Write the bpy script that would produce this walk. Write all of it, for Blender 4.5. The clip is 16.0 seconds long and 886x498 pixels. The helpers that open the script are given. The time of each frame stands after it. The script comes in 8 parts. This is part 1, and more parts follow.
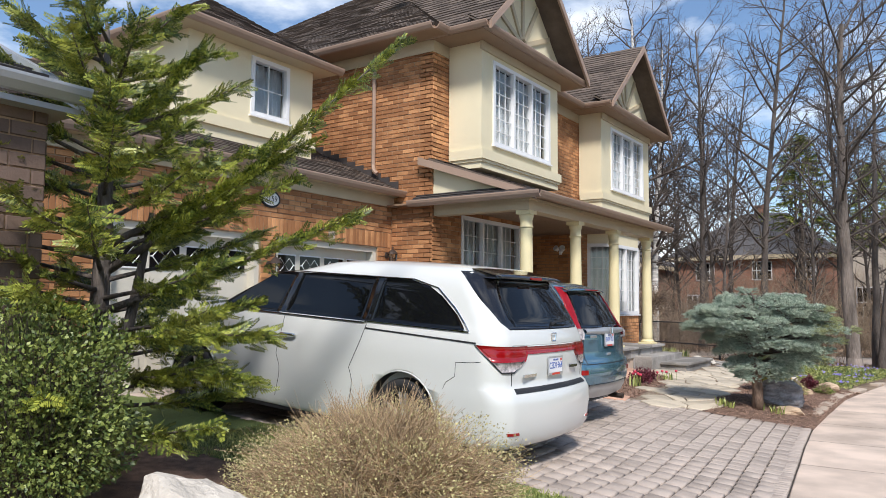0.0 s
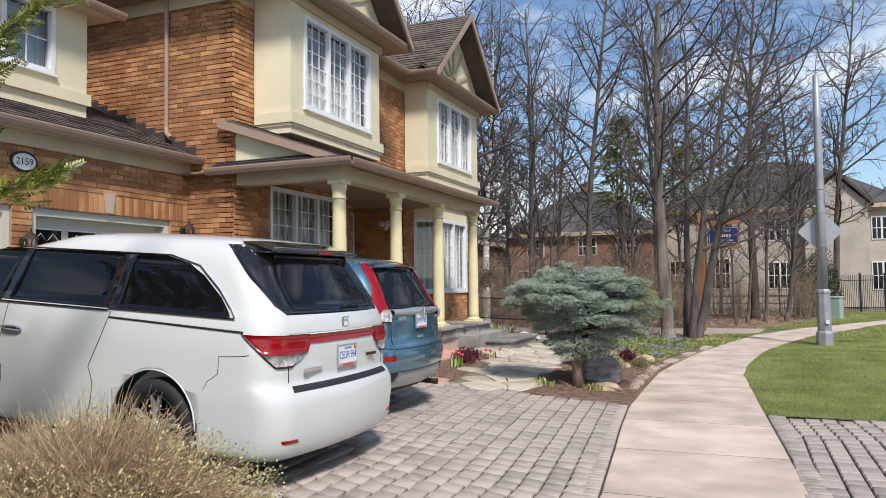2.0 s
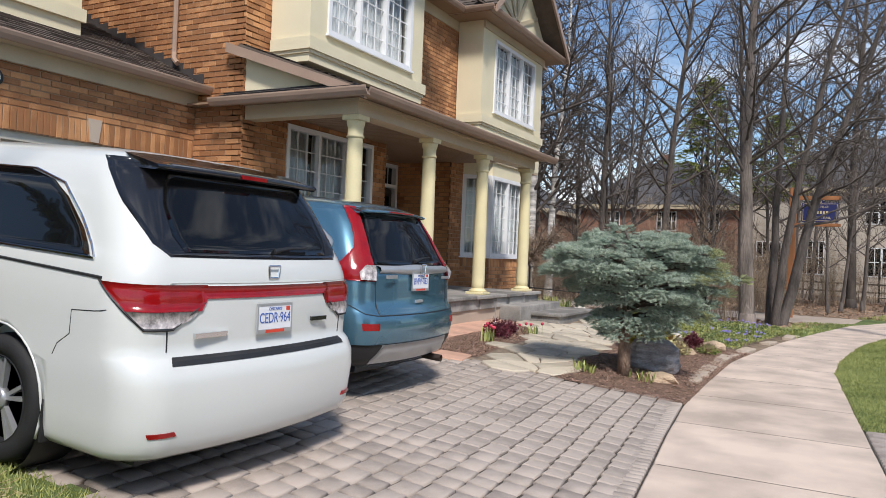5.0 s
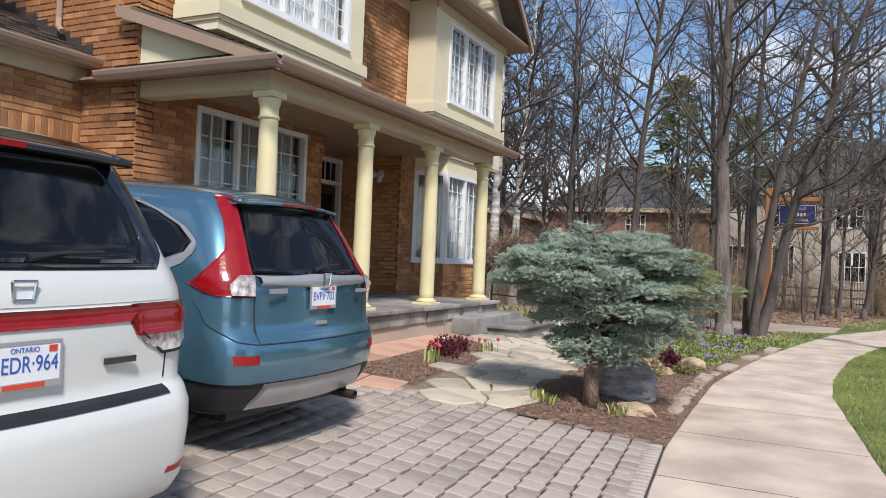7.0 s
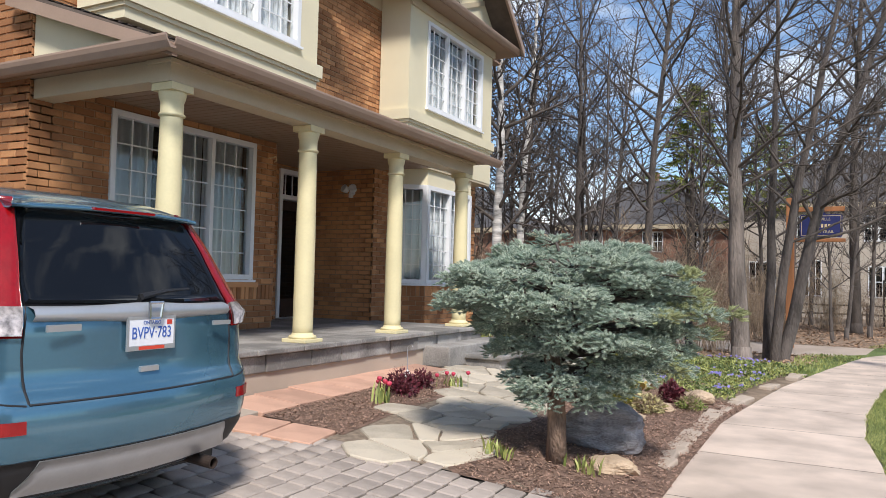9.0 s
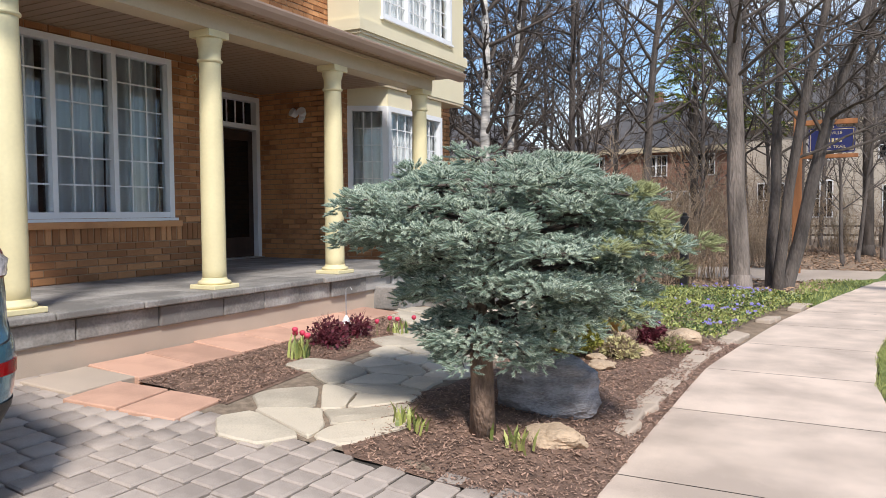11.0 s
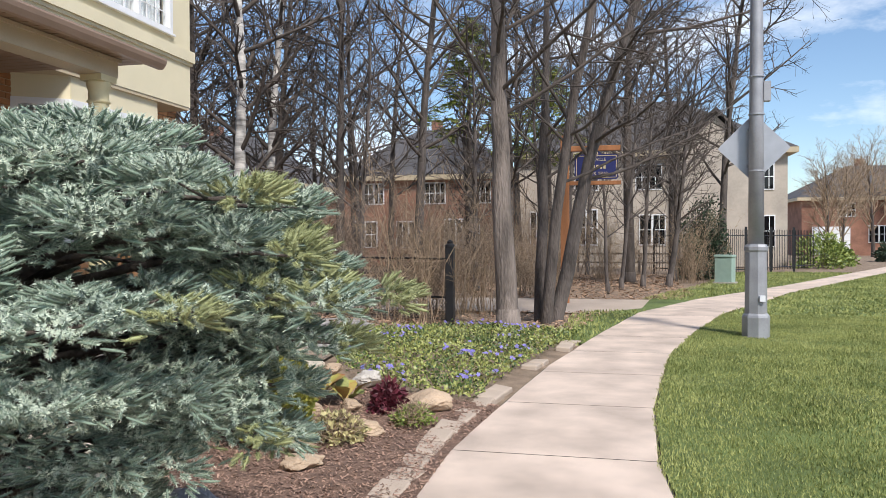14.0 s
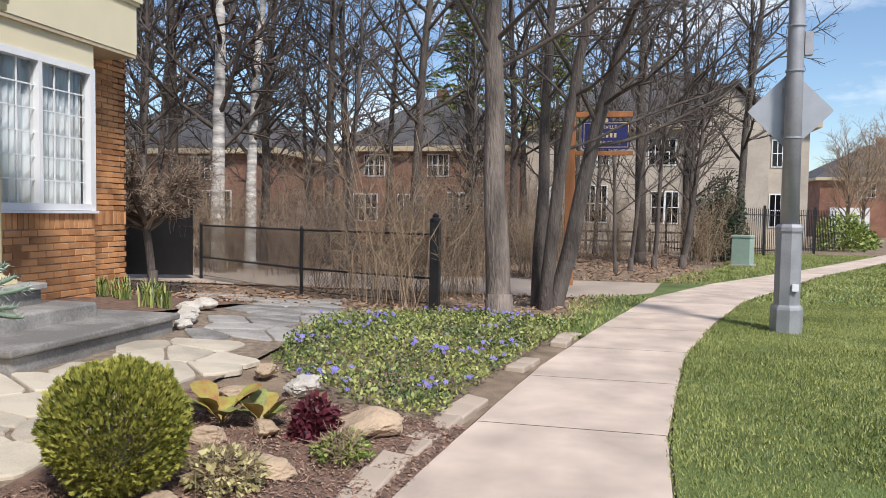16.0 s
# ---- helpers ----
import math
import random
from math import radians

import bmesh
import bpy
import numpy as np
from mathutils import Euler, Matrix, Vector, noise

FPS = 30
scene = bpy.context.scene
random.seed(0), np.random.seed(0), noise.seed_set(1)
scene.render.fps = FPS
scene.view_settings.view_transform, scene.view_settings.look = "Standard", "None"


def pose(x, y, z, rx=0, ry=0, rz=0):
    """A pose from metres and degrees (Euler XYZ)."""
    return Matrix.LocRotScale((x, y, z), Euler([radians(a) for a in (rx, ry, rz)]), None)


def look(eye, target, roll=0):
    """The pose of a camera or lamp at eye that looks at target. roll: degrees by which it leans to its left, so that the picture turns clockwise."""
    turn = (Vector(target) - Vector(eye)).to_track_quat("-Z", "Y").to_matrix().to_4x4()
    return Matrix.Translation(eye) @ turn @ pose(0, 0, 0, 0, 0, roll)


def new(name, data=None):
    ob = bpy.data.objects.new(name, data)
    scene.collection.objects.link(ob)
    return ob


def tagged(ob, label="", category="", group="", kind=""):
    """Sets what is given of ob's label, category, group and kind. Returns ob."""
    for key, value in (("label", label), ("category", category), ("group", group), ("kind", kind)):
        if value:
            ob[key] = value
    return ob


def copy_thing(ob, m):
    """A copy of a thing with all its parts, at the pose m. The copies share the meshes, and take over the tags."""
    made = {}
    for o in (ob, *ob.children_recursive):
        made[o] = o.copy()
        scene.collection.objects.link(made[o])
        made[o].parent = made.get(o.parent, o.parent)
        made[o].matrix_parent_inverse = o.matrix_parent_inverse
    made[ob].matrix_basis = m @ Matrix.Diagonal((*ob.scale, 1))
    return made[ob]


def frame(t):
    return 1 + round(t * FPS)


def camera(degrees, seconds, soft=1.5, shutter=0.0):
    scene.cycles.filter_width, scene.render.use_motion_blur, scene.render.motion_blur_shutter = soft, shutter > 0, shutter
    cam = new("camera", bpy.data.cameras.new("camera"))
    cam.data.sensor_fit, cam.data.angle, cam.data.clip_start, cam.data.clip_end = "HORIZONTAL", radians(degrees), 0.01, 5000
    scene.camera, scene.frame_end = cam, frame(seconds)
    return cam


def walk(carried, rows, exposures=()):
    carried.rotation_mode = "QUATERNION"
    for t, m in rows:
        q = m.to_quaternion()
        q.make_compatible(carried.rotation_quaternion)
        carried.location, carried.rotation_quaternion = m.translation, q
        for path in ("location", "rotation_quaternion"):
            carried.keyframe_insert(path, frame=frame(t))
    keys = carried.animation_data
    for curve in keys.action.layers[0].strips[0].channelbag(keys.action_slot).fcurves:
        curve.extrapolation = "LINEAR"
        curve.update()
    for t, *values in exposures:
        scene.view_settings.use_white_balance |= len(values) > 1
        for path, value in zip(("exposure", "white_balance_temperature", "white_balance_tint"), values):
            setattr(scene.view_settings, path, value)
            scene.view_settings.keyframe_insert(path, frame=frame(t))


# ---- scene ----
cam = camera(61.6, 16.0, 0.85, 0.0)
PATH = [
    (0, (0.707, -0.089, 1.684), (-0.415, 1.56, 1.835), 0.4),
    (0.5, (0.699, 0.342, 1.633), (-0.279, 2.085, 1.693), 0.3),
    (1, (0.658, 0.728, 1.641), (-0.262, 2.504, 1.614), 2.2),
    (1.5, (0.602, 0.978, 1.677), (-0.198, 2.811, 1.713), 1.2),
    (2, (0.583, 1.131, 1.685), (-0.169, 2.982, 1.778), -0.7),
    (2.5, (0.591, 1.335, 1.669), (-0.202, 3.168, 1.772), 0.1),
    (3, (0.645, 1.589, 1.65), (-0.199, 3.402, 1.706), 0.9),
    (3.5, (0.674, 1.935, 1.639), (-0.122, 3.769, 1.649), 1.4),
    (4, (0.606, 2.277, 1.61), (-0.226, 4.096, 1.597), 1.9),
    (4.2, (0.593, 2.435, 1.591), (-0.285, 4.232, 1.583), 1.8),
    (6.3, (0.229, 4.163, 1.541), (-0.732, 5.916, 1.555), 2.6),
    (6.5, (0.174, 4.356, 1.549), (-0.736, 6.137, 1.559), 2.7),
    (7, (0.101, 4.722, 1.577), (-0.77, 6.523, 1.598), 2.4),
    (7.5, (0.12, 5.123, 1.583), (-0.823, 6.886, 1.623), 2.7),
    (8, (0.184, 5.522, 1.565), (-0.731, 7.3, 1.632), 3.4),
    (8.2, (0.164, 5.708, 1.589), (-0.716, 7.501, 1.691), 2.9),
    (10.3, (0.223, 7.359, 1.552), (-0.847, 9.047, 1.502), -1.3),
    (10.5, (0.218, 7.529, 1.568), (-0.868, 9.207, 1.492), -1.0),
    (11, (0.234, 7.916, 1.548), (-0.715, 9.673, 1.448), -0.4),
    (11.5, (0.186, 8.307, 1.554), (-0.694, 10.1, 1.453), -1.3),
    (12, (0.222, 8.703, 1.54), (-0.676, 10.487, 1.432), -1.3),
    (12.5, (0.276, 9.037, 1.55), (-0.472, 10.89, 1.478), 0.1),
    (13, (0.193, 9.506, 1.544), (-0.368, 11.425, 1.517), 0.9),
    (13.5, (0.158, 9.866, 1.537), (-0.445, 11.773, 1.524), -0.5),
    (14, (0.16, 10.255, 1.531), (-0.269, 12.208, 1.502), -0.2),
    (14.5, (0.177, 10.696, 1.529), (-0.003, 12.687, 1.474), 0.2),
    (15, (0.183, 11.102, 1.5), (-0.033, 13.089, 1.417), 0.6),
    (15.5, (0.193, 11.542, 1.461), (-0.131, 13.513, 1.371), 1.5),
    (16, (0.198, 11.905, 1.506), (-0.255, 13.85, 1.409), 0.8),
]
walk(cam, [(t, look(eye, target, roll)) for t, eye, target, roll in PATH],
     [(0.0, 0.48), (3.5, 0.28), (8.0, 0.42), (11.0, 0.56), (14.5, 0.50), (16.0, 0.42)])

# ---- world and sun ----
SUN_EL, SUN_AZ = 48.0, 142.0          # azimuth from +y towards +x
world = bpy.data.worlds.new("sky")
scene.world = world
world.use_nodes = True
wn, wl = world.node_tree.nodes, world.node_tree.links
wn.clear()
w_out = wn.new("ShaderNodeOutputWorld")
w_bg = wn.new("ShaderNodeBackground")
w_sky = wn.new("ShaderNodeTexSky")
w_sky.sky_type = "NISHITA"
w_sky.sun_disc = False
w_sky.sun_elevation, w_sky.sun_rotation = radians(SUN_EL), radians(SUN_AZ)
w_sky.air_density, w_sky.dust_density, w_sky.ozone_density = 1.0, 0.3, 3.5
w_tc = wn.new("ShaderNodeTexCoord")
w_map = wn.new("ShaderNodeMapping")
w_map.inputs["Scale"].default_value = (1.0, 1.0, 2.6)
w_noise = wn.new("ShaderNodeTexNoise")
w_noise.inputs["Scale"].default_value = 2.6
w_noise.inputs["Detail"].default_value = 7.0
w_noise.inputs["Roughness"].default_value = 0.58
w_ramp = wn.new("ShaderNodeValToRGB")
w_ramp.color_ramp.elements[0].position, w_ramp.color_ramp.elements[1].position = 0.52, 0.70
w_mix = wn.new("ShaderNodeMixRGB")
w_mix.inputs[2].default_value = (8.5, 8.8, 9.2, 1)
wl.new(w_tc.outputs["Generated"], w_map.inputs["Vector"])
wl.new(w_map.outputs["Vector"], w_noise.inputs["Vector"])
wl.new(w_noise.outputs["Fac"], w_ramp.inputs["Fac"])
wl.new(w_ramp.outputs["Color"], w_mix.inputs[0])
wl.new(w_sky.outputs["Color"], w_mix.inputs[1])
wl.new(w_mix.outputs["Color"], w_bg.inputs["Color"])
w_bg.inputs["Strength"].default_value = 0.112
wl.new(w_bg.outputs["Background"], w_out.inputs["Surface"])

sun = new("sun", bpy.data.lights.new("sun", "SUN"))
sun.data.energy, sun.data.angle, sun.data.color = 3.3, radians(9.0), (1.0, 0.955, 0.92)
_e, _a = radians(SUN_EL), radians(SUN_AZ)
sun.matrix_world = look((0, 0, 30), (-math.sin(_a) * math.cos(_e), -math.cos(_a) * math.cos(_e), 30 - math.sin(_e)))


# ---- materials ----
def mat(name, color, rough=0.8, metal=0.0, var=0.25, scale=6.0, bump=0.15, fine=60.0, island=0.0, obrand=0.0,
        second=None, coat=0.0, spec=0.5, stretch=(1, 1, 1), dist=0.01, sheen_trans=0.0):
    """Base colour broken up at two scales, with a fine relief."""
    m = bpy.data.materials.new(name)
    m.use_nodes = True
    n, l = m.node_tree.nodes, m.node_tree.links
    b = n["Principled BSDF"]
    b.inputs["Roughness"].default_value, b.inputs["Metallic"].default_value = rough, metal
    b.inputs["Coat Weight"].default_value = coat
    b.inputs["Coat Roughness"].default_value = 0.04
    b.inputs["Specular IOR Level"].default_value = spec
    tc = n.new("ShaderNodeTexCoord")
    mp = n.new("ShaderNodeMapping")
    mp.inputs["Scale"].default_value = stretch
    l.new(tc.outputs["Object"], mp.inputs["Vector"])
    big, small = n.new("ShaderNodeTexNoise"), n.new("ShaderNodeTexNoise")
    for t, s, d in ((big, scale, 4.0), (small, fine, 3.0)):
        t.inputs["Scale"].default_value, t.inputs["Detail"].default_value = s, d
        l.new(mp.outputs["Vector"], t.inputs["Vector"])
    ramp = n.new("ShaderNodeValToRGB")
    c = Vector(color)
    c2 = Vector(second) if second else c * (1 + var)
    ramp.color_ramp.elements[0].color = (*(c * (1 - var)), 1)
    ramp.color_ramp.elements[1].color = (*[min(v, 0.95) for v in c2], 1)
    ramp.color_ramp.elements[0].position, ramp.color_ramp.elements[1].position = 0.3, 0.7
    add = n.new("ShaderNodeMath")
    add.operation = "MULTIPLY_ADD"
    add.inputs[1].default_value, add.inputs[2].default_value = 0.35, -0.17
    l.new(small.outputs["Fac"], add.inputs[0])
    tot = n.new("ShaderNodeMath")
    tot.operation = "ADD"
    l.new(big.outputs["Fac"], tot.inputs[0])
    l.new(add.outputs[0], tot.inputs[1])
    last = tot
    for amount, kind in ((island, "i"), (obrand, "o")):
        if amount:
            src = n.new("ShaderNodeNewGeometry") if kind == "i" else n.new("ShaderNodeObjectInfo")
            k = n.new("ShaderNodeMath")
            k.operation = "MULTIPLY_ADD"
            k.inputs[1].default_value, k.inputs[2].default_value = amount, -amount / 2
            l.new(src.outputs["Random Per Island" if kind == "i" else "Random"], k.inputs[0])
            t2 = n.new("ShaderNodeMath")
            t2.operation = "ADD"
            l.new(last.outputs[0], t2.inputs[0])
            l.new(k.outputs[0], t2.inputs[1])
            last = t2
    l.new(last.outputs[0], ramp.inputs["Fac"])
    l.new(ramp.outputs["Color"], b.inputs["Base Color"])
    if bump:
        bp = n.new("ShaderNodeBump")
        bp.inputs["Strength"].default_value, bp.inputs["Distance"].default_value = bump, dist
        l.new(small.outputs["Fac"], bp.inputs["Height"])
        l.new(bp.outputs["Normal"], b.inputs["Normal"])
    return m


def glass(name, tint=(0.9, 0.95, 0.95)):
    """Thin window glass: a clear sheet with a mirror gloss by Fresnel."""
    m = bpy.data.materials.new(name)
    m.use_nodes = True
    n, l = m.node_tree.nodes, m.node_tree.links
    n.clear()
    out, mix, tr, gl, fr = (n.new("ShaderNode" + k) for k in
                            ("OutputMaterial", "MixShader", "BsdfTransparent", "BsdfGlossy", "Fresnel"))
    tr.inputs["Color"].default_value = (*tint, 1)
    gl.inputs["Roughness"].default_value = 0.02
    fr.inputs["IOR"].default_value = 1.9
    l.new(fr.outputs[0], mix.inputs[0])
    l.new(tr.outputs[0], mix.inputs[1])
    l.new(gl.outputs[0], mix.inputs[2])
    l.new(mix.outputs[0], out.inputs["Surface"])
    return m


M = dict(
    brick=mat("brick", (0.47, 0.205, 0.082), 0.9, var=0.34, scale=2.0, fine=90, bump=0.35, island=0.42, obrand=0.42, second=(0.64, 0.32, 0.14)),
    mortar=mat("mortar", (0.36, 0.235, 0.145), 0.95, var=0.2, scale=8, bump=0.3),
    brick_dark=mat("brick_brown", (0.14, 0.095, 0.075), 0.9, var=0.25, scale=2, bump=0.35, island=0.5),
    brick_red=mat("brick_red", (0.30, 0.15, 0.10), 0.9, var=0.25, scale=1.5, fine=12, bump=0.2),
    stucco=mat("stucco_cream", (0.74, 0.66, 0.46), 0.92, var=0.05, scale=1.2, fine=160, bump=0.2),
    cream=mat("cream_paint", (0.72, 0.63, 0.37), 0.55, var=0.06, scale=2.5, fine=40, bump=0.05),
    trimc=mat("beige_trim", (0.52, 0.43, 0.29), 0.55, var=0.06, scale=2.0, fine=40, bump=0.04),
    gutter=mat("taupe_gutter", (0.36, 0.25, 0.185), 0.45, var=0.08, scale=2.0, bump=0.03),
    soffit=mat("soffit_metal", (0.30, 0.20, 0.13), 0.5, var=0.08, scale=2.0, bump=0.03),
    shingle=mat("asphalt_shingle", (0.115, 0.088, 0.07), 0.95, var=0.3, scale=3, fine=150, bump=0.5, island=0.7),
    flashing=mat("dark_flashing", (0.05, 0.042, 0.04), 0.7, var=0.2),
    white=mat("white_frame", (0.80, 0.80, 0.80), 0.4, var=0.03, scale=3, bump=0.02),
    garage=mat("garage_door_paint", (0.60, 0.56, 0.47), 0.5, var=0.05, scale=2, bump=0.04),
    glass=glass("window_glass"),
    curtain=mat("white_curtain", (0.74, 0.75, 0.77), 0.9, var=0.12, scale=3, bump=0.1),
    # near-black colour that paints in the shade of unlit rooms
    room=mat("painted_room_shade", (0.05, 0.048, 0.045), 0.9, var=0.2),
    black=mat("black_iron", (0.012, 0.012, 0.013), 0.45, var=0.2),
    rubber=mat("black_rubber", (0.018, 0.018, 0.019), 0.75, var=0.25, fine=120),
    slate=mat("grey_flagstone", (0.29, 0.27, 0.245), 0.85, var=0.38, scale=2.5, fine=40, bump=0.6, island=0.3, obrand=0.3),
    conc=mat("concrete_pink", (0.46, 0.37, 0.29), 0.92, var=0.12, scale=1.0, fine=140, bump=0.25),
    walkc=mat("sidewalk_concrete", (0.58, 0.465, 0.375), 0.9, var=0.24, scale=1.6, fine=170, bump=0.4, obrand=0.15, dist=0.005),
    kerb=mat("kerb_concrete", (0.42, 0.38, 0.34), 0.9, var=0.15, scale=1.5, fine=150, bump=0.3),
    asphalt=mat("road_asphalt", (0.20, 0.185, 0.18), 0.95, var=0.15, scale=0.8, fine=250, bump=0.4, dist=0.004),
    paver=mat("driveway_paver", (0.37, 0.31, 0.265), 0.92, var=0.2, scale=5.0, fine=120, bump=0.45, island=0.4, obrand=0.4, dist=0.006),
    joint=mat("paver_joint", (0.065, 0.055, 0.045), 0.95, var=0.3, scale=20, bump=0.4),
    tile=mat("terracotta_slab", (0.52, 0.31, 0.22), 0.9, var=0.18, scale=2.5, fine=120, bump=0.25, obrand=0.45),
    flag=mat("sandstone_flag", (0.49, 0.425, 0.33), 0.9, var=0.22, scale=2.2, fine=70, bump=0.5, obrand=0.45, island=0.4),
    soil=mat("mulch_soil", (0.20, 0.125, 0.09), 1.0, var=0.4, scale=9, fine=90, bump=0.9, dist=0.02),
    chip=mat("bark_mulch", (0.31, 0.195, 0.14), 0.95, var=0.35, scale=30, bump=0.2, island=0.9),
    bark_near=mat("pale_rough_bark", (0.19, 0.155, 0.13), 0.95, var=0.5, scale=4, fine=30, bump=1.0, stretch=(1, 1, 0.22), dist=0.04),
    lawn=mat("lawn_soil", (0.12, 0.16, 0.045), 1.0, var=0.35, scale=1.2, fine=60, bump=0.8, dist=0.02),
    grass=mat("grass_blades", (0.205, 0.255, 0.06), 0.7, var=0.3, scale=0.9, fine=9, bump=0, island=0.55, second=(0.41, 0.42, 0.14)),
    leaflit=mat("leaf_litter", (0.24, 0.175, 0.12), 1.0, var=0.35, scale=4, fine=60, bump=0.7, dist=0.02),
    dryleaf=mat("dry_leaves", (0.34, 0.22, 0.14), 0.9, var=0.3, scale=20, bump=0.1, island=0.8),
    bark=mat("grey_bark", (0.115, 0.095, 0.082), 0.95, var=0.45, scale=5, fine=40, bump=1.0, stretch=(1, 1, 0.25), dist=0.03),
    barkd=mat("brown_bark", (0.10, 0.08, 0.066), 0.95, var=0.4, scale=6, fine=45, bump=0.8, stretch=(1, 1, 0.25), dist=0.02),
    bark_trunk=mat("spruce_bark", (0.20, 0.135, 0.095), 0.95, var=0.45, scale=14, fine=60, bump=1.0, stretch=(1, 1, 0.4), dist=0.02),
    sandjoint=mat("sandy_soil_joint", (0.23, 0.175, 0.125), 0.95, var=0.35, scale=14, fine=90, bump=0.6, dist=0.01),
    leaf_dark=mat("dark_green_leaves", (0.10, 0.155, 0.035), 0.5, var=0.35, scale=4, bump=0, island=0.5, second=(0.27, 0.32, 0.08)),
    undergrowth=mat("brown_undergrowth", (0.19, 0.135, 0.10), 0.95, var=0.35, scale=2, bump=0, island=0.9, second=(0.33, 0.25, 0.18)),
    shrubtwig=mat("brown_twigs", (0.42, 0.30, 0.18), 0.95, var=0.35, scale=8, bump=0, island=0.7),
    birch=mat("birch_bark", (0.50, 0.47, 0.43), 0.85, var=0.55, scale=3, fine=14, bump=0.3, stretch=(0.5, 0.5, 3)),
    twig=mat("tan_twigs", (0.32, 0.235, 0.155), 0.95, var=0.3, scale=10, bump=0, island=0.5),
    spruce=mat("blue_spruce_needles", (0.40, 0.50, 0.39), 0.6, var=0.35, scale=5.0, fine=14, bump=0, island=0.5, second=(0.68, 0.75, 0.59)),
    # shoot core, darker than the needles to paint shade between them
    spruce_core_shade=mat("shaded_shoot_core", (0.21, 0.28, 0.21), 0.8, var=0.2, scale=9, bump=0, island=0.4),
    spruce_y=mat("yellowed_needles", (0.30, 0.32, 0.15), 0.7, var=0.25, scale=4, bump=0, island=0.5),
    yew=mat("yew_needles", (0.105, 0.17, 0.03), 0.45, var=0.4, scale=2.6, fine=10, bump=0, island=0.5, second=(0.35, 0.375, 0.06)),
    leaf=mat("light_green_leaves", (0.15, 0.235, 0.04), 0.5, var=0.35, scale=5, bump=0, island=0.7, second=(0.34, 0.40, 0.10)),
    bud=mat("yellow_green_buds", (0.43, 0.38, 0.18), 0.7, var=0.3, scale=5, bump=0, island=0.6),
    thuja=mat("golden_cedar", (0.19, 0.22, 0.03), 0.7, var=0.35, scale=5, bump=0, island=0.6, second=(0.40, 0.38, 0.07)),
    dark_conifer=mat("dark_conifer", (0.035, 0.06, 0.03), 0.7, var=0.35, scale=1.5, bump=0, island=0.5),
    vinca=mat("periwinkle_leaves", (0.10, 0.17, 0.05), 0.5, var=0.35, scale=2.2, bump=0, island=0.6, second=(0.36, 0.38, 0.11)),
    purple=mat("purple_petals", (0.20, 0.17, 0.50), 0.6, var=0.2, scale=9, bump=0, island=0.4),
    pink=mat("red_pink_petals", (0.60, 0.05, 0.10), 0.5, var=0.2, bump=0),
    maroon=mat("maroon_leaves", (0.11, 0.02, 0.03), 0.5, var=0.3, bump=0, island=0.6),
    orange=mat("orange_green_leaves", (0.40, 0.14, 0.06), 0.5, var=0.2, scale=8, bump=0, island=0.5, second=(0.38, 0.36, 0.08)),
    bergleaf=mat("olive_broad_leaf", (0.20, 0.24, 0.06), 0.45, var=0.35, scale=9, bump=0.1, second=(0.36, 0.36, 0.12)),
    boulder=mat("grey_boulder", (0.27, 0.26, 0.265), 0.85, var=0.45, scale=5, fine=40, bump=0.7, stretch=(1, 1, 3), dist=0.02),
    rock=mat("pale_rock", (0.55, 0.50, 0.43), 0.9, var=0.18, scale=4, fine=40, bump=0.7, dist=0.02),
    sandrock=mat("tan_rock", (0.46, 0.34, 0.23), 0.9, var=0.22, scale=4, fine=50, bump=0.6, dist=0.02),
    vanp=mat("white_car_paint", (0.66, 0.67, 0.64), 0.3, var=0.015, scale=1, bump=0, coat=0.8),
    suvp=mat("blue_car_paint", (0.10, 0.225, 0.31), 0.24, metal=0.62, var=0.06, scale=1, bump=0, coat=1.0),
    carglass=mat("tinted_car_glass", (0.006, 0.0065, 0.0075), 0.03, var=0.2, scale=2, bump=0, spec=0.4),
    redlens=mat("red_lens", (0.27, 0.004, 0.006), 0.14, var=0.12, scale=14, bump=0.1, coat=0.4),
    clearlens=mat("clear_lens", (0.42, 0.38, 0.37), 0.1, var=0.6, scale=22, bump=0.3, coat=0.7),
    chrome=mat("chrome", (0.72, 0.73, 0.75), 0.12, metal=1.0, var=0.03, bump=0),
    silver=mat("silver_plastic", (0.50, 0.51, 0.52), 0.35, metal=0.6, var=0.05, bump=0),
    plastic=mat("black_plastic", (0.02, 0.02, 0.022), 0.55, var=0.2, fine=200, bump=0.1),
    gloss=mat("gloss_black", (0.012, 0.012, 0.014), 0.12, var=0.1, bump=0, coat=0.6),
    plate=mat("plate_white", (0.78, 0.78, 0.80), 0.45, var=0.03, bump=0.02),
    plateblue=mat("plate_blue", (0.04, 0.11, 0.40), 0.5, var=0.1, bump=0),
    platered=mat("plate_red", (0.62, 0.06, 0.03), 0.5, var=0.1, bump=0),
    galv=mat("galvanised_steel", (0.36, 0.36, 0.37), 0.5, metal=0.35, var=0.16, scale=3, fine=50, bump=0.08),
    signback=mat("sign_aluminium", (0.42, 0.43, 0.45), 0.45, metal=0.4, var=0.06, bump=0.02),
    cedar=mat("cedar_post", (0.36, 0.15, 0.06), 0.85, var=0.25, scale=4, fine=50, bump=0.4, stretch=(1, 1, 0.15)),
    navy=mat("navy_sign", (0.02, 0.025, 0.12), 0.5, var=0.15, bump=0.02),
    gold=mat("gold_letters", (0.62, 0.50, 0.28), 0.5, var=0.1, bump=0),
    utilgreen=mat("utility_green", (0.30, 0.40, 0.33), 0.6, var=0.06, bump=0.03),
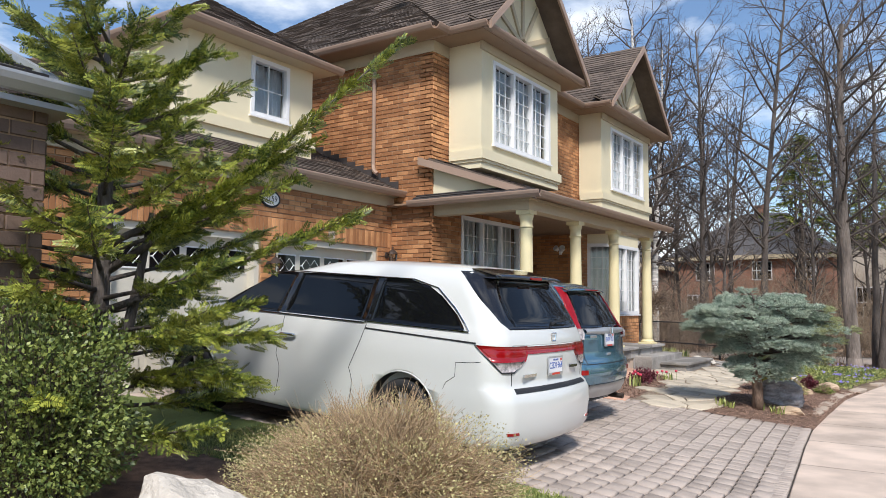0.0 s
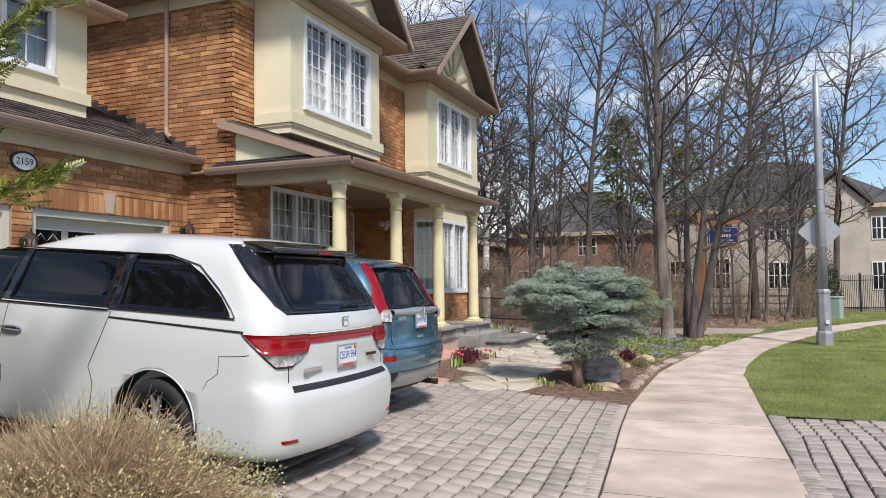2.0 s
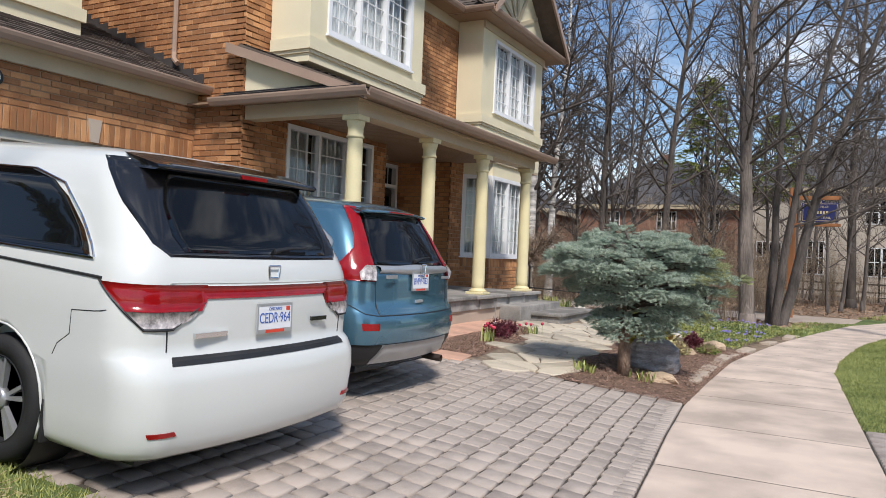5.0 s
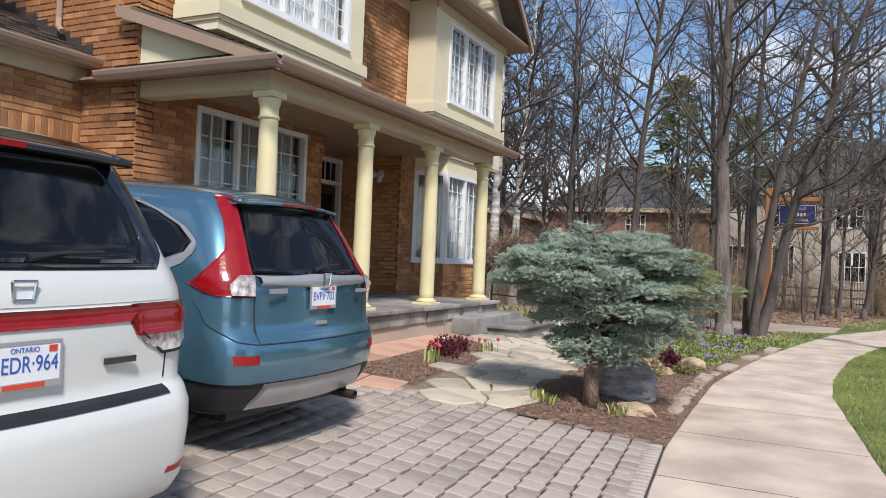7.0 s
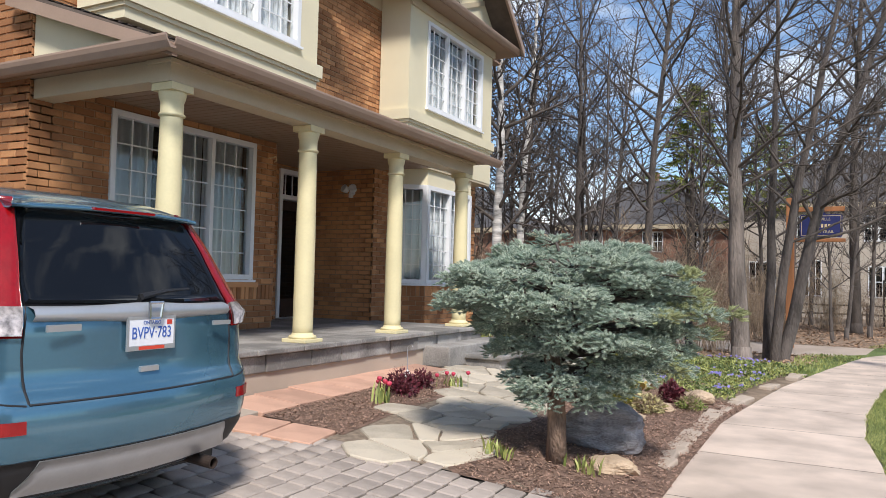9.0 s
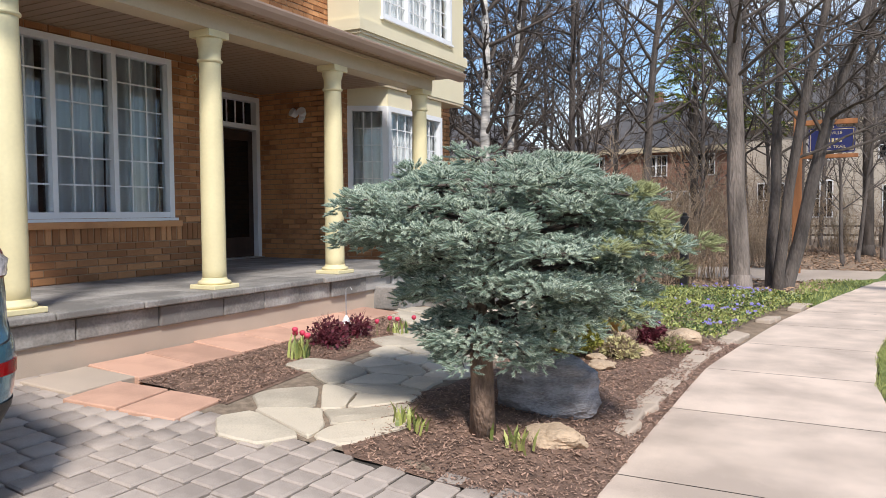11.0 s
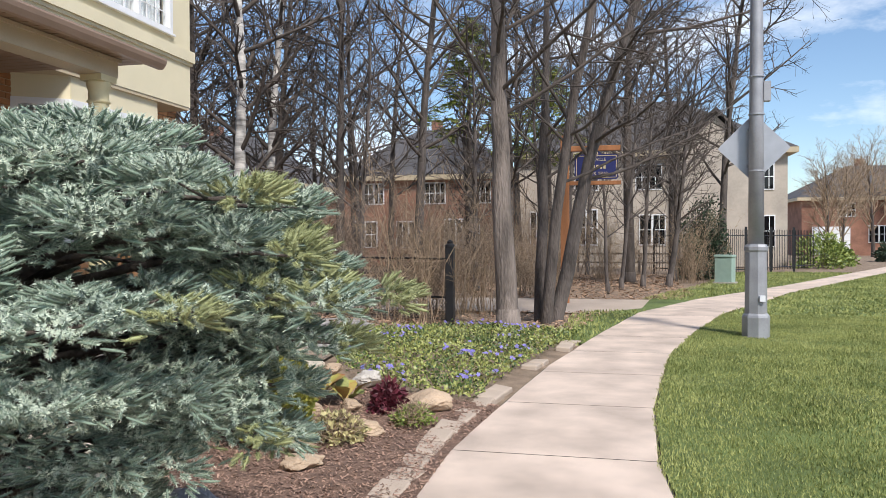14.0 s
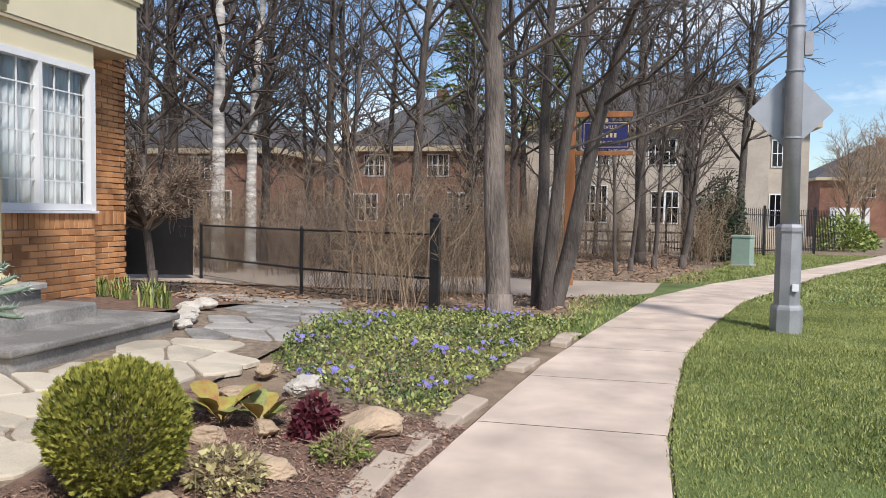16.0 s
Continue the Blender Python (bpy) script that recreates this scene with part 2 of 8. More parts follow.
    stone_far=mat("beige_stone_wall", (0.46, 0.40, 0.33), 0.9, var=0.14, scale=1.2, fine=9, bump=0.2),
    roof_far=mat("grey_shingle_roof", (0.085, 0.08, 0.08), 0.95, var=0.2, scale=1.5, fine=25, bump=0.2),
    bronze=mat("lantern_bronze", (0.05, 0.035, 0.028), 0.5, metal=0.3, var=0.2, bump=0.05),
    door=mat("front_door_wood", (0.045, 0.025, 0.018), 0.4, var=0.3, scale=5, bump=0.1),
    plaque=mat("plaque_white", (0.75, 0.74, 0.70), 0.5, var=0.04, bump=0.02),
)


# ---- mesh helpers ----
class Geo:
    """Collects vertices and faces of one mesh."""

    def __init__(self):
        self.v, self.f = [], []

    def add(self, verts, faces):
        k = len(self.v)
        self.v.extend(verts)
        self.f.extend([tuple(i + k for i in f) for f in faces])
        return self

    def box(self, a, b, m=None):
        x0, y0, z0 = (min(p, q) for p, q in zip(a, b))
        x1, y1, z1 = (max(p, q) for p, q in zip(a, b))
        vs = [(x0, y0, z0), (x1, y0, z0), (x1, y1, z0), (x0, y1, z0), (x0, y0, z1), (x1, y0, z1), (x1, y1, z1), (x0, y1, z1)]
        if m is not None:
            vs = [tuple(m @ Vector(p)) for p in vs]
        return self.add(vs, [(0, 3, 2, 1), (4, 5, 6, 7), (0, 1, 5, 4), (1, 2, 6, 5), (2, 3, 7, 6), (3, 0, 4, 7)])

    def prism(self, poly, a, b, axis="y"):
        """A polygon drawn across an axis, from a to b along it. poly holds the two other coordinates in order."""
        def at(p, t):
            return {"x": (t, p[0], p[1]), "y": (p[0], t, p[1]), "z": (p[0], p[1], t)}[axis]
        n = len(poly)
        vs = [at(p, a) for p in poly] + [at(p, b) for p in poly]
        fs = [tuple(range(n)), tuple(range(2 * n - 1, n - 1, -1))]
        fs += [(i, n + i, n + (i + 1) % n, (i + 1) % n) for i in range(n)]
        return self.add(vs, fs)

    def tube(self, pts, radii, n=8, cap=True):
        pts = [Vector(p) for p in pts]
        if not hasattr(radii, "__len__"):
            radii = [radii] * len(pts)
        vs, fs = [], []
        ref = Vector((0, 0, 1)) if abs((pts[-1] - pts[0]).normalized().z) < 0.9 else Vector((1, 0, 0))
        for i, p in enumerate(pts):
            d = (pts[min(i + 1, len(pts) - 1)] - pts[max(i - 1, 0)]).normalized()
            u = d.cross(ref).normalized()
            w = d.cross(u)
            for k in range(n):
                a = 2 * math.pi * k / n
                vs.append(tuple(p + (u * math.cos(a) + w * math.sin(a)) * radii[i]))
        for i in range(len(pts) - 1):
            for k in range(n):
                fs.append((i * n + k, i * n + (k + 1) % n, (i + 1) * n + (k + 1) % n, (i + 1) * n + k))
        if cap and n > 2:
            fs.append(tuple(range(n - 1, -1, -1)))
            fs.append(tuple((len(pts) - 1) * n + k for k in range(n)))
        return self.add(vs, fs)

    def lathe(self, profile, c=(0, 0, 0), n=24, m=None):
        vs, fs = [], []
        for r, z in profile:
            for k in range(n):
                a = 2 * math.pi * k / n
                p = Vector((c[0] + r * math.cos(a), c[1] + r * math.sin(a), c[2] + z))
                vs.append(tuple(m @ p if m is not None else p))
        for i in range(len(profile) - 1):
            for k in range(n):
                fs.append((i * n + k, i * n + (k + 1) % n, (i + 1) * n + (k + 1) % n, (i + 1) * n + k))
        fs.append(tuple(range(n - 1, -1, -1)))
        fs.append(tuple((len(profile) - 1) * n + k for k in range(n)))
        return self.add(vs, fs)

    def mesh(self, name, material, smooth=False):
        me = bpy.data.meshes.new(name)
        me.from_pydata(self.v, [], self.f)
        if smooth:
            me.polygons.foreach_set("use_smooth", [True] * len(me.polygons))
        if material:
            me.materials.append(material)
        me.update()
        return me


def part(name, geo, material, parent=None, label="", smooth=False, kind=""):
    """Links a mesh as one object under a thing or a part."""
    me = geo if isinstance(geo, bpy.types.Mesh) else geo.mesh(name, material, smooth)
    ob = new(name, me)
    if parent is not None:
        ob.parent = parent
    return tagged(ob, label=label, kind=kind)


def thing(name, label, category, group="", kind="", m=None):
    """An Empty at a thing's base."""
    ob = new(name)
    ob.empty_display_size = 0.2
    if m is not None:
        ob.matrix_world = m
    return tagged(ob, label, category, group, kind)


def bevelled(ob, w=0.01, seg=2, angle=35):
    mod = ob.modifiers.new("bevel", "BEVEL")
    mod.width, mod.segments, mod.limit_method, mod.angle_limit = w, seg, "ANGLE", radians(angle)
    return ob


rnd = random.Random(7)


def lerp(a, b, t):
    return a + (b - a) * t


def curve_at(table, x):
    """Straight lines between the rows of a small table."""
    if x <= table[0][0]:
        return table[0][1]
    for (a, p), (b, q) in zip(table, table[1:]):
        if x <= b:
            return p + (q - p) * (x - a) / (b - a)
    return table[-1][1]


# ---- plan ----
WALL_X, SIDE_Y, GARAGE_X, END_Y = -7.17, 11.12, -8.12, 21.95
DECK_Z, COL_X = 0.80, -5.30
SLOPE = [(-8.1, 0.50), (-5.0, 0.33), (-2.5, 0.13), (-0.95, 0.0)]
WALK_L = [(-30, -0.45), (7.0, -0.53), (9.0, -0.72), (10.0, -0.82), (11.5, -0.94), (13.5, -0.96), (15.5, -0.96), (17.2, -0.78), (19.2, -0.54), (22.2, 0.0), (26.0, 0.80), (29.4, 2.24), (36.0, 5.9), (48.4, 12.2), (63.0, 19.8), (90.0, 36.0)]
WALK_R = [(-30, 1.15), (7.0, 1.05), (9.0, 0.93), (11.3, 0.78), (15.5, 0.52), (17.2, 0.59), (20.2, 0.95), (23.0, 1.6), (26.0, 2.45), (29.0, 3.75), (32.7, 5.34), (38.0, 8.1), (48.4, 13.6), (63.0, 21.4), (90.0, 37.8)]
KERB_X = [(-30, 4.6), (10.0, 4.4), (14.0, 4.05), (18.7, 3.99), (20.8, 4.16), (23.5, 4.75), (25.8, 5.6), (30.0, 7.9), (38.0, 12.3), (48.7, 18.2), (70.0, 30.0), (90.0, 41.5)]


def house_side(y):
    """How much of the rise towards the house holds at y."""
    return max(0.0, min(1.0, (24.0 - y) / 5.0))


def ground_z(x, y):
    left = curve_at(WALK_L, y)
    d = x - left
    z = curve_at(SLOPE, -0.95 + d) * house_side(y) if d < 0 else 0.0
    if 11.6 < y < 17.0 and -3.6 < x < left:
        mound = max(0.0, 1 - ((x + 1.9) / 1.0) ** 2 - ((y - 12.9) / 1.4) ** 2)
        z += 0.11 * mound
    kx = curve_at(KERB_X, y)
    if x > kx:
        z = -0.14
    return z


def strip_sheet(y0, y1, xa, xb, dz, ny, nx, jitter=0.0):
    """A sheet between two x curves that lies dz above the ground."""
    g = Geo()
    for j in range(ny + 1):
        y = lerp(y0, y1, j / ny)
        a, b = xa(y), xb(y)
        for i in range(nx + 1):
            x = lerp(a, b, i / nx)
            g.v.append((x, y, ground_z(x, y) + dz + (noise.noise((x * 2.3, y * 2.3, 0)) * jitter if 0 < i < nx else 0)))
    for j in range(ny):
        for i in range(nx):
            k = j * (nx + 1) + i
            g.f.append((k, k + 1, k + nx + 2, k + nx + 1))
    return g


# ---- ground, walk, road ----
def build_ground():
    g = Geo()
    xs = [-400, -200, -100, -60, -40, -30, -24, -20, -16, -13, -11, -9.5] + [-8.5 + 0.4 * i for i in range(20)] + [-0.4 + 0.25 * i for i in range(16)] + [3.8 + 0.6 * i for i in range(24)] + [20, 26, 34, 44, 60, 100, 200, 400]
    ys = [-400, -150, -60, -30, -15, -8, -4] + [-2 + 0.6 * i for i in range(62)] + [36, 38, 41, 45, 50, 56, 63, 70, 80, 95, 120, 180, 400]
    for y in ys:
        for x in xs:
            g.v.append((x, y, ground_z(x, y) - 0.05 - (0.12 if curve_at(KERB_X, y) < x else 0)))
    n = len(xs)
    for j in range(len(ys) - 1):
        for i in range(n - 1):
            k = j * n + i
            g.f.append((k, k + 1, k + n + 1, k + n))
    part("ground", g, M["leaflit"], kind="structure", smooth=True)


build_ground()


def build_walk():
    walk_root = thing("pavement", "pale concrete pavement in jointed slabs that curves away", "pavement", kind="structure")
    joints = [-4.0]
    while joints[-1] < 88:
        joints.append(joints[-1] + 1.66)
    shift = 15.52 - min(joints, key=lambda q: abs(q - 15.52))
    joints = [j + shift for j in joints]
    for y0, y1 in zip(joints, joints[1:]):
        g = Geo()
        gap, n = 0.006, 4
        rows = [lerp(y0 + gap, y1 - gap, i / n) for i in range(n + 1)]
        for y in rows:
            a, b = curve_at(WALK_L, y), curve_at(WALK_R, y)
            for x, z in ((a + 0.012, -0.01), (a + 0.022, 0.0), (b - 0.022, 0.0), (b - 0.012, -0.01)):
                zz = z - (0.006 if y in (rows[0], rows[-1]) else 0)
                g.v.append((x, y, zz))
        for j in range(n):
            for i in range(3):
                k = j * 4 + i
                g.f.append((k, k + 1, k + 5, k + 4))
        part("slab", g, M["walkc"], walk_root)
    bed = strip_sheet(-6, 89, lambda y: curve_at(WALK_L, y) + 0.001, lambda y: curve_at(WALK_R, y) + 0.0, -0.014, 190, 1)
    part("joint_bed", bed, M["joint"], walk_root)


build_walk()


def build_road():
    part("road", strip_sheet(-30, 89, lambda y: curve_at(KERB_X, y) + 0.42, lambda y: curve_at(KERB_X, y) + 9.0, 0.0, 80, 2), M["asphalt"], kind="structure")
    k_root = thing("kerb", "low concrete kerb and gutter along the road", "kerb", kind="structure")
    g = Geo()
    prof = [(-0.02, -0.12), (-0.02, -0.005), (0.13, 0.0), (0.17, -0.03), (0.20, -0.11), (0.46, -0.128), (0.46, -0.2)]
    ys = [-30 + 1.0 * i for i in range(120)]
    for y in ys:
        kx = curve_at(KERB_X, y)
        for dx, z in prof:
            g.v.append((kx + dx, y, z))
    n = len(prof)
    for j in range(len(ys) - 1):
        for i in range(n - 1):
            q = j * n + i
            g.f.append((q, q + 1, q + n + 1, q + n))
    part("kerb_stone", g, M["kerb"], k_root)


build_road()
part("verge", strip_sheet(11.32, 60, lambda y: curve_at(WALK_R, y) + 0.01, lambda y: curve_at(KERB_X, y), -0.012, 70, 8, 0.012), M["lawn"], kind="structure")
part("verge", strip_sheet(-6.0, 5.57, lambda y: curve_at(WALK_R, y) + 0.01, lambda y: curve_at(KERB_X, y), -0.012, 20, 8, 0.012), M["lawn"], kind="structure")


# ---- the brick house ----
def wall_frame(origin, u, n):
    """Local axes of a wall: along u, out along n, up."""
    u, n = Vector(u).normalized(), Vector(n).normalized()
    return Matrix(((u.x, n.x, 0, origin[0]), (u.y, n.y, 0, origin[1]), (u.z, n.z, 1, origin[2]), (0, 0, 0, 1)))


BRICK_L, BRICK_H, MORTAR = 0.245, 0.073, 0.011
BRICK_PARTS = []          # (matrix, length, parent) of the bricks kept as objects


def bricks(geo, m, w, h, holes=(), soldiers=(), near=None, parent=None, L=BRICK_L, H=BRICK_H, seed=1):
    """Courses of single bricks, proud of the mortar, with the openings left out."""
    r = random.Random(seed)
    bands = [(0.0, h, False)]
    for s0, s1 in soldiers:
        bands = [b for q in bands for b in (((q[0], s0, q[2]), (s0, s1, True), (s1, q[1], q[2])) if q[0] <= s0 and s1 <= q[1] and not q[2] else (q,))]
    for b0, b1, soldier in bands:
        if b1 - b0 < 0.03:
            continue
        bl, bh = (H, b1 - b0 - MORTAR) if soldier else (L, H)
        rows = 1 if soldier else max(1, round((b1 - b0) / (bh + MORTAR)))
        pitch = (b1 - b0) / rows
        for j in range(rows):
            z0 = b0 + j * pitch
            z1 = z0 + pitch - MORTAR
            spans = [(0.0, w)]
            for u0, u1, h0, h1 in holes:
                if z1 > h0 + 0.02 and z0 < h1 - 0.02:
                    spans = [s for a, b in spans for s in ((a, min(b, u0)), (max(a, u1), b)) if s[1] - s[0] > 0.03]
            for a, b in spans:
                x = a - (0 if soldier or j % 2 == 0 else (bl + MORTAR) / 2)
                while x < b - 0.02:
                    p, q = max(x, a), min(x + bl, b)
                    x += bl + MORTAR
                    if q - p < 0.03:
                        continue
                    d = 0.012 + r.uniform(-0.003, 0.004)
                    e = r.uniform(-0.002, 0.002)
                    if near and parent and near[0] < p < near[1] and near[2] < z0 < near[3] and q - p > L - 0.01 and not soldier:
                        BRICK_PARTS.append((m @ Matrix.Translation((p, 0, z0)), d, pitch - MORTAR, parent))
                        continue
                    c = 0.005
                    vs = [(p, 0, z0 + e), (q, 0, z0 + e), (q, 0, z1 + e), (p, 0, z1 + e),
                          (p + c, d, z0 + c + e), (q - c, d, z0 + c + e), (q - c, d, z1 - c + e), (p + c, d, z1 - c + e)]
                    geo.add([tuple(m @ Vector(v)) for v in vs], [(4, 5, 6, 7), (0, 1, 5, 4), (1, 2, 6, 5), (2, 3, 7, 6), (3, 0, 4, 7)])


house = thing("house", "two-storey orange brick house with cream stucco bays and brown shingled roof", "house")


def wall_block(name, a, b):
    return part(name, Geo().box(a, b), M["mortar"], house)


def pierced(us, zs, solid, t0, t1, m):
    """One connected slab between depths t0 and t1, with the cells that are not solid left open."""
    g, index = Geo(), {}

    def at(u, t, z):
        key = (round(u, 4), round(t, 4), round(z, 4))
        if key not in index:
            index[key] = len(g.v)
            g.v.append(tuple(m @ Vector((u, t, z))))
        return index[key]

    cells = {(i, j) for i in range(len(us) - 1) for j in range(len(zs) - 1) if solid((us[i] + us[i + 1]) / 2, (zs[j] + zs[j + 1]) / 2)}
    for i, j in cells:
        a, b, c, d = us[i], us[i + 1], zs[j], zs[j + 1]
        g.f.append((at(a, t1, c), at(b, t1, c), at(b, t1, d), at(a, t1, d)))
        g.f.append((at(b, t0, c), at(a, t0, c), at(a, t0, d), at(b, t0, d)))
        for other, (p, q) in (((i - 1, j), ((a, c), (a, d))), ((i + 1, j), ((b, d), (b, c))), ((i, j - 1), ((b, c), (a, c))), ((i, j + 1), ((a, d), (b, d)))):
            if other not in cells:
                g.f.append((at(p[0], t0, p[1]), at(p[0], t1, p[1]), at(q[0], t1, q[1]), at(q[0], t0, q[1])))
    return g


def brick_wall(name, origin, u, n, w, h, holes=(), soldiers=(), near=None, seed=1, thick=0.28):
    """A wall with its thickness, real openings and a skin of bricks."""
    m = wall_frame(origin, u, n)
    us = sorted({0.0, w, *[min(w, max(0.0, v)) for q in holes for v in q[:2]]})
    zs = sorted({0.0, h, *[min(h, max(0.0, v)) for q in holes for v in q[2:]]})
    g = pierced(us, zs, lambda u, z: not any(q[0] < u < q[1] and q[2] < z < q[3] for q in holes), -thick, 0, m)
    wall = part(name, g, M["mortar"], house)
    gb = Geo()
    bricks(gb, m, w, h, holes, soldiers, near, wall, seed=seed)
    part("brickwork", gb, M["brick"], wall, kind="stuff")
    return wall


# front wall, porch storey: from the corner to the entry
W_C = (12.10, 14.52, 1.50, 3.45)
brick_wall("wall", (WALL_X, SIDE_Y, 0.3), (0, 1, 0), (1, 0, 0), 14.98 - SIDE_Y, 3.5,
           [(W_C[0] - SIDE_Y, W_C[1] - SIDE_Y, W_C[2] - 0.3, W_C[3] - 0.3)], [(0.92, 1.14)], near=(0.9, 3.9, 0.4, 1.2), seed=2)
# front wall, upper storey
brick_wall("wall", (WALL_X, SIDE_Y, 3.8), (0, 1, 0), (1, 0, 0), END_Y - SIDE_Y, 2.95, seed=3)
# side wall over the garage
brick_wall("wall", (-14.0, SIDE_Y, 0.4), (1, 0, 0), (0, -1, 0), -14.0 * -1 + WALL_X, 6.35, near=(6.0, 6.83, 1.2, 3.4), seed=4)
# garage front
G_DOORS = ((8.15, 10.70), (5.30, 7.85))
brick_wall("wall", (GARAGE_X, 4.45, 0.4), (0, 1, 0), (1, 0, 0), SIDE_Y - 4.45, 3.3,
           [(a - 4.45, b - 4.45, -0.1, 2.36) for a, b in G_DOORS], [(2.37, 2.66)], seed=5)
# entry recess
brick_wall("wall", (-8.55, 14.7, 0.7), (0, 1, 0), (1, 0, 0), 3.24, 3.0, [(1.98, 2.90, 0.1, 2.78)], seed=6)
brick_wall("wall", (-8.60, 17.66, 0.7), (1, 0, 0), (0, -1, 0), 8.60 + WALL_X, 3.0, seed=7)
brick_wall("wall", (-8.60, 14.98, 0.7), (1, 0, 0), (0, 1, 0), 8.60 + WALL_X, 3.0, seed=8)
# right of the entry, and past the ground-floor bay
brick_wall("wall", (WALL_X, 17.66, 0.3), (0, 1, 0), (1, 0, 0), 0.62, 3.5, seed=9)
brick_wall("wall", (WALL_X, 20.90, 0.2), (0, 1, 0), (1, 0, 0), END_Y - 20.90, 3.6, [], [(1.06, 1.27)], seed=10)
brick_wall("wall", (WALL_X, END_Y, 0.2), (-1, 0, 0), (0, 1, 0), 6.0, 6.5, seed=11)
wall_block("wall_core", (-14.0, SIDE_Y + 0.3, 0.2), (-8.9, END_Y - 0.3, 6.7))
wall_block("garage_core", (-14.0, 4.5, 0.2), (-9.2, SIDE_Y - 0.02, 3.75))
part("garage_side", Geo().box((-14.0, 4.45, 0.2), (GARAGE_X - 0.02, 4.70, 3.7)), M["brick_red"], house)


def window(m, w, h, lights=3, cols=3, rows=5, curtain="split", label="white framed window with a square grid of muntins", frame_w=0.07, parent=None, depth=0.10):
    """A casement window: frame, mullions, panes with muntins, sill, curtains and a box behind whose near-black colour
    paints the unlit room.
    """
    win = part("window", Geo().box((0, -0.04, 0), (w, -0.02, frame_w), m), M["white"], parent or house, label)
    f = Geo()
    f.box((0, -depth, h - frame_w), (w, 0.03, h), m)
    f.box((0, -depth, 0), (frame_w, 0.03, h - frame_w), m)
    f.box((w - frame_w, -depth, 0), (w, 0.03, h - frame_w), m)
    f.box((frame_w, -depth, 0.002), (w - frame_w, 0.028, frame_w), m)
    part("frame", f, M["white"], win)
    part("sill", Geo().box((-0.03, -0.02, -0.035), (w + 0.03, 0.06, -0.002), m), M["white"], win)
    pw = (w - 2 * frame_w) / lights
    for i in range(lights):
        a, b = frame_w + i * pw, frame_w + (i + 1) * pw
        s = 0.042
        if i:
            part("mullion", Geo().box((a - 0.03, -depth, frame_w), (a + 0.03, 0.027, h - frame_w), m), M["white"], win)
        mu = Geo()
        for k in range(1, cols):
            u = lerp(a + s, b - s, k / cols)
            mu.box((u - 0.008, -0.052, frame_w), (u + 0.008, -0.036, h - frame_w), m)
        for k in range(1, rows):
            z = lerp(frame_w, h - frame_w, k / rows)
            mu.box((a + 0.03, -0.051, z - 0.008), (b - 0.03, -0.037, z + 0.008), m)
        part("muntin", mu, M["white"], win)
        pane = part("pane", Geo().add([tuple(m @ Vector(p)) for p in ((a, -0.056, frame_w), (b, -0.056, frame_w), (b, -0.056, h - frame_w), (a, -0.056, h - frame_w))], [(0, 1, 2, 3)]), M["glass"], win)
        pane.visible_shadow = False
    # back, floor and top of a shallow box, interior shade put into its colour
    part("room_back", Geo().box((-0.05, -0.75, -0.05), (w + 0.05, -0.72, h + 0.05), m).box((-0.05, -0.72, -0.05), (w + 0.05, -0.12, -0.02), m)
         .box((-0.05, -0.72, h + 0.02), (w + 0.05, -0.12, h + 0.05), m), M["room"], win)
    if curtain:
        g = Geo()
        spans = {"split": [(0.0, 0.32), (0.34, 0.65), (0.68, 1.0)], "full": [(0.0, 1.0)], "sides": [(0.0, 0.42), (0.58, 1.0)]}[curtain]
        for s0, s1 in spans:
            a, b = lerp(0.04, w - 0.04, s0), lerp(0.04, w - 0.04, s1)
            n = max(6, int((b - a) / 0.022))
            vs = []
            for i in range(n + 1):
                u = lerp(a, b, i / n)
                d = -0.19 + 0.028 * math.sin(u * 52 + 2 * math.sin(u * 9))
                vs += [tuple(m @ Vector((u, d, 0.05))), tuple(m @ Vector((u, d * 0.97, h - 0.05)))]
            g.add(vs, [(2 * i, 2 * i + 2, 2 * i + 3, 2 * i + 1) for i in range(n)])
        part("curtain", g, M["curtain"], win, "pale pleated curtain", smooth=True)
    return win


FX = lambda x, y, z: wall_frame((x, y, z), (0, 1, 0), (1, 0, 0))
window(FX(WALL_X, W_C[0], W_C[2]), W_C[1] - W_C[0], W_C[3] - W_C[2], 3, 3, 6, "split")
part("window_soldier_sill", Geo().box((WALL_X, W_C[0] - 0.1, W_C[2] - 0.11), (WALL_X + 0.05, W_C[1] + 0.1, W_C[2] - 0.038)), M["brick"], house)


# ---- stucco bays of the upper storey ----
def stucco_box(name, front, y0, y1, z0, z1, hole, back=-7.14):
    t = 0.16
    ys = sorted({y0, y1, hole[0], hole[1]})
    zs = sorted({z0, z1, hole[2], hole[3]})
    g = pierced(ys, zs, lambda y, z: not (hole[0] < y < hole[1] and hole[2] < z < hole[3]), -t, 0, wall_frame((front, 0, 0), (0, 1, 0), (1, 0, 0)))
    bay = part(name, g, M["stucco"], house, "cream stucco bay")
    part("cheek", Geo().box((back, y0, z0), (front - t, y0 + t, z1)), M["stucco"], bay)
    part("cheek", Geo().box((back, y1 - t, z0), (front - t, y1, z1)), M["stucco"], bay)
    part("bay_base", Geo().box((back, y0 + t, z0), (front - t, y1 - t, z0 + 0.1)), M["stucco"], bay)
    return bay


def ledge(front, y0, y1, z0, z1, out=0.06, back=-7.1):
    g = Geo()
    g.box((back, y0 - out, z0), (front + out, y1 + out, z1))
    g.box((back, y0 - out * 0.5, z0 - 0.05), (front + out * 0.5, y1 + out * 0.5, z0 - 0.001))
    return part("ledge", g, M["stucco"], house)


BAY1 = (-6.41, 11.62, 14.90, 4.25, 6.72)
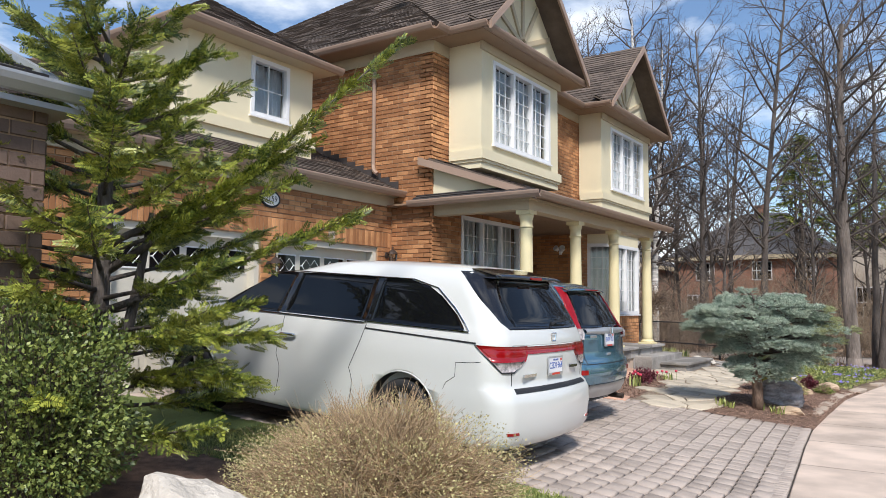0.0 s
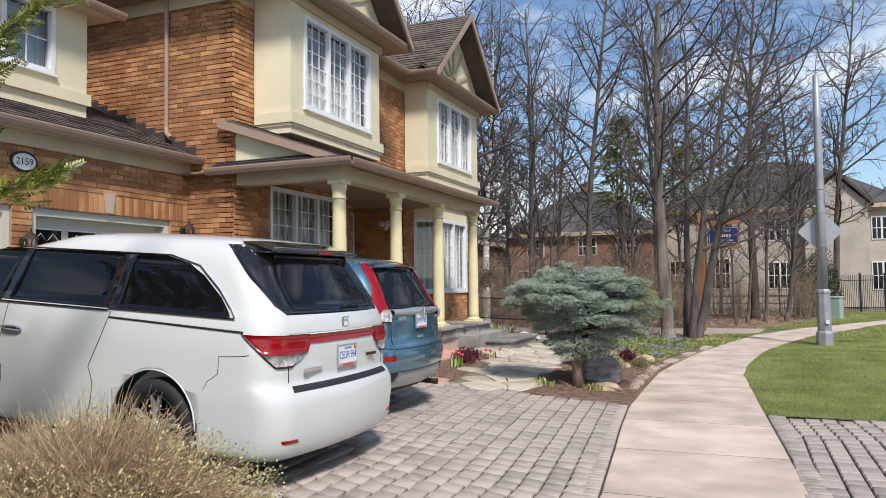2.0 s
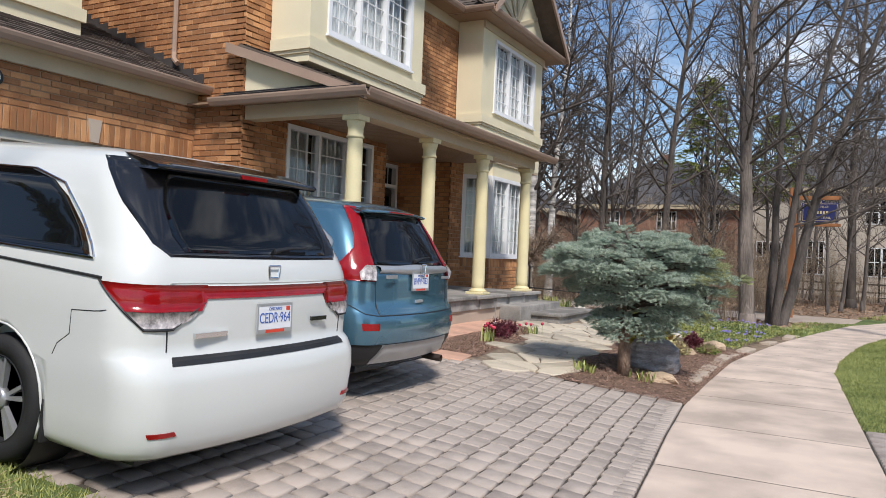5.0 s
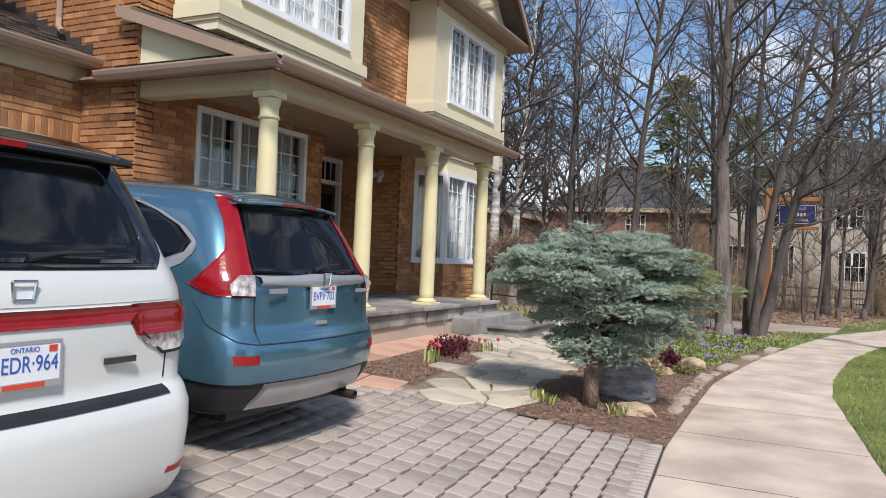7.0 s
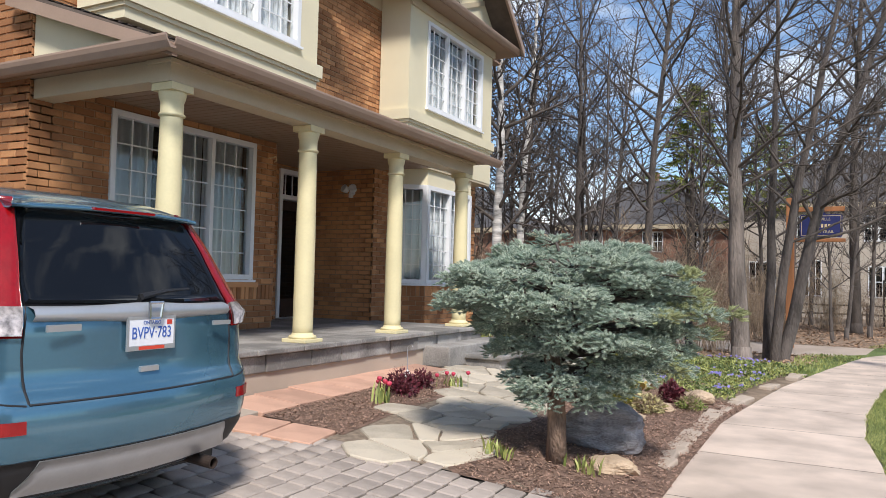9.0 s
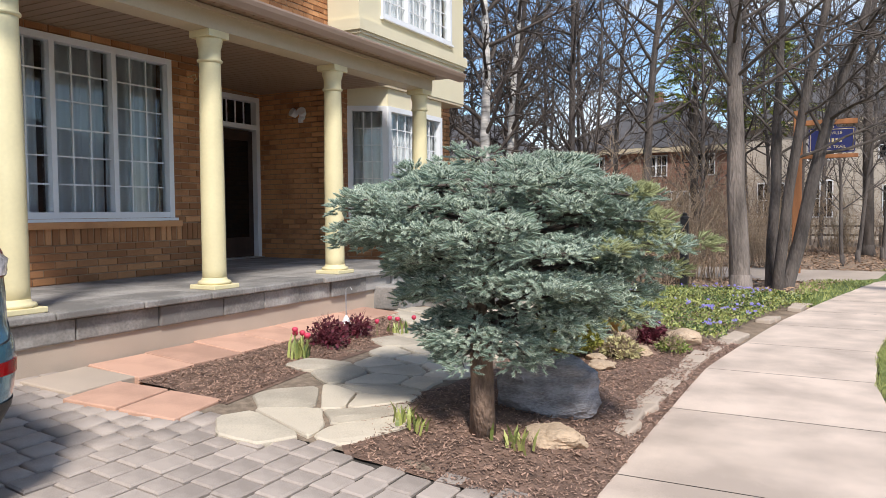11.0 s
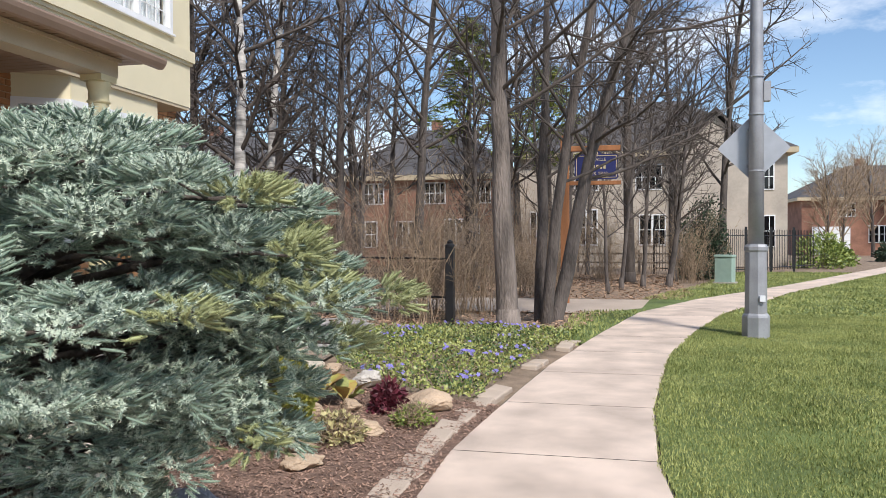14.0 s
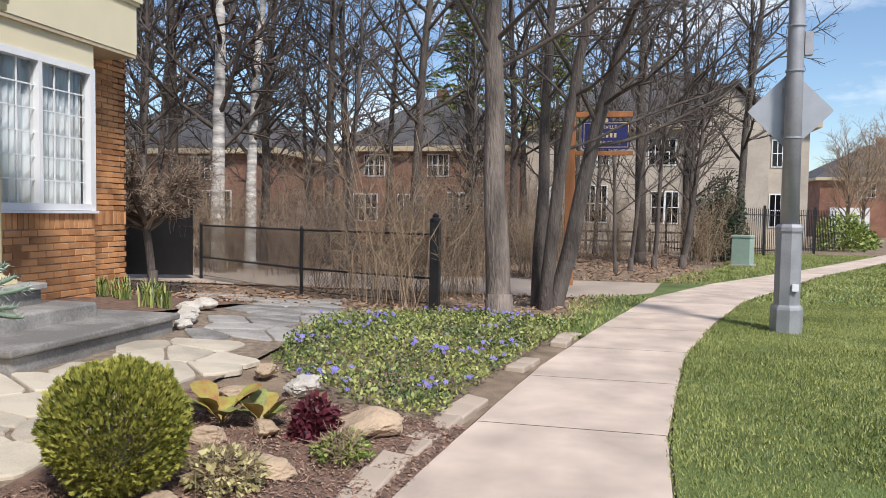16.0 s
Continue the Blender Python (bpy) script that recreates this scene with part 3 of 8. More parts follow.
BAY2 = (-6.53, 17.72, 21.35, 3.69, 6.72)
WIN_A = (12.03, 14.48, 4.755, 6.40)
WIN_B = (18.36, 20.82, 4.755, 6.40)
stucco_box("bay", BAY1[0], *BAY1[1:], WIN_A)
stucco_box("bay", BAY2[0], *BAY2[1:], WIN_B)
ledge(BAY1[0], BAY1[1], BAY1[2], 4.42, 4.60)
ledge(BAY2[0], BAY2[1], BAY2[2], 4.42, 4.60)
window(FX(BAY1[0], WIN_A[0], WIN_A[2]), WIN_A[1] - WIN_A[0], WIN_A[3] - WIN_A[2], 3, 3, 6, "full")
window(FX(BAY2[0], WIN_B[0], WIN_B[2]), WIN_B[1] - WIN_B[0], WIN_B[3] - WIN_B[2], 3, 3, 6, "full")


# ---- roofs ----
def slope(name, quad, parent, material=None, thick=0.05, course=0.14, tab=0.30, seed=1):
    """A roof plane of overlapping shingle tabs. quad: eave start, eave end, ridge end, ridge start."""
    a, b, c, d = (Vector(p) for p in quad)
    nrm = (b - a).cross(d - a)
    if nrm.length < 1e-6:
        nrm = (b - a).cross(c - a)
    nrm.normalize()
    if nrm.z < 0:
        nrm = -nrm
    base = Geo()
    low = [p - nrm * thick for p in (a, b, c, d)]
    base.add([tuple(p) for p in (a, b, c, d, *low)], [(0, 1, 2, 3), (7, 6, 5, 4), (0, 4, 5, 1), (1, 5, 6, 2), (2, 6, 7, 3), (3, 7, 4, 0)])
    roof = part(name, base, material or M["shingle"], parent)
    g = Geo()
    r = random.Random(seed)
    rows = max(2, int(((d - a).length + (c - b).length) / 2 / course))
    for j in range(rows):
        s0, s1 = j / rows, min(1.0, (j + 1.0) / rows)
        p0, p1 = a.lerp(d, s0), b.lerp(c, s0)
        q0, q1 = a.lerp(d, s1), b.lerp(c, s1)
        n = max(1, int((p1 - p0).length / tab))
        off = r.random()
        cuts = [0.0] + [min(1, max(0, (i + off * 0.9) / n)) for i in range(0 if off > 0.1 else 1, n)] + [1.0]
        for u0, u1 in zip(cuts, cuts[1:]):
            if u1 - u0 < 0.002:
                continue
            lift = 0.014 + r.uniform(0, 0.012)
            v = [p0.lerp(p1, u0) + nrm * lift, p0.lerp(p1, u1) + nrm * lift, q0.lerp(q1, u1) + nrm * 0.004, q0.lerp(q1, u0) + nrm * 0.004,
                 p0.lerp(p1, u0), p0.lerp(p1, u1)]
            g.add([tuple(x) for x in v], [(0, 1, 2, 3), (4, 5, 1, 0)])
    part("shingles", g, material or M["shingle"], roof, kind="stuff")
    return roof


def gutter(p, q, out, parent, name="gutter"):
    """A formed gutter from p to q, that stands out along out, with its fascia behind."""
    p, q, out = Vector(p), Vector(q), Vector(out).normalized()
    prof = [(0, -0.11), (0.06, -0.11), (0.10, -0.06), (0.115, -0.02), (0.115, 0.0), (0.10, 0.0), (0.095, -0.04), (0.05, -0.09), (0.0, -0.09)]
    g = Geo()
    n = len(prof)
    vs = [tuple(e + out * o + Vector((0, 0, z))) for e in (p, q) for o, z in prof]
    g.add(vs, [(i, (i + 1) % n, n + (i + 1) % n, n + i) for i in range(n)] + [tuple(range(n)), tuple(range(2 * n - 1, n - 1, -1))])
    return part(name, g, M["gutter"], parent)


EAVE = 6.78
# porch roof
PE_X, PE_Z, PY0, PY1 = -4.90, 3.60, 10.86, 17.98
slope("roof", [(PE_X, PY0 + 0.12, PE_Z), (PE_X, PY1, PE_Z), (-7.16, PY1, 4.40), (-7.16, PY0 + 0.12, 4.40)], house, seed=3)
slope("roof", [(PE_X, PY0, PE_Z), (-7.5, PY0, PE_Z), (-7.5, SIDE_Y + 0.05, 3.76), (-5.3, SIDE_Y + 0.05, 3.76)], house, M["flashing"], thick=0.03, seed=4)
gutter((PE_X, PY0, PE_Z), (PE_X, PY1, PE_Z), (1, 0, 0), house)
gutter((PE_X + 0.11, PY0, PE_Z), (-7.5, PY0, PE_Z), (0, -1, 0), house)
part("fascia", Geo().prism([(-4.95, 3.60), (-7.40, 4.44), (-7.40, 4.30), (-4.95, 3.46 + 0.02)], PY0 + 0.10, PY0 + 0.16, "y"), M["gutter"], house)
part("gable_infill", Geo().prism([(-5.25, 3.66), (-7.16, 4.32), (-7.16, 3.66)], SIDE_Y + 0.02, SIDE_Y + 0.10, "y"), M["stucco"], house)
part("beam", Geo().box((-5.43, 11.15, 3.33), (-5.17, 17.62, 3.54)).box((-7.15, 11.15, 3.34), (-5.43, 11.38, 3.54)), M["trimc"], house)
part("frieze", Geo().box((-5.46, 11.12, 3.50), (-5.14, 17.65, 3.535)), M["trimc"], house)
gs = Geo()
for i in range(52):
    y = 10.90 + i * 0.135
    gs.box((-8.5, y, 3.545), (-4.92, y + 0.122, 3.556))
gs.box((-8.5, 10.90, 3.558), (-4.92, 17.95, 3.575))
part("porch_ceiling", gs, M["soffit"], house, "brown slatted porch ceiling")

# columns of the porch
for i, y in enumerate((11.30, 13.35, 15.35, 17.46)):
    col = part("column", Geo().lathe([(0.118, 0.06), (0.118, 0.2), (0.116, 1.2), (0.104, 2.2), (0.102, 2.26)], (COL_X, y, DECK_Z), 28), M["cream"], house, "cream painted round column" if i == 0 else "", smooth=True)
    bevelled(part("plinth", Geo().box((COL_X - 0.17, y - 0.17, DECK_Z), (COL_X + 0.17, y + 0.17, DECK_Z + 0.045)), M["cream"], col), 0.008)
    part("torus", Geo().lathe([(0.155, 0.046), (0.165, 0.06), (0.155, 0.078), (0.13, 0.085), (0.125, 0.10), (0.118, 0.11)], (COL_X, y, DECK_Z), 28), M["cream"], col, smooth=True)
    part("capital", Geo().lathe([(0.103, 2.22), (0.122, 2.235), (0.122, 2.25), (0.106, 2.262), (0.106, 2.36), (0.114, 2.38), (0.122, 2.41), (0.126, 2.44), (0.126, 2.46)], (COL_X, y, DECK_Z), 28), M["cream"], col, smooth=True)
    part("abacus", Geo().box((COL_X - 0.132, y - 0.132, DECK_Z + 2.461), (COL_X + 0.132, y + 0.132, DECK_Z + 2.528)), M["cream"], col)

# main roof
R_F, R_L, R_R, R_B = -6.80, 10.62, 22.45, -17.0
slope("roof", [(R_F, R_L, EAVE), (R_F, R_R, EAVE), (-11.9, 17.4, 10.6), (-11.9, 15.7, 10.6)], house, seed=5)
slope("roof", [(R_B, R_L, EAVE), (R_F, R_L, EAVE), (-11.9, 15.7, 10.6), (-11.9, 15.7, 10.6)], house, seed=6)
slope("roof", [(R_F, R_R, EAVE), (R_B, R_R, EAVE), (-11.9, 17.4, 10.6), (-11.9, 17.4, 10.6)], house, seed=7)
part("soffit", Geo().box((R_B, R_L, EAVE - 0.1), (R_F, R_R, EAVE - 0.055)), M["soffit"], house)
gutter((R_F, R_L, EAVE), (R_F, 11.1, EAVE), (1, 0, 0), house)
gutter((R_F, 15.3, EAVE), (R_F, 17.3, EAVE), (1, 0, 0), house)
gutter((R_F, R_L, EAVE), (R_B, R_L, EAVE), (0, -1, 0), house)
part("roof_vent", Geo().box((-9.2, 12.2, 8.45), (-8.85, 12.55, 8.72)).box((-9.25, 12.15, 8.72), (-8.8, 12.6, 8.76)), M["flashing"], house, "dark metal roof vent")
for a, b in (((WALL_X, SIDE_Y - 0.03, 6.45), (WALL_X + 0.04, 11.6, 6.68)), ((-14, SIDE_Y - 0.045, 6.45), (WALL_X + 0.04, SIDE_Y - 0.031, 6.68)), ((WALL_X, 14.92, 6.45), (WALL_X + 0.04, 17.7, 6.68))):
    part("frieze_board", Geo().box(a, b), M["trimc"], house)


def front_gable(yc, half, front, apex):
    """A gable over a bay: two slopes, rake boards, soffits, stucco face with a sunburst, and the eave below."""
    fx = front + 0.52
    back = -10.2
    e = EAVE
    for s in (-1, 1):
        slope("roof", [(back, yc + s * half, e), (fx, yc + s * half, e), (fx, yc, apex), (back, yc, apex)], house, seed=20 + s)
        g = Geo()
        p, q = Vector((fx, yc + s * half, e)), Vector((fx, yc, apex))
        g.add([tuple(p + Vector((0.03, 0, 0.01))), tuple(q + Vector((0.03, 0, 0.01))), tuple(q + Vector((0.03, 0, -0.17))), tuple(p + Vector((0.03, s * -0.0, -0.15))),
               tuple(p + Vector((-0.02, 0, 0.0))), tuple(q + Vector((-0.02, 0, 0.0))), tuple(q + Vector((-0.02, 0, -0.17))), tuple(p + Vector((-0.02, 0, -0.15)))],
              [(0, 1, 2, 3), (7, 6, 5, 4), (0, 4, 5, 1), (2, 6, 7, 3), (0, 3, 7, 4), (1, 5, 6, 2)])
        part("rake_board", g, M["gutter"], house)
        sf = Geo()
        n = 9
        for i in range(n):
            a0, a1 = i / n, (i + 0.93) / n
            u0, u1 = p.lerp(q, a0) + Vector((0, 0, -0.06)), p.lerp(q, a1) + Vector((0, 0, -0.06))
            sf.add([tuple(u0), tuple(u1), (front, u1.y, u1.z), (front, u0.y, u0.z)], [(0, 1, 2, 3)])
        part("soffit", sf, M["soffit"], house)
        gutter((fx - 0.02, yc + s * half, e), (-7.3, yc + s * half, e), (0, s, 0), house)
    k = (apex - e) / half
    tri = [(yc - half + 0.3, e + 0.24), (yc + half - 0.3, e + 0.24), (yc, e + 0.24 + k * (half - 0.3))]
    part("gable_face", Geo().prism([(yc - half, e - 0.02), (yc + half, e - 0.02), (yc, apex - 0.03)], front - 0.10, front - 0.02, "x"), M["stucco"], house)
    fan = Geo()
    hub = Vector((front, yc, e + 0.28))
    for ang in (22, 56, 90, 124, 158):
        c, s = math.cos(radians(ang)), math.sin(radians(ang))
        length = 0.62 * k * half / (s + k * abs(c)) * 1.28
        d, o = Vector((0, c, s)), Vector((0, -s, c)) * 0.05
        vs = [hub + d * 0.14 - o, hub + d * length - o, hub + d * length + o, hub + d * 0.14 + o]
        fan.add([tuple(v + Vector((-0.02, 0, 0))) for v in vs] + [tuple(v + Vector((0.022, 0, 0))) for v in vs], [(0, 1, 2, 3), (7, 6, 5, 4), (0, 4, 5, 1), (1, 5, 6, 2), (2, 6, 7, 3), (3, 7, 4, 0)])
    arc = [(front - 0.015, yc + 0.15 * math.cos(radians(a)), hub.z + 0.15 * math.sin(radians(a))) for a in range(0, 181, 15)]
    fan.tube(arc, 0.03, 6)
    part("sunburst", fan, M["trimc"], house, "raised sunburst trim")
    # eave across the foot of the gable
    slope("roof", [(front + 0.36, yc - half - 0.02, e), (front + 0.36, yc + half + 0.02, e), (front + 0.0, yc + half, e + 0.22), (front + 0.0, yc - half, e + 0.22)], house, thick=0.03, seed=31)
    gutter((front + 0.36, yc - half - 0.05, e), (front + 0.36, yc + half + 0.05, e), (1, 0, 0), house)
    part("soffit", Geo().box((front - 0.02, yc - half, e - 0.12), (front + 0.36, yc + half, e - 0.09)).box((-7.2, yc - half, e - 0.118), (front - 0.021, yc + half, e - 0.092)), M["soffit"], house)
    part("frieze_board", Geo().box((front, yc - half + 0.5, 6.50), (front + 0.05, yc + half - 0.5, 6.655)), M["trimc"], house)


front_gable(13.26, 2.20, BAY1[0], 8.85)
front_gable(19.55, 2.35, BAY2[0], 8.85)

# ground-floor bay
B = [(-7.17, 18.26), (-6.60, 18.62), (-6.60, 20.52), (-7.17, 20.90)]
for (xa, ya), (xb, yb) in zip(B, B[1:]):
    u = Vector((xb - xa, yb - ya, 0))
    n = Vector((u.y, -u.x, 0)).normalized()
    L = u.length
    mm = wall_frame((xa, ya, 0.2), u, n)
    g = Geo().box((0, -0.2, 0), (L, 0, 1.26), mm)
    base = part("wall", g, M["mortar"], house)
    gb = Geo()
    bricks(gb, mm, L, 1.26, soldiers=[(1.04, 1.25)], seed=int(L * 50))
    part("brickwork", gb, M["brick"], base, kind="stuff")
    part("lintel", Geo().box((0, -0.2, 3.14), (L, 0.01, 3.45), mm), M["stucco"], house)
    window(wall_frame((xa, ya, 1.47), u, n), L, 1.87, 2 if L > 1 else 1, 3, 6, "full", frame_w=0.085)
# bay floor in the same near-black painted interior shade
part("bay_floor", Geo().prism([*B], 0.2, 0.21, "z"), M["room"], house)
part("bay_soffit", Geo().box((-7.15, 17.72, 3.64), (-6.54, 21.34, 3.688)), M["trimc"], house)

# front door with its transom
dm = FX(-8.55, 16.68, 0.80)
fd = part("front_door", Geo().box((0.08, -0.12, 0.02), (0.84, -0.06, 2.12), dm), M["door"], house, "dark wooden front door with a screen and transom")
part("door_frame", Geo().box((0, -0.14, 0), (0.08, 0.04, 2.68), dm).box((0.84, -0.14, 0), (0.92, 0.04, 2.68), dm).box((0.08, -0.14, 2.60), (0.84, 0.04, 2.68), dm).box((0.08, -0.14, 2.14), (0.84, 0.04, 2.22), dm), M["white"], fd, "white door frame")
part("transom", Geo().box((0.08, -0.09, 2.22), (0.84, -0.08, 2.60), dm), M["carglass"], fd)
part("transom_bar", Geo().box((0.45, -0.08, 2.22), (0.47, -0.06, 2.60), dm).box((0.26, -0.08, 2.22), (0.275, -0.06, 2.60), dm).box((0.65, -0.08, 2.22), (0.665, -0.06, 2.60), dm), M["white"], fd)
part("storm_panel", Geo().box((0.20, -0.058, 0.35), (0.72, -0.05, 1.95), dm), M["carglass"], fd)
part("handle", Geo().tube([dm @ Vector((0.14, -0.03, 0.95)), dm @ Vector((0.14, -0.03, 1.15))], 0.012, 8), M["chrome"], fd)
part("threshold", Geo().box((0.0, -0.1, 0.0), (0.92, 0.10, 0.02), dm), M["silver"], fd)

# garage doors
for a, b in G_DOORS:
    gm = FX(GARAGE_X - 0.20, a, 0.48)
    w, h = b - a, 2.28
    gd = part("garage_door", Geo().box((0.09, -0.05, 0), (w - 0.09, 0, h), gm), M["garage"], house, "pale panelled garage door with leaded windows")
    part("door_frame", Geo().box((0, -0.05, 0), (0.09, 0.16, h - 0.0), gm).box((w - 0.09, -0.05, 0), (w, 0.16, h), gm).box((0, -0.05, h - 0.10), (w, 0.158, h + 0.001), gm), M["garage"], gd)
    for j in range(4):
        for i in range(4):
            u0 = lerp(0.09, w - 0.09, i / 4) + 0.06
            u1 = lerp(0.09, w - 0.09, (i + 1) / 4) - 0.06
            z0, z1 = 0.08 + j * 0.53, 0.50 + j * 0.53
            if j < 3:
                g = Geo().box((u0, 0, z0), (u1, 0.012, z1), gm)
                part("panel", g, M["garage"], gd)
            else:
                part("pane", Geo().box((u0, 0, z0 + 0.02), (u1, 0.006, z1 - 0.08), gm), M["carglass"], gd)
                t = Geo()
                uc, zc = (u0 + u1) / 2, (z0 + z1 - 0.06) / 2
                for s in (-1, 1):
                    t.tube([gm @ Vector(p) for p in ((uc + s * 0.20, 0.012, zc), (uc + s * 0.10, 0.012, zc + 0.11), (uc, 0.012, zc), (uc + s * 0.10, 0.012, zc - 0.11), (uc + s * 0.20, 0.012, zc))], 0.008, 4)
                    t.tube([gm @ Vector((uc + s * 0.20, 0.012, zc)), gm @ Vector((u1 if s > 0 else u0, 0.012, zc))], 0.008, 4)
                t.box((u0 - 0.02, 0, z0 + 0.0), (u1 + 0.02, 0.016, z0 + 0.02), gm)
                t.box((u0 - 0.02, 0, z1 - 0.08), (u1 + 0.02, 0.016, z1 - 0.06), gm)
                part("leading", t, M["white"], gd)
for (a, b) in G_DOORS:
    part("keystone", Geo().prism([((a + b) / 2 - 0.06, 2.78), ((a + b) / 2 + 0.06, 2.78), ((a + b) / 2 + 0.10, 3.08), ((a + b) / 2 - 0.10, 3.08)], GARAGE_X, GARAGE_X + 0.03, "x"), M["conc"], house, "pale stone keystone")

# garage roof and the stucco room over it
GE_X, GE_Z = -7.86, 3.84
slope("roof", [(GE_X, 4.15, GE_Z), (GE_X, SIDE_Y - 0.01, GE_Z), (-12.5, SIDE_Y - 0.01, 5.95), (-12.5, 4.15, 5.95)], house, seed=8)
gutter((GE_X, 4.10, GE_Z), (GE_X, SIDE_Y + 0.12, GE_Z), (1, 0, 0), house)
part("frieze_board", Geo().box((GARAGE_X, 4.4, 3.55), (GARAGE_X + 0.06, SIDE_Y, 3.74)), M["trimc"], house)
part("eave_soffit", Geo().box((GARAGE_X, 4.15, 3.742), (GE_X, SIDE_Y, 3.77)), M["trimc"], house)
for i in range(18):
    x = -7.95 - i * 0.22
    rise = GE_Z + (-7.86 - x) * 0.455
    part("step_flashing", Geo().box((x - 0.22, SIDE_Y - 0.026, rise - 0.05), (x - 0.001, SIDE_Y - 0.014, rise + 0.17)), M["flashing"], house)
part("downspout", Geo().tube([(-8.55, SIDE_Y - 0.06, 6.62), (-8.55, SIDE_Y - 0.06, 4.42), (-8.50, SIDE_Y - 0.10, 4.30), (-8.40, SIDE_Y - 0.12, 4.22)], 0.04, 8), M["gutter"], house)
BOX = (-9.0, 7.05, 9.80, 4.1, 6.05)
WIN_S = (8.32, 9.20, 4.90, 5.92)
stucco_box("bay", BOX[0], *BOX[1:], WIN_S, back=-13.0)
part("ledge", Geo().box((-9.0, 7.0, 4.55), (-8.94, 9.84, 4.73)), M["stucco"], house)
window(FX(BOX[0], WIN_S[0], WIN_S[2]), WIN_S[1] - WIN_S[0], WIN_S[3] - WIN_S[2], 1, 2, 2, "full")
SE = 6.10
slope("roof", [(-8.62, 6.70, SE), (-8.62, 10.15, SE), (-10.3, 8.45, 7.25), (-10.3, 8.40, 7.25)], house, seed=9)
slope("roof", [(-13.0, 6.70, SE), (-8.62, 6.70, SE), (-10.3, 8.40, 7.25), (-13.0, 8.40, 7.25)], house, seed=10)
slope("roof", [(-8.62, 10.15, SE), (-13.0, 10.15, SE), (-13.0, 8.45, 7.25), (-10.3, 8.45, 7.25)], house, seed=11)
part("soffit", Geo().box((-13.0, 6.72, SE - 0.10), (-8.64, 10.13, SE - 0.056)), M["trimc"], house)
gutter((-8.66, 6.66, SE), (-8.66, 10.19, SE), (1, 0, 0), house)
gutter((-8.62, 6.70, SE), (-13.0, 6.70, SE), (0, -1, 0), house)

# porch deck, plinth and steps
deck = thing("porch_deck", "porch floor of grey flagstones over a stone and concrete base", "porch", kind="structure")
part("base", Geo().box((-7.16, 11.02, 0.1), (-5.10, 17.80, 0.56)), M["conc"], deck, "stained concrete base")
y = 10.98
k = 0
while y < 17.8:
    w = rnd.uniform(0.55, 0.95)
    y1 = min(y + w, 17.85)
    e = rnd.uniform(-0.015, 0.02)
    bevelled(part("facing_stone", Geo().box((-5.14, y, 0.55), (-5.06 + e, y1 - 0.008, 0.735)), M["slate"], deck), 0.015)
    bevelled(part("coping_stone", Geo().box((-5.65, y - 0.2 * (k > 0), 0.74), (-5.00 + e, y1 - 0.2 - 0.008 if y1 < 17.8 else y1, DECK_Z)), M["slate"], deck), 0.012)
    y = y1
    k += 1
for i in range(9):
    for j in range(2):
        bevelled(part("flagstone", Geo().box((-7.15 + j * 0.76 + (0 if j == 0 else 0.0), 11.0 + i * 0.755, 0.745), (-7.15 + (j + 1) * 0.76 - 0.01 - (0.02 if j else 0), 11.0 + (i + 1) * 0.755 - 0.01, DECK_Z - 0.003)), M["slate"], deck), 0.006)
part("entry_floor", Geo().box((-8.55, 15.0, 0.6), (-7.16, 17.64, DECK_Z - 0.006)), M["slate"], deck)
steps = thing("porch_steps", "two broad grey flagstone steps beside the porch", "steps", kind="structure")
bevelled(part("step", Geo().box((-5.13, 15.9, 0.3), (-4.66, 18.1, 0.60)), M["slate"], steps), 0.02)
bevelled(part("step", Geo().box((-5.40, 16.45, 0.0), (-4.10, 18.5, 0.40)), M["slate"], steps), 0.02)
bevelled(part("tread", Geo().box((-5.42, 16.40, 0.40), (-4.05, 18.55, 0.465)), M["slate"], steps), 0.018)


# ---- scattered geometry ----
def scatter(name, verts, faces, mats, material, parent=None, label="", category="", kind="", smooth=False):
    """One mesh from a small template set down at many places. mats: array of 3x4 transforms."""
    tv = np.array(verts, dtype=np.float64)
    mats = np.asarray(mats, dtype=np.float64)
    k, n = len(mats), len(tv)
    co = (np.einsum("kij,nj->kni", mats[:, :, :3], tv) + mats[:, None, :, 3]).reshape(-1, 3)
    f_len = [len(f) for f in faces]
    flat = np.array([i for f in faces for i in f])
    loops = (flat[None, :] + (np.arange(k) * n)[:, None]).reshape(-1)
    counts = np.tile(np.array(f_len), k)
    me = bpy.data.meshes.new(name)
    me.vertices.add(len(co))
    me.vertices.foreach_set("co", co.astype(np.float32).reshape(-1))
    me.loops.add(len(loops))
    me.loops.foreach_set("vertex_index", loops.astype(np.int32))
    me.polygons.add(len(counts))
    me.polygons.foreach_set("loop_start", np.concatenate(([0], np.cumsum(counts)[:-1])).astype(np.int32))
    me.polygons.foreach_set("loop_total", counts.astype(np.int32))
    me.update(calc_edges=True)
    if smooth:
        me.polygons.foreach_set("use_smooth", [True] * len(me.polygons))
    me.materials.append(material)
    ob = new(name, me)
    if parent is not None:
        ob.parent = parent
    return tagged(ob, label, category, kind=kind)


def mat34(p, direction, roll=0.0, size=1.0, up=(0, 0, 1)):
    """A transform whose local z runs along direction."""
    d = Vector(direction).normalized()
    r = Vector(up)
    if abs(d.dot(r)) > 0.97:
        r = Vector((1, 0, 0))
    x = d.cross(r).normalized()
    y = d.cross(x)
    c, s = math.cos(roll), math.sin(roll)
    a, b = x * c + y * s, y * c - x * s
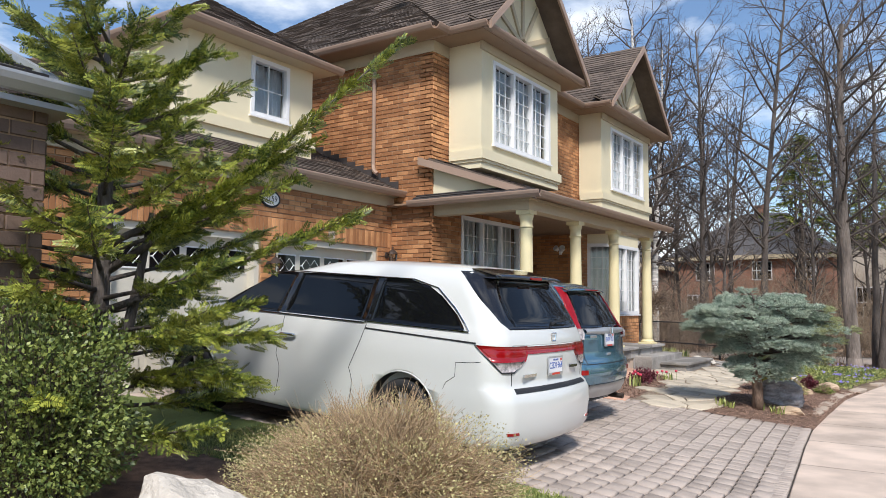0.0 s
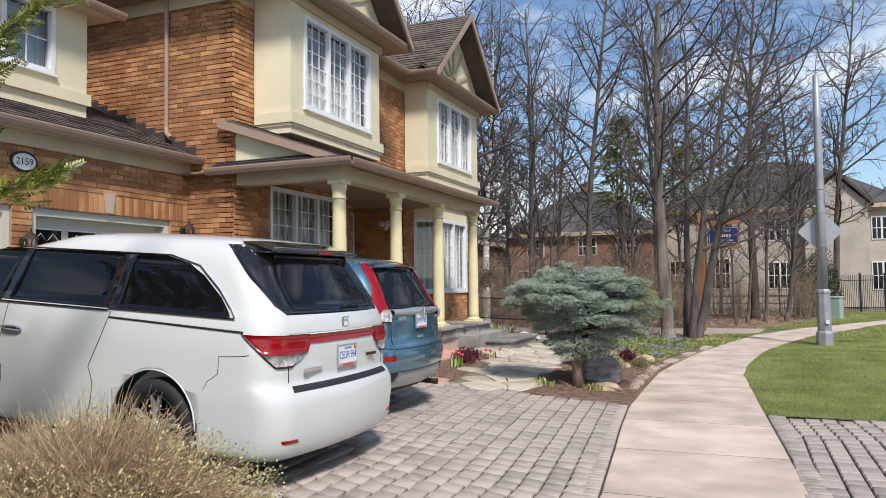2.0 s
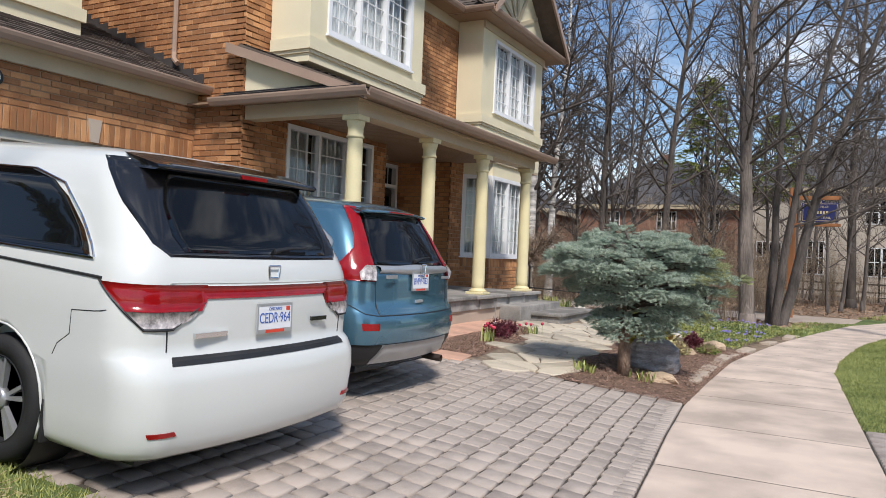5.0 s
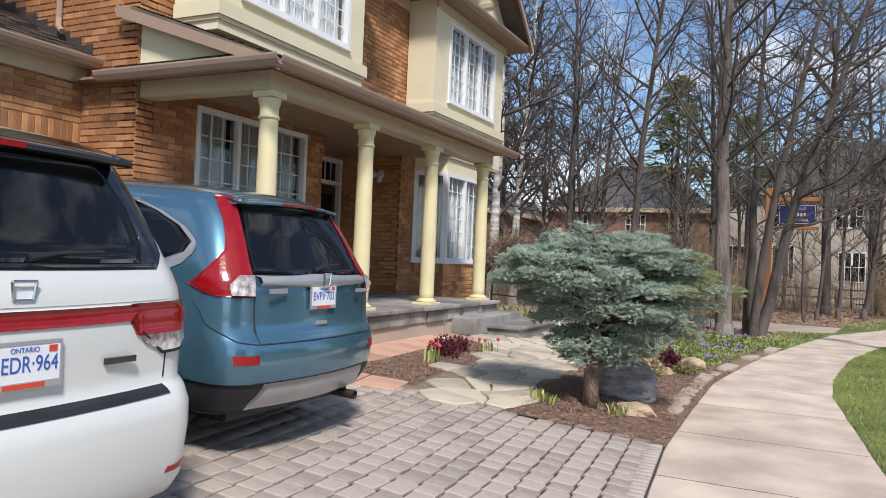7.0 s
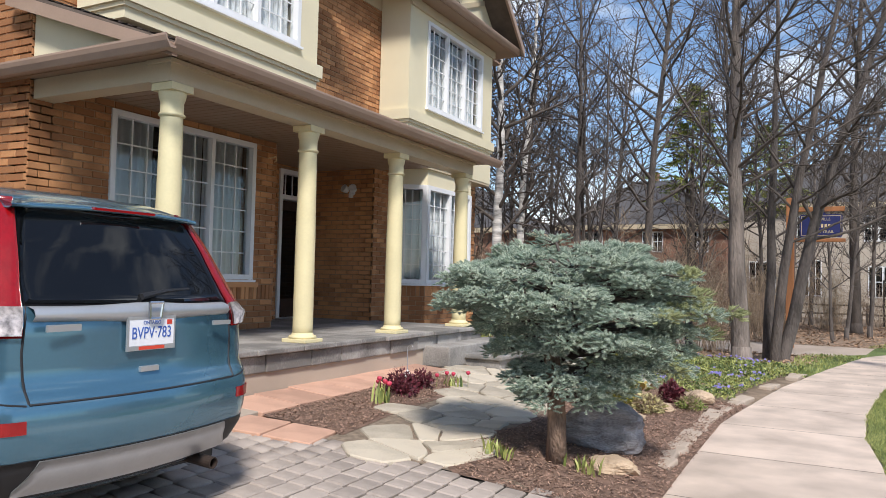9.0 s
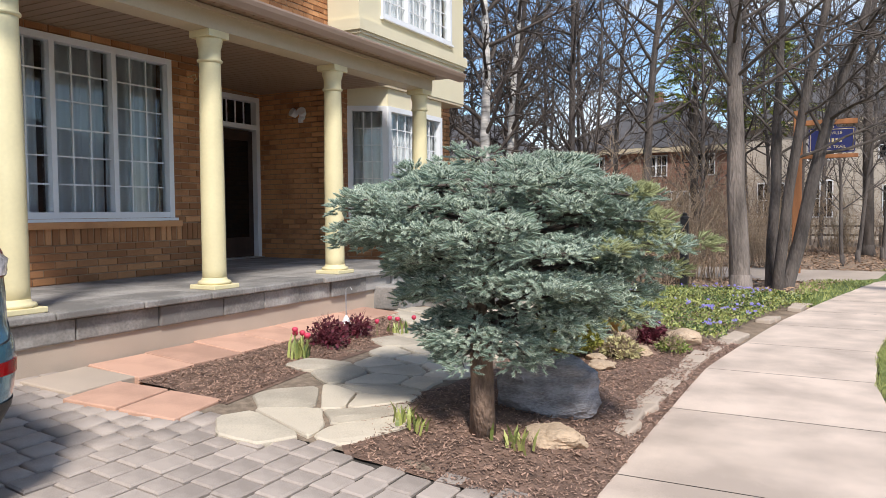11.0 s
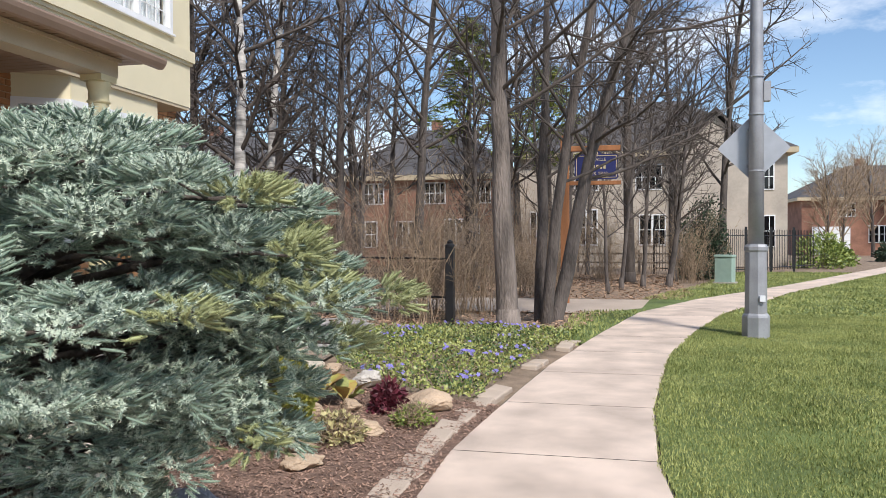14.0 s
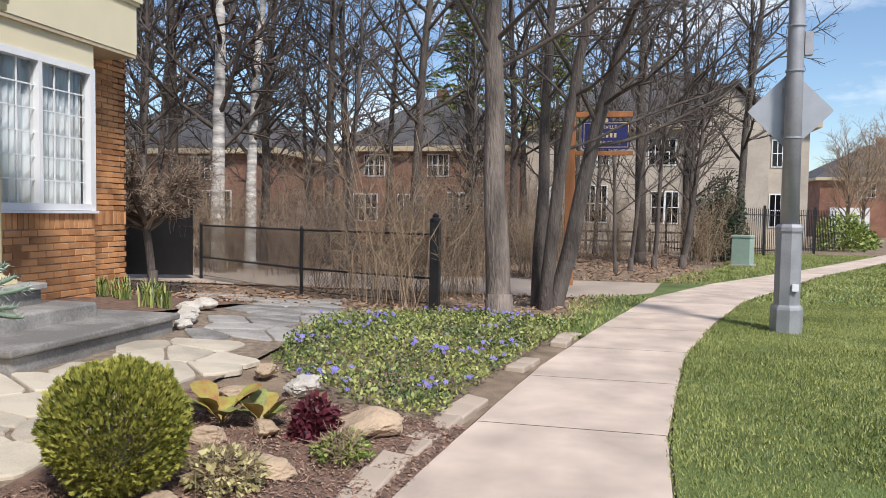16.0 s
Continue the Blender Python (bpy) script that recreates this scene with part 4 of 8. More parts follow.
    return [(a.x * size, b.x * size, d.x * size, p[0]), (a.y * size, b.y * size, d.y * size, p[1]), (a.z * size, b.z * size, d.z * size, p[2])]


def rand_dir(r, up=0.0):
    v = Vector((r.gauss(0, 1), r.gauss(0, 1), r.gauss(0, 1) + up))
    return v.normalized()


# ---- driveway of pavers ----
def driveway_bound(y):
    return -8.25, curve_at(WALK_L, y) - 0.01


drive = thing("driveway", "driveway of grey tumbled concrete pavers laid in rows", "driveway", kind="structure")
part("joint_bed", strip_sheet(5.66, 11.62, lambda y: -8.3, lambda y: curve_at(WALK_L, y), -0.026, 16, 40), M["joint"], drive)
apron = thing("driveway_apron", "apron of grey tumbled pavers between the pavement and the road", "driveway", kind="structure")
part("joint_bed", strip_sheet(5.56, 11.32, lambda y: curve_at(WALK_R, y), lambda y: curve_at(KERB_X, y) + 0.01, -0.026, 16, 8), M["joint"], apron)


def paver_mesh(w, l, h=0.035, c=0.011):
    vs = []
    for z, e in ((-h, 0), (-c, 0), (0, c)):
        vs += [(-w / 2 + e, -l / 2 + e, z), (w / 2 - e, -l / 2 + e, z), (w / 2 - e, l / 2 - e, z), (-w / 2 + e, l / 2 - e, z)]
    fs = [(8, 9, 10, 11)]
    for k in (0, 4):
        fs += [(k + i, k + (i + 1) % 4, k + 4 + (i + 1) % 4, k + 4 + i) for i in range(4)]
    return vs, fs


def lay_pavers(root, x_of, y0, y1, near, seed):
    """Rows along y; every third paver is short. Nearest ones are objects that share their meshes."""
    r = random.Random(seed)
    sizes = (0.245, 0.175, 0.215)
    course = 0.178
    shared = {}
    for s in sizes:
        vs, fs = paver_mesh(course - 0.019, s - 0.019)
        g = Geo().add(vs, fs)
        shared[s] = g.mesh("paver", M["paver"])
    rest = {s: [] for s in sizes}
    n = 0
    rows = int(9.0 / course)
    for i in range(rows):
        off = r.uniform(0, 0.2)
        y = y0 - off
        while y < y1:
            s = r.choice(sizes)
            yc = y + s / 2
            y += s
            if yc - s / 2 < y0 - 0.1 or yc + s / 2 > y1 + 0.06:
                continue
            lo, hi = x_of(yc)
            x = hi - 0.09 - (i + 0.5) * course
            if x < lo:
                continue
            z = ground_z(x, yc) + r.uniform(-0.003, 0.003)
            tilt = Euler((r.gauss(0, 0.005), r.gauss(0, 0.005) + math.atan2(ground_z(x - 0.1, yc) - ground_z(x + 0.1, yc), 0.2), r.gauss(0, 0.018)))
            m = Matrix.LocRotScale((x, yc, z), tilt, None)
            if n < 290 and near(x, yc):
                ob = new("paver", shared[s])
                ob.parent = root
                ob.matrix_world = m
                n += 1
            else:
                rest[s].append([tuple(row) for row in m][:3])
    for s in sizes:
        if rest[s]:
            vs, fs = paver_mesh(course - 0.019, s - 0.019)
            scatter("pavers", vs, fs, rest[s], M["paver"], root, kind="stuff")


def edge_pavers(root, y0, y1, x_of, seed):
    """A soldier row along an edge."""
    r = random.Random(seed)
    vs, fs = paver_mesh(0.155, 0.085)
    ms = []
    y = y0
    while y < y1:
        x = x_of(y)
        ms.append([tuple(q) for q in Matrix.LocRotScale((x, y, ground_z(x, y) + 0.002 + r.uniform(-0.002, 0.002)), Euler((0, 0, r.gauss(0, 0.02))), None)][:3])
        y += 0.094
    scatter("edge_pavers", vs, fs, ms, M["paver"], root, kind="stuff")


# ---- vehicles ----
def text_mesh(body, size, extrude=0.0008):
    cu = bpy.data.curves.new("letters", "FONT")
    cu.body, cu.size, cu.extrude, cu.align_x, cu.align_y = body, size, extrude, "CENTER", "CENTER"
    ob = bpy.data.objects.new("letters", cu)
    scene.collection.objects.link(ob)
    me = bpy.data.meshes.new_from_object(ob.evaluated_get(bpy.context.evaluated_depsgraph_get()))
    bpy.data.objects.remove(ob)
    return me


def letters(name, body, size, material, parent, m, stretch=1.0):
    me = text_mesh(body, size)
    me.materials.clear()
    me.materials.append(material)
    me.transform(Matrix.Diagonal((stretch, 1, 1, 1)))
    ob = part(name, me, None, parent)
    ob.matrix_local = m
    return ob


class Shell:
    """A car body as level outlines: rear x, half width, front x and rear corner radius over height."""

    def __init__(self, rear, half, front, rc=0.2, rf=0.42, bow=0.05):
        self.rear, self.half, self.front, self.rc, self.rf, self.bow = rear, half, front, rc, rf, bow

    def dims(self, z):
        return curve_at(self.rear, z), curve_at(self.half, z), curve_at(self.front, z)

    def point(self, q, z, side=1):
        """q 0..1 from the middle of the tail to its corner, 1..2 round the corner, past 2 metres forwards along the side."""
        r, h, f = self.dims(z)
        rc = min(self.rc, h * 0.45)
        y_c = h - rc
        if q <= 1:
            y = q * y_c
            return Vector((r - self.bow * q * q, side * y, z))
        x_c = r - self.bow - rc
        if q <= 2:
            a = (q - 1) * math.pi / 2
            return Vector((x_c + rc * math.cos(a), side * (y_c + rc * math.sin(a)), z))
        x = x_c - (q - 2)
        mid = max(0.0, min(1.0, (q - 2) / 3.0))
        return Vector((x, side * (h + 0.012 * math.sin(mid * math.pi)), z))

    def q_at(self, x, z):
        r, h, f = self.dims(z)
        return 2 + (r - self.bow - min(self.rc, h * 0.45)) - x

    def outline(self, z):
        r, h, f = self.dims(z)
        rc = min(self.rc, h * 0.45)
        x_c = r - self.bow - rc
        rf = min(self.rf, h * 0.8)
        pts = [self.point(i / 8, z) for i in range(8)] + [self.point(1 + i / 8, z) for i in range(8)]
        span = x_c - (f + rf)
        pts += [self.point(2 + span * i / 30, z) for i in range(30)]
        for i in range(9):
            a = i / 8 * math.pi / 2
            pts.append(Vector((f + rf - rf * math.sin(a), h - rf + rf * math.cos(a), z)))
        pts.append(Vector((f - 0.03, 0, z)))
        return pts

    def body(self, zs):
        g = Geo()
        rings = []
        for z in zs:
            half = self.outline(z)
            ring = half + [Vector((p.x, -p.y, p.z)) for p in half[-2:0:-1]]
            rings.append(ring)
        n = len(rings[0])
        for ring in rings:
            g.v.extend(tuple(p) for p in ring)
        for j in range(len(rings) - 1):
            for i in range(n):
                g.f.append((j * n + i, j * n + (i + 1) % n, (j + 1) * n + (i + 1) % n, (j + 1) * n + i))
        g.f.append(tuple(range(n - 1, -1, -1)))
        g.f.append(tuple((len(rings) - 1) * n + i for i in range(n)))
        return g

    def patch(self, rows, side=1, nq=10, off=0.006, both=False):
        """A skin panel over the body. rows: z, q from, q to. both: the rows run across the tail, -q to q."""
        zs = []
        for (z0, a0, b0), (z1, a1, b1) in zip(rows, rows[1:]):
            k = max(1, int(abs(z1 - z0) / 0.03))
            zs += [(lerp(z0, z1, i / k), lerp(a0, a1, i / k), lerp(b0, b1, i / k)) for i in range(k)]
        zs.append(rows[-1])
        grid = []
        for z, a, b in zs:
            line = []
            for i in range(nq + 1):
                q = lerp(a, b, i / nq)
                s = side if q >= 0 else -side
                p = self.point(abs(q), z, s)
                e = 0.004
                pq = self.point(abs(q) + e, z, s) - self.point(max(0, abs(q) - e), z, s)
                if q < 0:
                    pq = -pq
                pz = self.point(abs(q), z + e, s) - self.point(abs(q), z - e, s)
                nrm = pq.cross(pz) * side
                nrm = nrm.normalized() if nrm.length > 1e-9 else Vector((1, 0, 0))
                if nrm.dot(Vector((p.x + 2.3, p.y * 2.5, 0.0))) < 0:
                    nrm = -nrm
                line.append((p, nrm))
            grid.append(line)
        g = Geo()
        rows_n, cols = len(grid), nq + 1
        for j, line in enumerate(grid):
            for i, (p, nrm) in enumerate(line):
                edge = i in (0, nq) or j in (0, rows_n - 1)
                g.v.append(tuple(p + nrm * (off * (0.55 if edge else 1.0))))
        for j in range(rows_n - 1):
            for i in range(cols - 1):
                k = j * cols + i
                g.f.append((k, k + 1, k + cols + 1, k + cols))
        # skirt down to the body
        rim = [(0, i) for i in range(cols)] + [(j, cols - 1) for j in range(1, rows_n)] + [(rows_n - 1, i) for i in range(cols - 2, -1, -1)] + [(j, 0) for j in range(rows_n - 2, 0, -1)]
        base = len(g.v)
        for j, i in rim:
            p, nrm = grid[j][i]
            g.v.append(tuple(p - nrm * 0.01))
        m = len(rim)
        for t in range(m):
            a, b = rim[t], rim[(t + 1) % m]
            g.f.append((a[0] * cols + a[1], b[0] * cols + b[1], base + (t + 1) % m, base + t))
        return g

    def line(self, pts, side=1, off=0.006, radius=0.006, n=5):
        """A trim line along (q, z) points."""
        out = []
        for (q0, z0), (q1, z1) in zip(pts, pts[1:]):
            k = max(1, int(max(abs(q1 - q0) / 0.08, abs(z1 - z0) / 0.05)))
            out += [(lerp(q0, q1, i / k), lerp(z0, z1, i / k)) for i in range(k)]
        out.append(pts[-1])
        res = []
        for q, z in out:
            s = side if q >= 0 else -side
            p = self.point(abs(q), z, s)
            res.append(p + Vector((off if abs(q) < 1.5 else 0.0, s * off if abs(q) >= 1.5 else 0.0, 0)))
        return Geo().tube(res, radius, n)


def wheel(car, x, y, r, width, side, spokes, rim_mat):
    w = part("wheel", Geo().lathe([(r * 0.62, -width / 2), (r * 0.9, -width / 2), (r * 0.975, -width / 2 + 0.025), (r, -width / 2 + 0.06), (r, width / 2 - 0.06), (r * 0.975, width / 2 - 0.025), (r * 0.9, width / 2), (r * 0.68, width / 2 - 0.01), (r * 0.66, width / 2 - 0.05)],
                               n=40, m=pose(x, y, r, -90 * side, 0, 0)), M["rubber"], car, smooth=True)
    part("rim_barrel", Geo().lathe([(r * 0.66, width / 2 - 0.05), (r * 0.69, width / 2 - 0.012), (r * 0.665, width / 2 - 0.006), (r * 0.63, width / 2 - 0.03), (r * 0.58, -0.02), (0.05, -0.03)],
                                   n=40, m=pose(x, y, r, -90 * side, 0, 0)), M["plastic"], w, smooth=True)
    for i in range(spokes):
        for d in (-0.16, 0.16):
            a = 2 * math.pi * i / spokes + d + 0.3
            b = 2 * math.pi * i / spokes + d * 0.55 + 0.3
            m = pose(x, y, r, -90 * side, 0, 0)
            c, s = Vector((math.cos(a), math.sin(a), 0)), Vector((math.cos(b), math.sin(b), 0))
            t = Vector((-c.y, c.x, 0))
            zo = width / 2 - 0.012
            vs = [s * r * 0.12 - t * 0.012, c * r * 0.655 - t * 0.010, c * r * 0.655 + t * 0.010, s * r * 0.12 + t * 0.010]
            top = [v + Vector((0, 0, zo - (0.012 if k in (0, 3) else 0.0))) for k, v in enumerate(vs)]
            low = [v + Vector((0, 0, zo - 0.05)) for v in vs]
            part("spoke", Geo().add([tuple(m @ v) for v in top + low], [(0, 1, 2, 3), (0, 4, 5, 1), (1, 5, 6, 2), (2, 6, 7, 3), (3, 7, 4, 0)]), rim_mat, w)
    part("hub_cap", Geo().lathe([(r * 0.17, width / 2 - 0.05), (r * 0.165, width / 2 - 0.012), (r * 0.12, width / 2 - 0.004), (0.005, width / 2 - 0.002)], n=20, m=pose(x, y, r, -90 * side, 0, 0)), rim_mat, w, smooth=True)
    return w


def cut_arches(geo, name, material, xs, r, half):
    """The body with its wheel wells cut out."""
    body = bpy.data.objects.new("raw_body", geo.mesh(name, material, True))
    scene.collection.objects.link(body)
    cutters = []
    for x in xs:
        for s in (-1, 1):
            g = Geo().lathe([(r, -0.16), (r, 0.3)], n=40, m=pose(x, s * half, r * 0.88, -90 * s, 0, 0))
            ob = bpy.data.objects.new("cutter", g.mesh("cutter", M["plastic"]))
            scene.collection.objects.link(ob)
            cutters.append(ob)
            mod = body.modifiers.new("cut", "BOOLEAN")
            mod.operation, mod.object, mod.solver = "DIFFERENCE", ob, "EXACT"
    dg = bpy.context.evaluated_depsgraph_get()
    me = bpy.data.meshes.new_from_object(body.evaluated_get(dg))
    for ob in (body, *cutters):
        bpy.data.objects.remove(ob)
    me.name = name
    return me


def number_plate(car, x, z, tilt, text, under, frame_mat, width=0.30, y=0.0):
    """An embossed plate: board, border, letters; the dealer's name below is left as a bar."""
    m = pose(x, y, z, 90 - tilt, 0, 90)
    pl = part("number_plate", Geo().box((-width / 2, -0.076, -0.004), (width / 2, 0.076, 0.004)), M["plate"], car, "white number plate with blue characters")
    pl.matrix_local = m
    fr = Geo()
    w, h = width / 2 + 0.008, 0.084
    fr.box((-w, -h, -0.006), (w, -h + 0.024, 0.006)).box((-w, h - 0.014, -0.006), (w, h, 0.006)).box((-w, -h + 0.024, -0.006), (-w + 0.010, h - 0.014, 0.006)).box((w - 0.010, -h + 0.024, -0.006), (w, h - 0.014, 0.006))
    part("plate_frame", fr, frame_mat, pl)
    letters("characters", text, 0.082, M["plateblue"], pl, pose(0, 0.0, 0.0055), 0.80)
    letters("province", "ONTARIO", 0.026, M["plateblue"], pl, pose(0, 0.052, 0.0055))
    part("dealer_bar", Geo().box((-0.085, -0.081, 0.006), (0.085, -0.064, 0.0072)), M["platered"], pl)
    part("sticker", Geo().box((0.10, 0.040, 0.0045), (0.135, 0.064, 0.006)), M["platered"], pl)
    return pl


def build_van():
    pitch = math.degrees(math.atan2(0.2, 3.0))
    van = thing("minivan", "white minivan with tinted windows parked on the paver driveway", "minivan",
                m=pose(-2.44, 6.53, 0.185, 0, pitch, 0) @ Matrix.Diagonal((1.02, 0.975, 1.055, 1)))
    sh = Shell([(0.2, -0.10), (0.23, -0.045), (0.30, -0.012), (0.52, 0.0), (0.62, -0.015), (0.685, -0.055), (0.72, -0.10), (0.95, -0.105), (1.12, -0.13), (1.20, -0.165), (1.30, -0.225), (1.50, -0.36), (1.64, -0.455), (1.70, -0.52), (1.735, -0.66), (1.752, -0.95), (1.76, -1.4)],
               [(0.2, 0.94), (0.23, 0.97), (0.30, 0.985), (0.60, 1.0), (0.95, 1.0), (1.08, 0.985), (1.16, 0.965), (1.22, 0.94), (1.50, 0.865), (1.62, 0.815), (1.70, 0.74), (1.735, 0.62), (1.752, 0.42), (1.76, 0.2)],
               [(0.2, -4.95), (0.35, -5.1), (0.6, -5.13), (0.85, -5.08), (0.95, -4.95), (1.03, -4.6), (1.10, -4.15), (1.16, -3.95), (1.40, -3.45), (1.60, -2.95), (1.70, -2.55), (1.735, -2.3), (1.752, -2.0), (1.76, -1.8)],
               rc=0.24, bow=0.055)
    zs = [0.2, 0.215, 0.23, 0.26, 0.30, 0.40, 0.52, 0.58, 0.62, 0.655, 0.685, 0.70, 0.72, 0.78, 0.86, 0.95, 1.02, 1.08, 1.12, 1.16, 1.20, 1.22, 1.26, 1.30, 1.36, 1.42, 1.50, 1.56, 1.60, 1.64, 1.67, 1.70, 1.718, 1.735, 1.744, 1.752, 1.756, 1.76]
    wheel_x = (-1.18, -4.18)
    body = part("body", cut_arches(sh.body(zs), "body", M["vanp"], wheel_x, 0.40, 1.02), None, van)
    for x in wheel_x:
        for s in (-1, 1):
            wheel(van, x, s * 0.885, 0.345, 0.22, s, 5, M["silver"])
            ring = [Vector((x + 0.405 * math.cos(radians(a)), s * 1.004, 0.352 + 0.405 * math.sin(radians(a)))) for a in range(-20, 201, 10)]
            part("arch_lip", Geo().tube(ring, 0.008, 6), M["vanp"], van, smooth=True)
            part("arch_liner", Geo().tube([(x, s * 0.70, 0.352), (x, s * 0.992, 0.352)], 0.399, 40, cap=False), M["plastic"], van, smooth=True)
    part("mud_flap", Geo().box((-0.78, -1.0, 0.20), (-0.765, -0.86, 0.42)), M["plastic"], van)
    # tail glass and its dark surround
    part("tailgate_surround", sh.patch([(1.20, -1.05, 1.05), (1.26, -1.30, 1.30), (1.45, -1.62, 1.62), (1.62, -1.80, 1.80), (1.685, -1.9, 1.9)], nq=30, off=0.004), M["gloss"], van, smooth=True)
    part("rear_window", sh.patch([(1.225, -0.90, 0.90), (1.30, -0.99, 0.99), (1.45, -1.06, 1.06), (1.58, -1.0, 1.0), (1.615, -0.94, 0.94)], nq=26, off=0.012), M["carglass"], van, "dark tinted rear window", smooth=True)
    sp = Geo()
    prof = [(-0.62, 1.725), (-0.36, 1.668), (-0.345, 1.65), (-0.37, 1.635), (-0.50, 1.640)]
    n = 12
    for j in range(n + 1):
        y = lerp(-0.70, 0.70, j / n)
        k = 1 - 0.10 * (y / 0.7) ** 4
        sp.v += [(x - 0.05 * (y / 0.7) ** 2, y, 1.6 + (z - 1.6) * k) for x, z in prof]
    m = len(prof)
    for j in range(n):
        for i in range(m):
            sp.f.append((j * m + i, j * m + (i + 1) % m, (j + 1) * m + (i + 1) % m, (j + 1) * m + i))
    sp.f += [tuple(range(m)), tuple(range((n + 1) * m - 1, n * m - 1, -1))]
    part("spoiler", sp, M["gloss"], van, "gloss black roof spoiler", smooth=True)
    part("brake_light", Geo().box((-0.372, -0.11, 1.642), (-0.338, 0.11, 1.664)), M["redlens"], van)
    part("wiper", Geo().tube([(-0.185, 0.05, 1.245), (-0.20, 0.20, 1.262), (-0.215, 0.42, 1.27)], [0.018, 0.012, 0.008], 6), M["plastic"], van)
    # lamps: a band across the tail that widens round the corners
    part("light_band", sh.patch([(0.995, -1.0, 1.0), (1.06, -1.0, 1.0)], nq=30, off=0.016), M["redlens"], van, "red reflector band", smooth=True)
    part("band_trim", sh.patch([(1.06, -1.02, 1.02), (1.074, -1.02, 1.02)], nq=30, off=0.018), M["vanp"], van, smooth=True)
    for s in (-1, 1):
        lamp = part("tail_light", sh.patch([(0.935, 0.74, 1.60), (0.985, 0.70, 1.75), (1.065, 0.70, 2.0)], s, 18, 0.02), M["redlens"], van, "red wrap-around tail light", smooth=True)
        part("reversing_lens", sh.patch([(0.855, 0.97, 1.36), (0.895, 0.82, 1.48), (0.933, 0.76, 1.58)], s, 14, 0.018), M["clearlens"], lamp, "clear lens", smooth=True)
        part("lamp_edge", sh.line([(2.0, 1.068), (1.50, 0.90), (1.36, 0.847), (0.97, 0.847), (0.72, 0.98)], s, 0.008, 0.007), M["plastic"], lamp)
        part("reflector", sh.patch([(0.335, 0.98, 1.38), (0.358, 1.0, 1.40)], s, 8, 0.010), M["redlens"], van)
        # side glass
        for k, (xa_lo, xb_lo, xa_hi, xb_hi) in enumerate(((-0.60, -1.62, -0.98, -1.56), (-1.72, -2.76, -1.66, -2.70), (-2.86, -3.72, -2.80, -3.22))):
            z0, z1 = 1.175, 1.565
            if k == 0:
                rows = [(z0, sh.q_at(-0.55, z0), sh.q_at(-1.62, z0)), (1.30, sh.q_at(-0.66, 1.3), sh.q_at(-1.60, 1.3)), (1.45, sh.q_at(-0.86, 1.45), sh.q_at(-1.575, 1.45)), (1.53, sh.q_at(-1.02, 1.53), sh.q_at(-1.56, 1.53)), (z1, sh.q_at(-1.24, z1), sh.q_at(-1.55, z1))]
            elif k == 1:
                rows = [(z0 - 0.01, sh.q_at(-1.70, z0), sh.q_at(-2.80, z0)), (z1 + 0.01, sh.q_at(-1.63, z1), sh.q_at(-2.66, z1))]
            else:
                rows = [(z0 - 0.015, sh.q_at(-2.88, z0), sh.q_at(-3.86, z0)), (1.35, sh.q_at(-2.81, 1.35), sh.q_at(-3.48, 1.35)), (z1, sh.q_at(-2.74, z1), sh.q_at(-3.04, z1))]
            part("side_window", sh.patch(rows, s, 16, 0.007), M["carglass"], van, "dark tinted glass" if s < 0 else "", smooth=True)
        q = lambda x, z: sh.q_at(x, z)
        part("window_trim", sh.line([(q(-0.50, 1.165), 1.165), (q(-1.66, 1.165), 1.165), (q(-1.70, 1.155), 1.150), (q(-3.9, 1.15), 1.15)], s, 0.008, 0.008), M["chrome"], van)
        part("window_trim", sh.line([(q(-0.50, 1.165), 1.165), (q(-0.70, 1.36), 1.36), (q(-0.92, 1.52), 1.52), (q(-1.22, 1.585), 1.585), (q(-2.8, 1.59), 1.59), (q(-3.2, 1.54), 1.54)], s, 0.006, 0.007), M["chrome"], van)
        part("door_pillar", sh.patch([(1.165, q(-1.62, 1.165), q(-1.71, 1.165)), (1.575, q(-1.55, 1.575), q(-1.64, 1.575))], s, 4, 0.004), M["gloss"], van)
        part("door_pillar", sh.patch([(1.165, q(-2.79, 1.165), q(-2.89, 1.165)), (1.575, q(-2.65, 1.575), q(-2.75, 1.575))], s, 4, 0.004), M["gloss"], van)
        part("slide_rail", sh.line([(1.98, 1.078), (q(-1.66, 1.10), 1.10)], s, 0.002, 0.008), M["plastic"], van)
        part("door_gap", sh.line([(q(-1.66, 1.14), 1.14), (q(-1.72, 0.95), 0.95), (q(-1.80, 0.66), 0.66), (q(-1.82, 0.34), 0.34)], s, -0.002, 0.005), M["plastic"], van)
        part("door_gap", sh.line([(q(-2.78, 1.14), 1.14), (q(-2.84, 0.8), 0.8), (q(-2.84, 0.32), 0.32)], s, -0.002, 0.005), M["plastic"], van)
        part("bumper_gap", sh.line([(1.86, 0.93), (2.2, 0.90), (q(-0.60, 0.78), 0.78), (q(-0.72, 0.66), 0.66)], s, -0.002, 0.004), M["plastic"], van)
        for x in (-2.68, -2.96):
            h = part("door_handle", Geo().tube([(x + 0.11, s * 1.02, 0.95), (x + 0.08, s * 1.045, 0.955), (x - 0.08, s * 1.045, 0.955), (x - 0.11, s * 1.02, 0.95)], 0.015, 8), M["chrome"], van, smooth=True)
        part("sill", Geo().box((-3.70, s * 0.93, 0.19), (-1.60, s * 0.972, 0.235)), M["plastic"], van)
